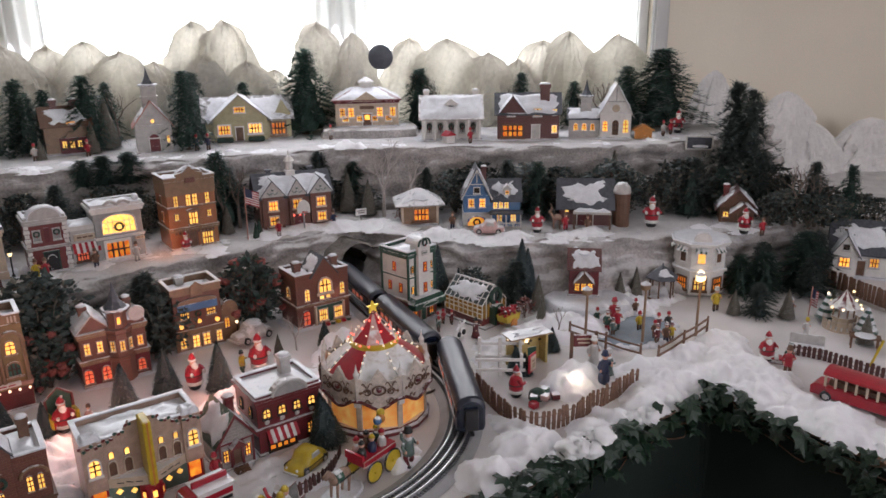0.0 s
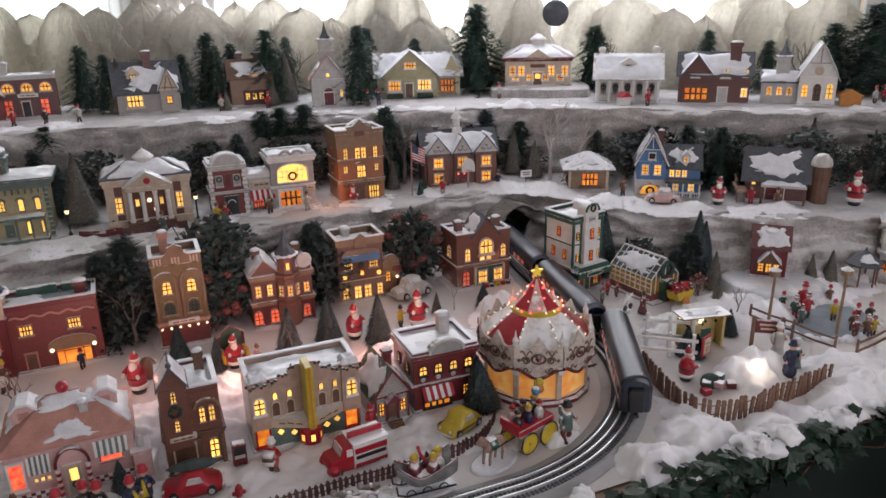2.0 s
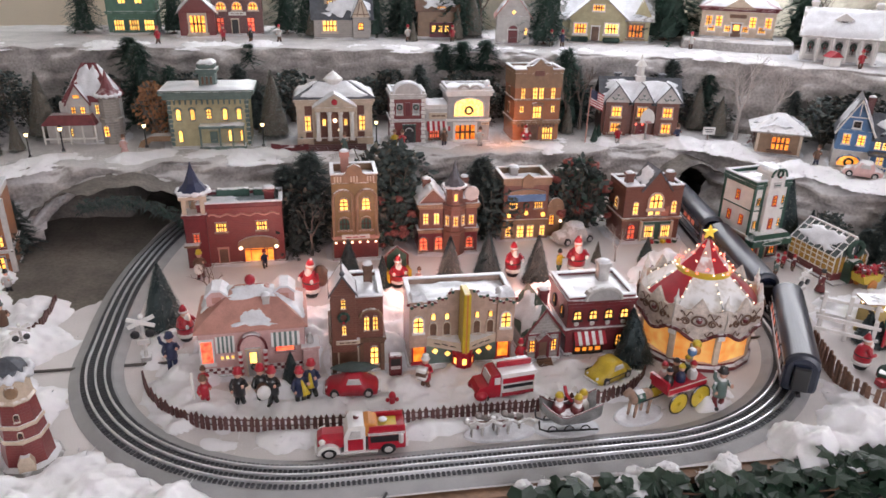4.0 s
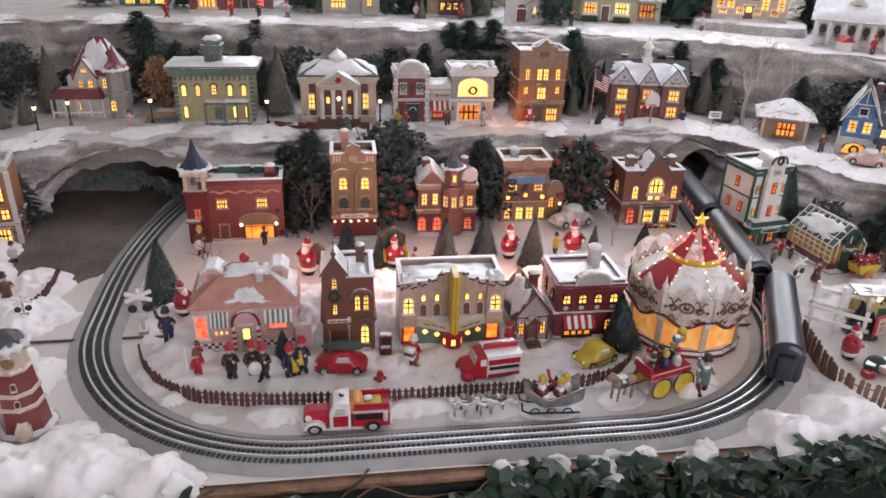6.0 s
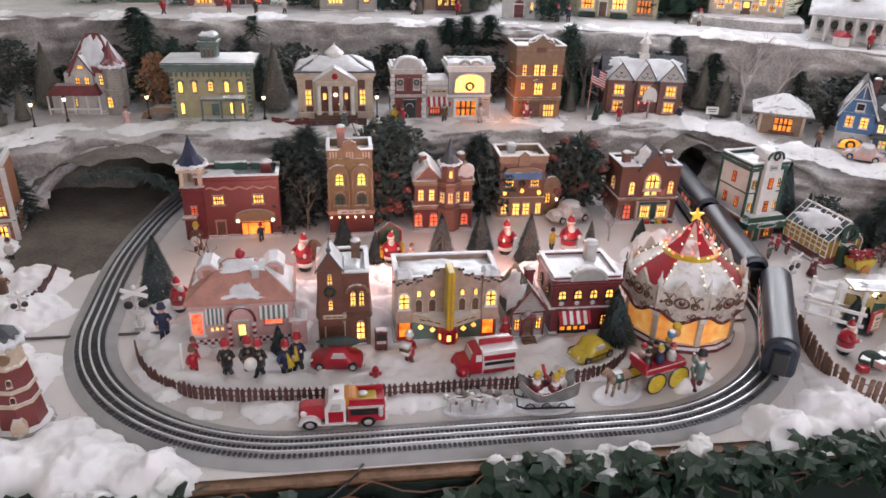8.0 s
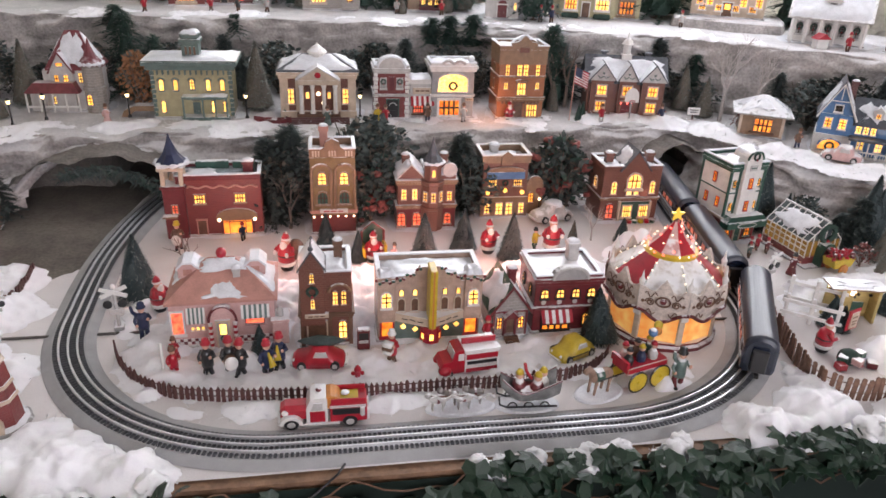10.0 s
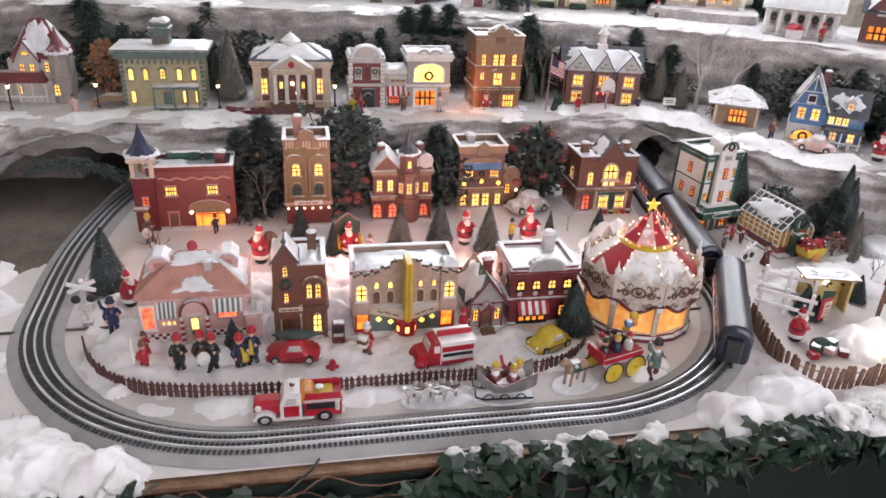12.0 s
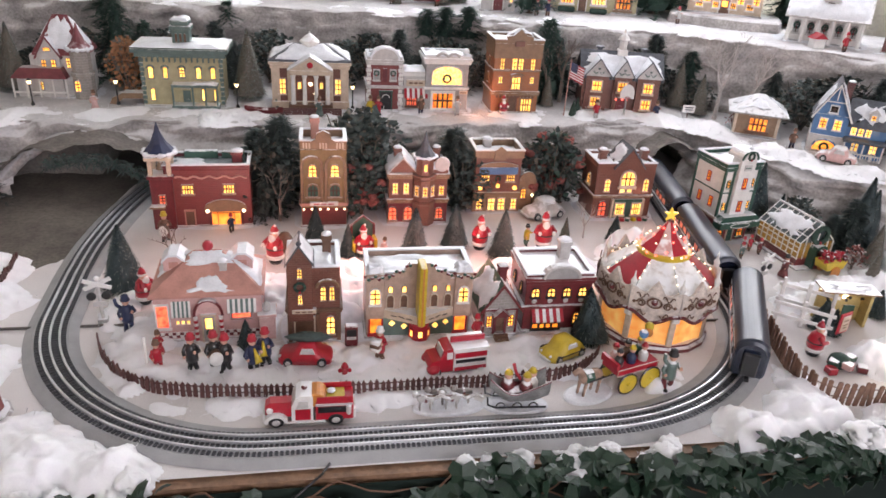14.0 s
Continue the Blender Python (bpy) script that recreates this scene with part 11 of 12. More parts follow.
def twig_mesh(seed, levels=4):
    """A bare tree of height 1, forking into fine twigs."""
    rnd = random.Random(seed)
    m = Mesh()

    def grow(p, d, length, r, k):
        q = p + d * length * 0.5 + Vector((rnd.uniform(-1, 1), rnd.uniform(-1, 1), rnd.uniform(-0.3, 1))) * length * 0.07
        e = p + d * length
        m.tube([p, q, e], r, r * 0.62, 5 if k < 2 else 3)
        if k >= levels:
            return
        for i in range(3 if k < 2 else 2):
            nd = (d + Vector((rnd.uniform(-1, 1), rnd.uniform(-1, 1), rnd.uniform(-0.15, 0.7))) * 0.75).normalized()
            grow(e if i else q.lerp(e, 0.6), nd, length * rnd.uniform(0.58, 0.8), r * 0.58, k + 1)

    grow(Vector((0, 0, 0)), Vector((0.03, 0.02, 1)).normalized(), 0.36, 0.028, 0)
    return m


BRUSH = [brush_mesh(k).data("crown", [BRUSHBLUE, FROST]) for k in (1, 2)]
BRUSHG = [brush_mesh(k, snow=0.1).data("crown", [PINE, FROST]) for k in (3, 4)]
BRUSHF = [brush_mesh(k, snow=0.6).data("crown", [DEADLEAF, FROST]) for k in (5, 6)]
FIR = [fir_mesh(k).data("crown", [PINE, FROST]) for k in (7, 8, 9)]
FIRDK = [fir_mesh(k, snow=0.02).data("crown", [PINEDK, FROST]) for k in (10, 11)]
FIRF = [fir_mesh(12, snow=0.24).data("crown", [PINE, FROST])]
TRUNK = Mesh().lathe([(0.05, 0), (0.05, 0.012), (0.014, 0.02), (0.01, 0.5), (0.003, 0.95)], 6).data("trunk", BROWN)


def rose_bush(seed):
    """A green shrub with a dozen large silk roses."""
    rnd = random.Random(seed)
    m = bush_mesh(seed, 420, 0.11, 3)
    for k in range(9):
        a, z = rnd.uniform(0, 2 * math.pi), rnd.uniform(0.25, 0.98)
        r = 0.38 * math.sin(math.pi * (0.15 + 0.72 * z))
        for q in range(5):
            m.ball(r * math.cos(a) + 0.03 * math.cos(q * 1.3), r * math.sin(a) + 0.03 * math.sin(q * 1.3), z + 0.02 * math.sin(q * 2.6), 0.055, 4, 7, 0.8)
    return m


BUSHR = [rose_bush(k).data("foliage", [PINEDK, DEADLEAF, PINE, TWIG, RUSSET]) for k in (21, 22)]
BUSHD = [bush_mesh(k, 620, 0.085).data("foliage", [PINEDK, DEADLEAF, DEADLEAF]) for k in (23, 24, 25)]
BUSHP = [bush_mesh(26, 200, 0.11).data("foliage", [RUSSET, PINK, TWIG])]
BUSHO = [bush_mesh(27, 620, 0.1, 2).data("foliage", [ORANGELEAF, DEADLEAF, TWIG])]
BARE = [twig_mesh(k).data("branch_crown", TWIG) for k in (31, 32)]
BAREP = [twig_mesh(k, 5).data("branch_crown", PALETWIG) for k in (33, 34)]
COUNT = [0]


def tree(meshes, name, label, x, y, z, h, wide=1.0, crown="crown", lean=0.0, category="tree", group="village trees"):
    COUNT[0] += 1
    k = COUNT[0]
    t = thing(name, label, category, Matrix.Translation((x, y, z - 0.001)) @ Matrix.Rotation(k * 1.7, 4, "Z") @ Matrix.Rotation(radians(lean), 4, "X") @ Matrix.Diagonal((h * wide, h * wide, h, 1)), group)
    if crown == "crown":
        part("trunk", TRUNK, None, t)
    elif crown == "foliage":
        part("stem", TRUNK, None, t)
    part(crown, meshes[k % len(meshes)], None, t)
    return t


B = "dark green bottle-brush tree dusted with snow"
for x, y, h, w in ((-0.403, 1.4, 0.145, 0.95), (0.214, 1.47, 0.145, 0.9), (0.432, 1.505, 0.125, 0.9), (0.325, 1.565, 0.115, 0.95), (0.747, 1.585, 0.07, 1.0), (0.525, 1.14, 0.115, 1.1), (-0.135, 1.145, 0.07, 0.95), (0.065, 1.53, 0.08, 0.9), (1.2, 1.185, 0.066, 1.1), (1.035, 1.14, 0.075, 1.1), (1.05, 1.125, 0.06, 1.1), (-0.01, 1.62, 0.088, 0.95)):
    tree(BRUSH, "bottle_brush_tree", B, x, y, TABLE, h, w * 1.3, lean=6 if x == 0.525 else 0)
for x, y, h in ((1.165, 1.645, 0.19), (1.385, 1.51, 0.2), (1.21, 1.6, 0.12), (1.4, 1.5, 0.17), (1.37, 1.42, 0.11), (1.3, 1.33, 0.08), (1.63, 1.33, 0.09), (1.68, 1.31, 0.1), (0.62, 1.6, 0.06)):
    tree(BRUSHF if h < 0.12 else BRUSH, "bottle_brush_tree", "snow-frosted bottle-brush tree beside the path", x, y, TABLE, h)
for x, y, h in ((1.83, 0.99, 0.1), (1.88, 0.93, 0.09), (1.79, 1.04, 0.08), (1.97, 0.85, 0.09), (1.87, 0.71, 0.085), (2.0, 1.08, 0.14), (2.1, 0.98, 0.13), (1.95, 1.13, 0.13), (2.06, 1.12, 0.15), (2.14, 1.03, 0.19), (2.2, 1.03, 0.18)):
    tree(BRUSHF if h < 0.095 else (FIRDK if COUNT[0] % 2 else FIR), "small_fir", "small snow-tipped fir at the wing of the table", x, y, TABLE, h, 1.1 if h < 0.095 else 1.45)
for x, y, h, f in ((-0.209, 2.3, 0.21, 1), (-0.12, 2.17, 0.07, 0), (0.79, 2.13, 0.056, 0), (0.81, 2.15, 0.06, 0), (1.235, 2.17, 0.135, 1), (1.13, 2.3, 0.1, 1), (-0.98, 2.15, 0.12, 1), (-0.93, 2.2, 0.1, 1), (-1.05, 2.1, 0.1, 1), (-0.9, 2.35, 0.2, 1), (0.74, 2.25, 0.1, 1), (0.7, 2.29, 0.15, 0), (1.2, 2.26, 0.16, 1), (1.87, 1.6, 0.14, 1), (1.98, 1.68, 0.22, 1), (2.1, 1.55, 0.19, 1), (2.12, 1.45, 0.18, 0)):
    tree(BRUSHF if f else BRUSHG, "bottle_brush_tree", "frosted green bottle-brush tree on the terrace", x, y, TIER2, h)
for x, y, h in ((-1.2, 2.35, 0.32), (-1.08, 2.3, 0.28), (-0.62, 2.46, 0.26), (-0.32, 2.45, 0.2), (-0.27, 2.4, 0.16), (-0.53, 2.42, 0.2), (0.27, 2.42, 0.2), (0.47, 2.4, 0.15), (0.75, 2.34, 0.26), (0.8, 2.38, 0.2), (1.14, 2.36, 0.22), (1.25, 2.3, 0.18), (1.44, 2.1, 0.16), (1.62, 1.85, 0.2), (1.68, 1.76, 0.2), (1.9, 1.68, 0.16), (2.14, 1.45, 0.2), (2.2, 1.38, 0.17), (2.3, 1.3, 0.22), (2.48, 1.2, 0.18)):
    tree(FIRDK if (COUNT[0] % 3) else FIR, "evergreen", "dark evergreen bough standing behind the houses", x, y, TIER2, h, 1.1)
for x, y, h in ((2.42, 1.49, 0.44), (2.37, 1.395, 0.42), (2.36, 1.43, 0.33)):
    tree(FIRDK, "evergreen", "tall dark evergreen against the wall", x, y, TIER2, h, 0.85)
for x, y, h, w in ((1.334, 2.846, 0.35, 1.25), (2.6, 1.97, 0.33, 1.6), (2.48, 2.06, 0.26, 1.2), (0.483, 2.95, 0.28, 1.05), (0.274, 3.072, 0.27, 1.0), (0.79, 2.74, 0.29, 0.9), (1.79, 2.64, 0.26, 1.2), (0.92, 3.05, 0.27, 0.9), (0.6, 3.15, 0.24, 0.8), (0.38, 3.2, 0.22, 0.9), (-0.1, 3.0, 0.21, 0.9), (0.17, 2.98, 0.2, 0.9), (-0.62, 3.1, 0.2, 1.0), (-0.95, 3.1, 0.2, 1.0), (0.29, 2.98, 0.22, 0.9), (0.84, 2.88, 0.2, 0.9), (2.3, 2.2, 0.2, 1.0), (-0.18, 3.1, 0.24, 1.0), (0.5, 3.05, 0.2, 0.9), (1.12, 3.0, 0.22, 0.9), (2.12, 2.34, 0.24, 0.9)):
    tree(FIRF if COUNT[0] % 3 else FIR, "evergreen", "deep green artificial fir on the upper terrace", x, y, TIER3, h, w * 1.15)
for x, y, h in ((-0.06, 2.95, 0.2), (0.48, 2.88, 0.12), (0.55, 2.95, 0.2), (0.3, 2.83, 0.08)):
    tree(BRUSHF, "bottle_brush_tree", "snow-frosted bottle-brush tree on the upper terrace", x, y, TIER3, h)
for x, y, h in ((0.44, 2.56, 0.1), (0.52, 2.545, 0.105), (0.38, 2.57, 0.09), (-0.7, 2.69, 0.1), (-0.3, 2.66, 0.08)):
    tree(FIR, "pine_garland", "bushy green pine garland tuft at the ledge", x, y, TIER3 - 0.065, h, 2.2, category="garland")
R = "dark green artificial shrub with dusky red roses"
for x, y, h in ((0.11, 1.77, 0.14), (0.15, 1.8, 0.17), (0.64, 1.83, 0.2), (0.68, 1.84, 0.17), (0.6, 1.86, 0.16), (0.07, 1.74, 0.1)):
    tree(BUSHR, "shrub", R, x, y, TABLE, h, 1.0, "foliage", category="shrub")
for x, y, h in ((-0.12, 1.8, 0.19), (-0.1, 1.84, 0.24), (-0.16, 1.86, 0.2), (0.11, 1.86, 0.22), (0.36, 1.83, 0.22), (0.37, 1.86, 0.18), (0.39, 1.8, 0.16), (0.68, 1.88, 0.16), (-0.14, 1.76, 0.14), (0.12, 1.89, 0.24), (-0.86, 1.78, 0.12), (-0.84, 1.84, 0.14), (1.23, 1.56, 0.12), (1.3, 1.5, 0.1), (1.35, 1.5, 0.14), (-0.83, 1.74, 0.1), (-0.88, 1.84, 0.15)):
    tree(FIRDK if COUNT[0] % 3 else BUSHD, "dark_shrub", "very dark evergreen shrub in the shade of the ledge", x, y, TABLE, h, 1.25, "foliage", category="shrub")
k = 0
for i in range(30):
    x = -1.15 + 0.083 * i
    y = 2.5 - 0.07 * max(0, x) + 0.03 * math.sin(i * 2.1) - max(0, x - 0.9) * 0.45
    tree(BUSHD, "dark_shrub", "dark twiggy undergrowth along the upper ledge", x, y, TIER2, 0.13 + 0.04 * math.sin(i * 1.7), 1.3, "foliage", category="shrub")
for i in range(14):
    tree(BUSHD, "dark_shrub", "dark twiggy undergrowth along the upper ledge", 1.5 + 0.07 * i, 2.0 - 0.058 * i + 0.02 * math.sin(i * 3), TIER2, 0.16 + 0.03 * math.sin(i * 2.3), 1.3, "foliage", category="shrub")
for x, y, h in ((2.244, 1.17, 0.12), (2.266, 1.095, 0.12), (2.329, 1.081, 0.13), (2.301, 1.03, 0.11), (2.406, 1.0, 0.11), (2.425, 0.956, 0.1), (2.209, 1.199, 0.1)):
    tree(BUSHD, "dark_shrub", "dark shrub at the foot of the white mountains", x, y, TIER2, h, 1.35, "foliage", category="shrub")
tree(FIR, "evergreen", "slender dark green fir before the white mountains", 2.35, 1.018, TIER2, 0.21, 0.8)
tree(BUSHO, "shrub", "rust-coloured feathery shrub beside the yellow house", -0.56, 2.3, TIER2, 0.17, 0.8, "foliage", category="shrub")
tree(BUSHP, "shrub", "pink flowering shrub on the terrace edge", 1.28, 2.02, TIER2, 0.05, 1.3, "foliage", category="shrub")
tree(BUSHP, "shrub", "pink flowering shrub by the greenhouse", 1.3, 1.4, TABLE, 0.06, 1.2, "foliage", category="shrub")
W = "leafless twiggy miniature tree"
for x, y, z, h, p in ((-0.318, 1.47, TABLE, 0.13, 0), (-0.1, 1.73, TABLE, 0.17, 0), (0.67, 1.6, TABLE, 0.1, 1), (1.28, 1.24, TABLE, 0.09, 0), (1.27, 2.12, TIER2, 0.27, 1), (1.36, 2.08, TIER2, 0.26, 1), (0.8, 2.3, TIER2, 0.25, 0), (0.74, 2.28, TIER2, 0.2, 0), (1.32, 2.2, TIER2, 0.22, 1), (2.08, 2.35, TIER3, 0.22, 0), (2.3, 2.05, TIER3, 0.24, 0), (1.82, 2.6, TIER3, 0.26, 0), (0.62, 3.1, TIER3, 0.24, 0), (2.05, 1.55, TIER2, 0.16, 0), (2.252, 1.135, TIER2, 0.24, 0), (2.302, 1.095, TIER2, 0.2, 0)):
    tree(BAREP if p else BARE, "bare_tree", ("pale " if p else "brown ") + W, x, y, z, h, 1.0, "branch_crown")


single("cable", Mesh().tube([(0.010, 0.835, TABLE + 0.004), (-0.001, 0.815, TABLE + 0.003), (-0.036, 0.792, TABLE - 0.012), (-0.096, 0.786, TABLE - 0.05), (-0.126, 0.784, TABLE - 0.12)], 0.002, n=6), BLACK, "thin dark cable running over the table edge", "cable", smooth=True)


def hanging_greens(label, hx, hw, hh, y, a0, a1, n, seed):
    """Artificial pine hanging from the rim of the tunnel arch."""
    rnd = random.Random(seed)
    m = Mesh()
    for k in range(n):
        a = rnd.uniform(a0, a1)
        p = Vector((hx + hw * math.cos(a), y + rnd.uniform(-0.03, 0.02), TABLE + hh * math.sin(a) + rnd.uniform(-0.018, 0.006)))
        d = Vector((rnd.uniform(-1, 1), rnd.uniform(-0.8, 0.4), rnd.uniform(-1.2, 0.3))).normalized()
        e = d.orthogonal().normalized() * 0.0018
        L = rnd.uniform(0.012, 0.028)
        m.add([p - e, p + e, p + d * L], [(0, 1, 2)], 0 if rnd.random() < 0.8 else 1)
    tagged(single("pine_garland", m, [PINEDK, PINE], label, "garland"), kind="stuff")


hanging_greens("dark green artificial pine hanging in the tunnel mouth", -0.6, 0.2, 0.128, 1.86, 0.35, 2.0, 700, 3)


# ---- cotton snow ----
def fuzz(m, spots, seed, per=26, size=1.0):
    """Loose fibres standing out of the cotton, each a thin curved ribbon."""
    rnd = random.Random(seed)
    for x, y, z, r, h in spots:
        for k in range(int(per * max(0.5, r / 0.035))):
            a, e = rnd.uniform(0, 2 * math.pi), rnd.uniform(0.05, 1.35)
            d = Vector((math.cos(a) * math.cos(e), math.sin(a) * math.cos(e), math.sin(e)))
            p = Vector((x + d.x * r * 0.92, y + d.y * r * 0.92, z + d.z * h * 0.85))
            t = Vector((rnd.uniform(-1, 1), rnd.uniform(-1, 1), rnd.uniform(-0.25, 0.6))).normalized()
            s = t.cross(d).normalized() * 0.0005
            L = rnd.uniform(0.006, 0.02) * size
            q, w = p + t * L * 0.5 + d * L * 0.28, p + t * L + d * L * 0.1
            m.add([p - s, p + s, q + s, q - s, w], [(0, 1, 2, 3), (3, 2, 4)])


def drift(label, spots, seed, name="cotton_snow", step=0.0045, per=7):
    """Tufts of (x, y, z, radius, height) run together into one billowing sheet that thins out towards its edge."""
    m = Mesh()
    S = np.array(spots)
    pad = 1.6 * S[:, 3].max()
    x0, y0 = S[:, 0].min() - pad, S[:, 1].min() - pad
    nx, ny = int((S[:, 0].max() + pad - x0) / step) + 1, int((S[:, 1].max() + pad - y0) / step) + 1
    high, base = np.zeros((ny, nx)), np.zeros((ny, nx))
    weight = np.full((ny, nx), 1e-9)
    X, Y = np.meshgrid(x0 + step * np.arange(nx), y0 + step * np.arange(ny))
    near = np.zeros((ny, nx), bool)
    for x, y, z, r, h in spots:
        i0, i1 = max(0, int((x - 1.5 * r - x0) / step)), int((x + 1.5 * r - x0) / step) + 2
        j0, j1 = max(0, int((y - 1.5 * r - y0) / step)), int((y + 1.5 * r - y0) / step) + 2
        near[j0:j1, i0:i1] = True
    wx, wy = X.copy(), Y.copy()
    for j, i in zip(*np.nonzero(near)):
        x, y = X[j, i], Y[j, i]
        wx[j, i] += 0.018 * fbm(x + seed, y, 1, 20, 3) + 0.0015 * fbm(x, y, seed, 90, 2)
        wy[j, i] += 0.018 * fbm(x, y + seed, 5, 20, 3) + 0.0015 * fbm(x, y, seed + 9, 90, 2)
    for x, y, z, r, h in spots:
        i0, i1 = max(0, int((x - 1.5 * r - x0) / step)), int((x + 1.5 * r - x0) / step) + 2
        j0, j1 = max(0, int((y - 1.5 * r - y0) / step)), int((y + 1.5 * r - y0) / step) + 2
        d2 = ((wx[j0:j1, i0:i1] - x) ** 2 + (wy[j0:j1, i0:i1] - y) ** 2) / r ** 2
        k = np.clip(1 - d2 / 1.9, 0, 1) ** 1.7
        high[j0:j1, i0:i1] += (h * 1.15 * k) ** 2
        weight[j0:j1, i0:i1] += k
        base[j0:j1, i0:i1] += k * z
    high, base = high ** 0.5, base / weight
    ids = {}

    def vert(j, i):
        if (j, i) not in ids:
            x, y, g = float(X[j, i]), float(Y[j, i]), float(high[j, i])
            z = base[j, i] if g > 1e-5 else min(s[2] for s in spots)
            bump = g * (0.36 * fbm(x, y, seed, 24, 3) + 0.12 * fbm(x, y + seed, 7, 70, 2) + 0.045 * fbm(x + seed, y, 3, 200, 2))
            ids[j, i] = len(m.v)
            m.v.append((x, y, float(z) + g + bump - 0.0035))
        return ids[j, i]

    on = high > 0.0012
    for j in range(ny - 1):
        for i in range(nx - 1):
            if on[j, i] and on[j, i + 1] and on[j + 1, i] and on[j + 1, i + 1]:
                m.f.append((vert(j, i), vert(j, i + 1), vert(j + 1, i + 1), vert(j + 1, i)))
    m.m = [0] * len(m.f)
    fuzz(m, spots, int(seed * 10), per)
    return tagged(single(name, m, COTTON, label, "cotton snow", smooth=True), kind="stuff")


def tufts(label, spots, seed, name="cotton_snow"):
    """Loose tufts hanging over an edge: round puffs with billows of several sizes and many fibres."""
    m = Mesh()
    for q, (x, y, z, r, h) in enumerate(spots):
        base, n, rings = len(m.v), 26, 15
        for j in range(rings + 1):
            th = math.pi * j / rings
            for i in range(n):
                a = 2 * math.pi * i / n
                d = Vector((math.sin(th) * math.cos(a), math.sin(th) * math.sin(a), math.cos(th)))
                o = seed + q * 3.7
                k = 1 + 0.3 * fbm(d.x + o, d.y, d.z, 1.6, 3) + 0.26 * abs(fbm(d.x, d.y + o, d.z, 3.4, 3))
                m.v.append((x + d.x * r * k, y + d.y * r * k, z + d.z * h * k))
        for j in range(rings):
            m.f += [(base + j * n + i, base + (j + 1) * n + i, base + (j + 1) * n + (i + 1) % n, base + j * n + (i + 1) % n) for i in range(n)]
            m.m += [0] * n
    fuzz(m, spots, int(seed * 10), 40, 0.5)
    return tagged(single(name, m, COTTON, label, "cotton snow", smooth=True), kind="stuff")


def scatter(n, x0, x1, y0, y1, z, r, h, seed, keep=None):
    rnd = random.Random(seed)
    out = []
    while len(out) < n:
        x, y = rnd.uniform(x0, x1), rnd.uniform(y0, y1)
        if keep is None or keep(x, y):
            k = rnd.uniform(0.6, 1.3)
            out.append((x, y, z, r * k, h * k * rnd.uniform(0.7, 1.2)))
    return out


def off_track(x, y, gap=0.062):
    return min(math.hypot(x - px, y - py) for px, py in TRACK[::2]) > gap


drift("billowing white cotton snow at the front corner of the table", scatter(110, -1.1, -0.2, 0.835, 1.04, TABLE, 0.05, 0.02, 1, lambda x, y: off_track(x, y, 0.09) and math.hypot(x + 0.53, y - 0.985) > 0.075 and math.hypot(x - LX, y - FY - RAD) > RAD) + scatter(60, -0.66, -0.22, 0.835, 1.05, TABLE, 0.034, 0.013, 101, lambda x, y: off_track(x, y, 0.075) and math.hypot(x + 0.53, y - 0.985) > 0.07 and math.hypot(x - LX, y - FY - RAD) > RAD), 1.0)
drift("white cotton snow beside the curved rails", scatter(110, -1.1, -0.52, 1.0, 1.5, TABLE, 0.045, 0.018, 2, lambda x, y: off_track(x, y, 0.085) and math.hypot(x + 0.53, y - 0.985) > 0.09), 2.0)
drift("white cotton snow banked round the apartment house", scatter(16, -1.1, -0.8, 1.48, 1.66, TABLE, 0.05, 0.025, 3, lambda x, y: off_track(x, y, 0.12)), 3.0)
drift("white cotton snow between the railway and the table edge", scatter(30, 0.66, 1.3, 0.815, 0.9, TABLE, 0.04, 0.022, 4, lambda x, y: off_track(x, y, 0.09)) + scatter(8, 0.82, 0.88, 0.9, 1.0, TABLE, 0.03, 0.015, 41, lambda x, y: off_track(x, y, 0.08)), 4.0)
drift("deep white cotton snow along the inner table edge", scatter(34, 1.2, 1.6, 0.84, 0.97, TABLE, 0.045, 0.02, 5) + scatter(34, 1.36, 1.46, 0.2, 0.86, TABLE, 0.04, 0.018, 51) + scatter(14, 1.38, 1.5, 0.72, 0.9, TABLE, 0.045, 0.02, 52), 5.0)
drift("white cotton snow heaped over a string light", [(1.1, 1.02, TABLE, 0.06, 0.032), (1.14, 1.03, TABLE, 0.055, 0.034), (1.075, 1.0, TABLE, 0.05, 0.027), (1.17, 1.0, TABLE, 0.04, 0.03), (1.05, 1.03, TABLE, 0.03, 0.02)], 6.0)
single("string_light_bulb", Mesh().ball(0, 0, 0, 0.007, n=12), BULB, "glowing white bulb half buried in cotton snow", "light bulb", Matrix.Translation((1.075, 1.0, TABLE + 0.03)), smooth=True)
drift("soft white cotton snow behind the diner and theatre", scatter(60, -0.3, 0.55, 1.29, 1.43, TABLE, 0.05, 0.026, 7), 7.0, per=45)
drift("round heap of cotton snow behind the carousel", [(0.775, 1.53, TABLE + 0.015, 0.045, 0.042), (0.72, 1.5, TABLE, 0.05, 0.025), (0.6, 1.42, TABLE, 0.06, 0.03), (0.64, 1.35, TABLE, 0.05, 0.035), (0.57, 1.32, TABLE, 0.04, 0.04), (0.55, 1.25, TABLE, 0.025, 0.03)], 8.0)
drift("thin cotton snow inside the picket fence", scatter(150, -0.33, 0.54, 1.035, 1.14, TABLE, 0.03, 0.0085, 9) + scatter(30, -0.37, -0.29, 1.1, 1.26, TABLE, 0.03, 0.009, 91), 9.0)
drift("wisps of cotton snow along the road", scatter(46, -0.26, 0.32, 0.975, 1.0, TABLE, 0.026, 0.0058, 10), 10.0)
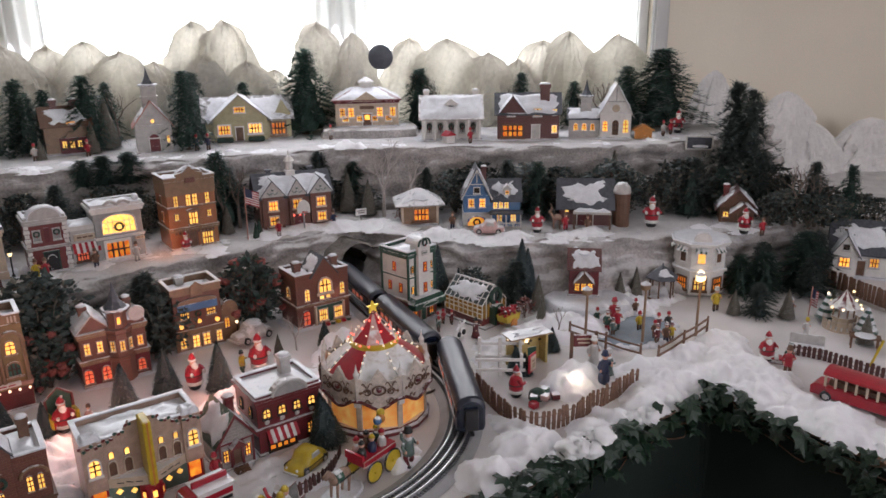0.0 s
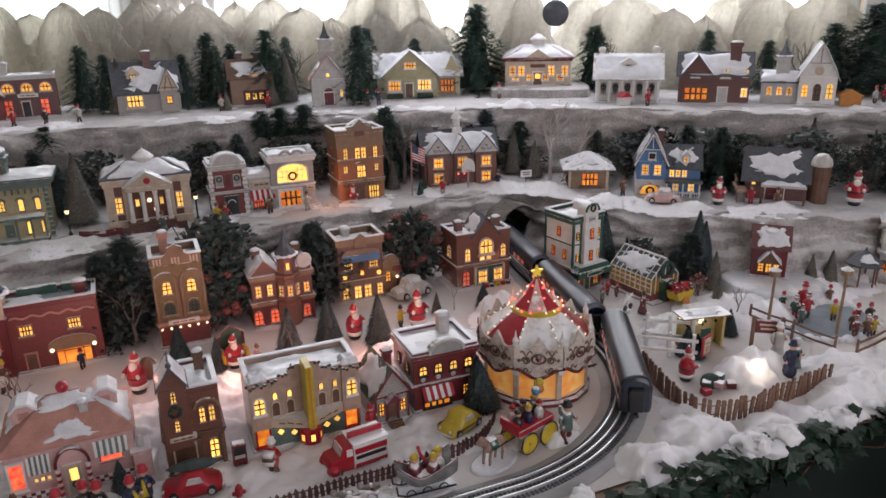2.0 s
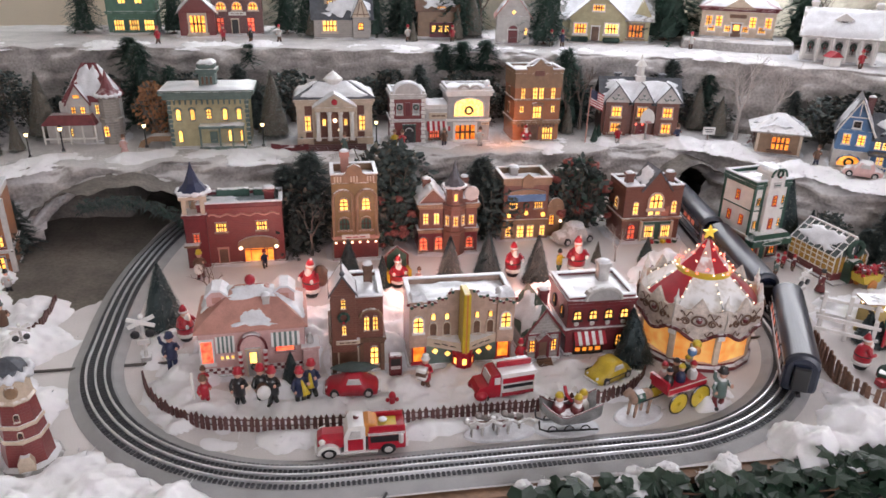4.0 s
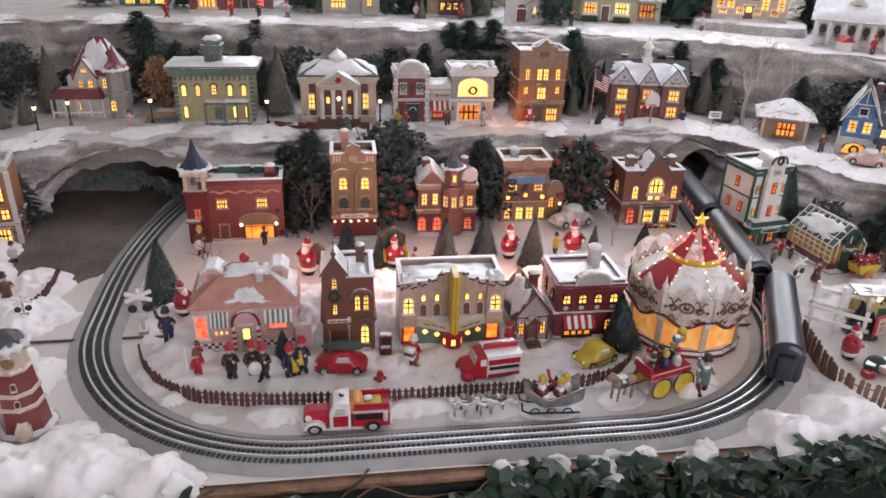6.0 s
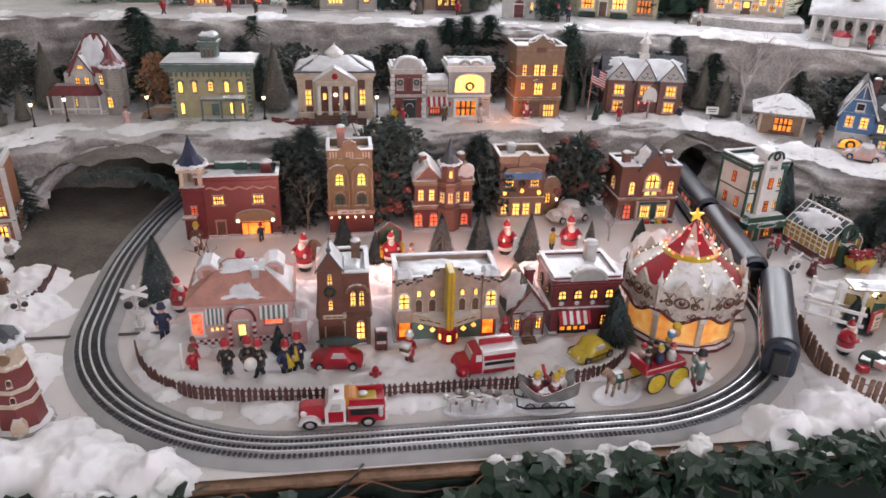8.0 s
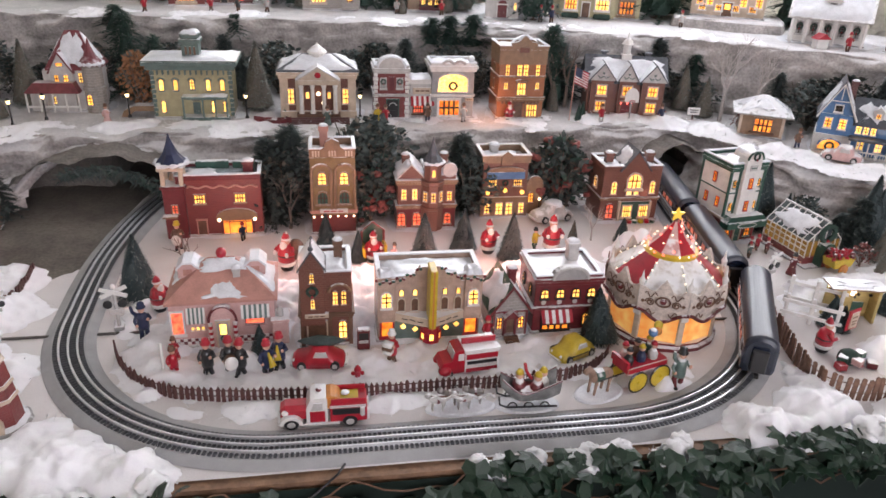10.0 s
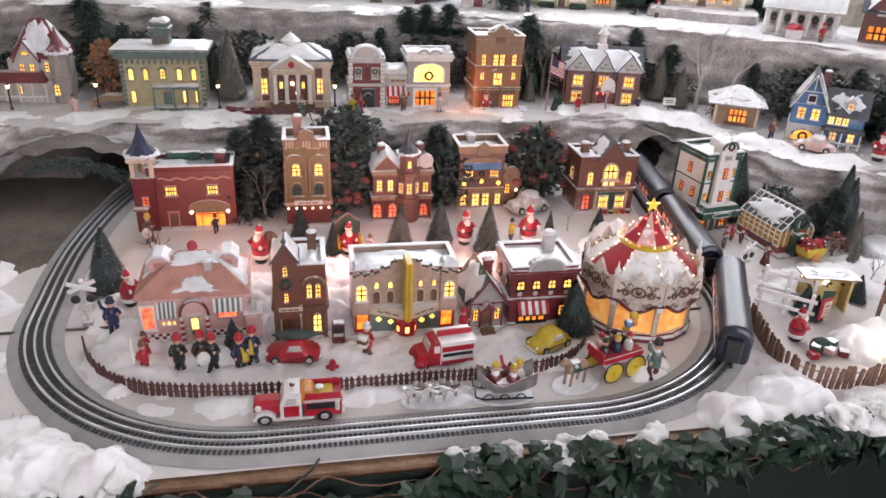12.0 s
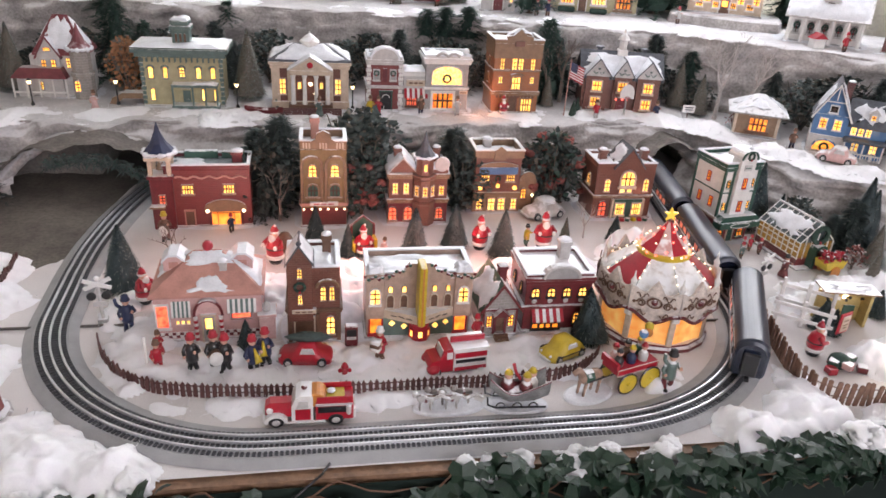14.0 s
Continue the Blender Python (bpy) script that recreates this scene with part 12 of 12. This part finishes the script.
drift("cotton snow beside the crossing signal", scatter(10, -0.41, -0.36, 1.25, 1.36, TABLE - 0.002, 0.03, 0.014, 11), 11.0)
drift("cotton snow between shops and carousel", scatter(10, 0.52, 0.75, 0.99, 1.03, TABLE - 0.002, 0.03, 0.012, 12, lambda x, y: off_track(x, y, 0.075)) + [(0.02, 1.21, TABLE, 0.03, 0.03), (0.05, 1.25, TABLE, 0.04, 0.035), (0.33, 1.27, TABLE, 0.04, 0.03)], 12.0)
drift("white cotton snow round the greenhouse and stalls", scatter(20, 1.02, 1.25, 1.22, 1.34, TABLE - 0.002, 0.035, 0.014, 13) + scatter(16, 1.25, 1.4, 1.2, 1.35, TABLE, 0.04, 0.02, 131), 13.0)
drift("cotton snow round the skating hut and inn", scatter(22, 1.45, 1.8, 1.22, 1.34, TABLE, 0.04, 0.02, 14), 14.0)


def ledge(lip, z, n, r, h, seed, x0, x1, push=0.03):
    rnd = random.Random(seed)
    pts = [p for p in resample(lip, 0.02) if x0 < p.x < x1]
    out = []
    for k in range(n):
        p = rnd.choice(pts)
        out.append((p.x + rnd.uniform(-0.02, 0.02), p.y + push + rnd.uniform(-0.03, 0.05), z - 0.004, r * rnd.uniform(0.6, 1.4), h * rnd.uniform(0.6, 1.3)))
    return out


drift("cotton snow along the lip of the lower terrace", ledge(LIP2, TIER2, 80, 0.05, 0.0105, 15, -1.3, 1.15, 0.06), 15.0, per=30)
drift("deep cotton snow on the angled lower terrace", ledge(LIP2, TIER2, 60, 0.045, 0.011, 16, 1.16, 2.4, 0.05), 16.0, per=30)
drift("cotton snow along the lip of the upper terrace", ledge(LIP3, TIER3, 46, 0.05, 0.01, 17, -1.3, 1.0, 0.07) + ledge(LIP3, TIER3, 12, 0.035, 0.01, 171, 1.0, 2.5, 0.07), 17.0, per=20)
drift("small heap of cotton snow on the upper ledge", [(1.27, 2.36, TIER3, 0.03, 0.03), (1.24, 2.37, TIER3, 0.035, 0.02), (1.3, 2.33, TIER3, 0.03, 0.02)], 18.0)


def edge_tufts(clusters, seed):
    rnd = random.Random(seed)
    out = []
    for x0, x1, n, r in clusters:
        for k in range(n):
            q = r * rnd.uniform(0.6, 1.3)
            out.append((rnd.uniform(x0, x1), 0.81 + rnd.uniform(-0.014, 0.014), TABLE + rnd.uniform(-0.012, 0.008), q, q * rnd.uniform(0.6, 0.85)))
    return out


tufts("tufts of cotton snow along the front table edge", edge_tufts(((-0.42, -0.24, 16, 0.02), (0.2, 0.31, 13, 0.015), (0.36, 0.45, 14, 0.016), (0.5, 0.55, 9, 0.017), (0.84, 0.97, 20, 0.021), (1.06, 1.22, 12, 0.018)), 19) + [(0.86 + 0.011 * k, 0.79 + 0.006 * math.sin(k * 2.1), TABLE + 0.022 + 0.006 * math.sin(k), 0.02 + 0.006 * math.sin(k * 1.7), 0.016) for k in range(9)], 19.0)


# ---- mountains in front of the window and in the corner ----
def mountain(s, top, half, u, base, material, label, seed, name="mountain"):
    """A crumpled, hollow paper peak standing on the upper terrace: folded into ridges, wider and blunter than a cone."""
    m, n, k = Mesh(), 64, 26
    foot, base = base, max(base, min(TIER3 - 0.16, top - 0.3))
    for j in range(k + 1):
        f = j / k
        for i in range(n):
            a = 2 * math.pi * i / n
            r = (1 - f ** 4.6) ** 0.58 * (1.1 - 0.22 * f)
            c, t = math.cos(a), math.sin(a)
            w = 1 + 0.42 * fbm(c * 1.2 + seed, t * 1.2, f * 2.2, 1.4, 3) + 0.2 * (0.4 - abs(fbm(c * 2.2 + seed, t * 2.2, f * 6, 1.3, 3))) + 0.07 * fbm(c * 5, t * 5 + seed, f * 14, 1.2, 2)
            lean = 0.12 * half * math.sin(seed) * f
            m.v.append((c * half * 1.3 * r * w + lean, t * 0.06 * r * w, (base if j else foot) + (top - base) * f * (1 + 0.05 * fbm(c + seed, t, f, 2)) + 0.006 * fbm(c * 5, t * 5, f * 8 + seed, 1.3)))
    for j in range(k):
        m.f += [(j * n + i, j * n + (i + 1) % n, (j + 1) * n + (i + 1) % n, (j + 1) * n + i) for i in range(n)]
    m.f.append(tuple(k * n + i for i in range(n)))
    m.m = [0] * len(m.f)
    return single(name, m, material, label, "mountain", WALL @ Matrix.Translation((s, u, 0)), "backdrop mountains")


PEAKS = [(-2.05, 1.53, 0.16), (-1.9, 1.5, 0.13), (-1.724, 1.517, 0.14), (-1.58, 1.508, 0.12), (-1.406, 1.529, 0.13), (-1.229, 1.485, 0.16), (-0.955, 1.608, 0.12), (-0.783, 1.605, 0.13), (-0.687, 1.434, 0.13), (-1.001, 1.425, 0.11),
         (-0.374, 1.592, 0.12), (-0.226, 1.553, 0.085), (0.013, 1.525, 0.106), (0.217, 1.517, 0.15), (0.371, 1.457, 0.11), (0.629, 1.503, 0.13), (0.758, 1.533, 0.11), (0.954, 1.522, 0.13), (1.075, 1.458, 0.09),
         (-2.25, 1.5, 0.14), (-2.44, 1.53, 0.15), (-2.64, 1.48, 0.14), (-2.82, 1.52, 0.15), (-3.02, 1.47, 0.15), (-1.49, 1.45, 0.11), (-1.12, 1.44, 0.1), (-0.88, 1.47, 0.1), (-0.58, 1.4, 0.1), (0.5, 1.42, 0.1)]
for i, (s, z, w) in enumerate(PEAKS):
    mountain(s, z, w, -0.13 - 0.03 * (i % 3), TABLE - 0.002, MOUNTAIN, "crumpled olive-grey paper mountain before the window", i * 2.3)


def crag(s, top, half, u, seed):
    """A sharp plaster peak: broad facets running down from its summit, creased between them."""
    m, n, k = Mesh(), 72, 30
    for j in range(k + 1):
        f = j / k
        for i in range(n):
            a = 2 * math.pi * i / n
            c, t = math.cos(a), math.sin(a)
            r = (1 - f) ** 0.6 + 0.03
            fold = 1 - abs(fbm(c * 1.5 + seed, t * 1.5, f * 1.1, 1.5, 3))
            w = 0.62 + 0.5 * fold + 0.16 * fbm(c * 4 + seed, t * 4, f * 7, 1.4, 3)
            z = (TABLE + 0.05) + (top - TABLE - 0.05) * f
            m.v.append((c * half * r * w + 0.25 * half * math.sin(seed * 1.7) * f, t * 0.11 * r * w, z + 0.012 * fbm(c * 3, t * 3 + seed, f * 5, 1.3, 3) * (1 - f)))
    for j in range(k):
        m.f += [(j * n + i, j * n + (i + 1) % n, (j + 1) * n + (i + 1) % n, (j + 1) * n + i) for i in range(n)]
    m.f.append(tuple(k * n + i for i in range(n)))
    m.m = [0] * len(m.f)
    return single("mountain", m, WHITEMTN, "white creased plaster mountain in the corner", "mountain", WALL @ Matrix.Translation((s, u, 0)), "backdrop mountains")


for i, (s, z, w, u) in enumerate(((1.36, 1.37, 0.2, -0.24), (1.5, 1.3, 0.18, -0.28), (1.7, 1.275, 0.27, -0.3), (1.86, 1.14, 0.22, -0.33), (2.2, 1.15, 0.34, -0.3))):
    crag(s, z, w, u, 5.0 + i * 3.1)


# ---- ivy garland along the table edge ----
def ivy_leaf(seed):
    rnd = random.Random(seed)
    pts = [(0, 0), (0.32, -0.12), (0.5, 0.16), (0.36, 0.34), (0.4, 0.62), (0.17, 0.6), (0, 1.0), (-0.17, 0.6), (-0.4, 0.62), (-0.36, 0.34), (-0.5, 0.16), (-0.32, -0.12)]
    m = Mesh()
    top = [(x, y, -0.28 * abs(x) + 0.12 * math.sin(3 * y + seed) - 0.18 * y * y) for x, y in pts]
    mid = (0, 0.35, 0.06)
    m.v = top + [mid] + [(x * 0.98, y, z - 0.03) for x, y, z in top]
    n = len(pts)
    m.f = [(i, (i + 1) % n, n) for i in range(n)] + [(i, n + 1 + i, n + 1 + (i + 1) % n, (i + 1) % n) for i in range(n)]
    m.m = [0] * len(m.f)
    return m.data("leaf", IVY)


LEAVES = [ivy_leaf(k) for k in range(4)]


def ivy(label, line, n, seed, size=0.036, drop=0.045, lift=0.03):
    rnd = random.Random(seed)
    g = thing("ivy_garland", label, "ivy garland", Matrix.Identity(4), "ivy garlands")
    pts = resample(line, 0.02)
    for k in range(3):
        part("stem", Mesh().tube([(p.x + 0.01 * math.sin(i * 0.9 + k), p.y - 0.008 + 0.008 * math.sin(i * 1.3 + 2 * k), TABLE - 0.01 - 0.025 * k + 0.012 * math.sin(i * 0.7 + k)) for i, p in enumerate(pts)], 0.0016, n=4), BROWN, g)
    for k in range(n):
        i = rnd.randrange(len(pts) - 1)
        p = pts[i].lerp(pts[i + 1], rnd.random())
        d = (pts[i + 1] - pts[i]).normalized()
        out = Vector((d.y, -d.x, 0))
        q = p + out * rnd.uniform(-0.012, 0.035)
        z = TABLE + rnd.uniform(-drop, lift)
        s = size * rnd.uniform(0.65, 1.35)
        yaw = math.atan2(out.y, out.x) - math.pi / 2 + rnd.uniform(-1.3, 1.3)
        part("leaf", LEAVES[k % 4], None, g, at=Matrix.Translation((q.x, q.y, z)) @ Matrix.Rotation(yaw, 4, "Z") @ Matrix.Rotation(radians(rnd.uniform(-70, 35)), 4, "X") @ Matrix.Rotation(rnd.uniform(-0.7, 0.7), 4, "Y") @ Matrix.Scale(s, 4))


ivy("dark green ivy garland on the front table edge", [(0.2, 0.8), (0.5, 0.798), (0.8, 0.796), (1.05, 0.8), (1.32, 0.8)], 300, 5)
ivy("sparse dark green ivy at the front corner", [(-0.75, 0.8), (-0.4, 0.798), (-0.2, 0.8)], 60, 6)
ivy("few ivy leaves at the middle of the edge", [(-0.2, 0.798), (0.2, 0.8)], 26, 7, drop=0.06, lift=-0.01)
ivy("dark green ivy garland on the table wing", [(1.335, 0.82), (1.33, 0.6), (1.325, 0.4), (1.32, 0.1), (1.32, -0.3)], 230, 8)


# ---- framed scene at the end of the upper terrace ----
box = thing("framed_picture", "small white frame round a dark winter scene", "picture frame", Matrix.Translation((2.345, 1.585, TIER3 - 0.003)) @ Matrix.Rotation(radians(-50), 4, "Z"))
fr = Mesh()
for x0, x1, z0, z1 in ((-0.05, 0.05, -0.027, -0.021), (-0.05, 0.05, 0.021, 0.027), (-0.05, -0.044, -0.021, 0.021), (0.044, 0.05, -0.021, 0.021)):
    fr.box(x0, x1, -0.008, 0.004, z0, z1, c=0.001)
part("frame", fr, WHITE, box, "white moulded frame")
part("post", Mesh().box(0.03, 0.046, 0.004, 0.02, TIER2 - TIER3, 0.0, c=0.002), LTGREY, box, "pale grey post")
part("picture", Mesh().box(-0.044, 0.044, -0.003, 0.001, -0.021, 0.021), SLATE, box, "dark grey picture")
part("snow_bank", Mesh().ball(0.004, -0.004, -0.013, 0.03, n=12, sz=0.2), SNOW, box, "small painted snow bank", smooth=True)
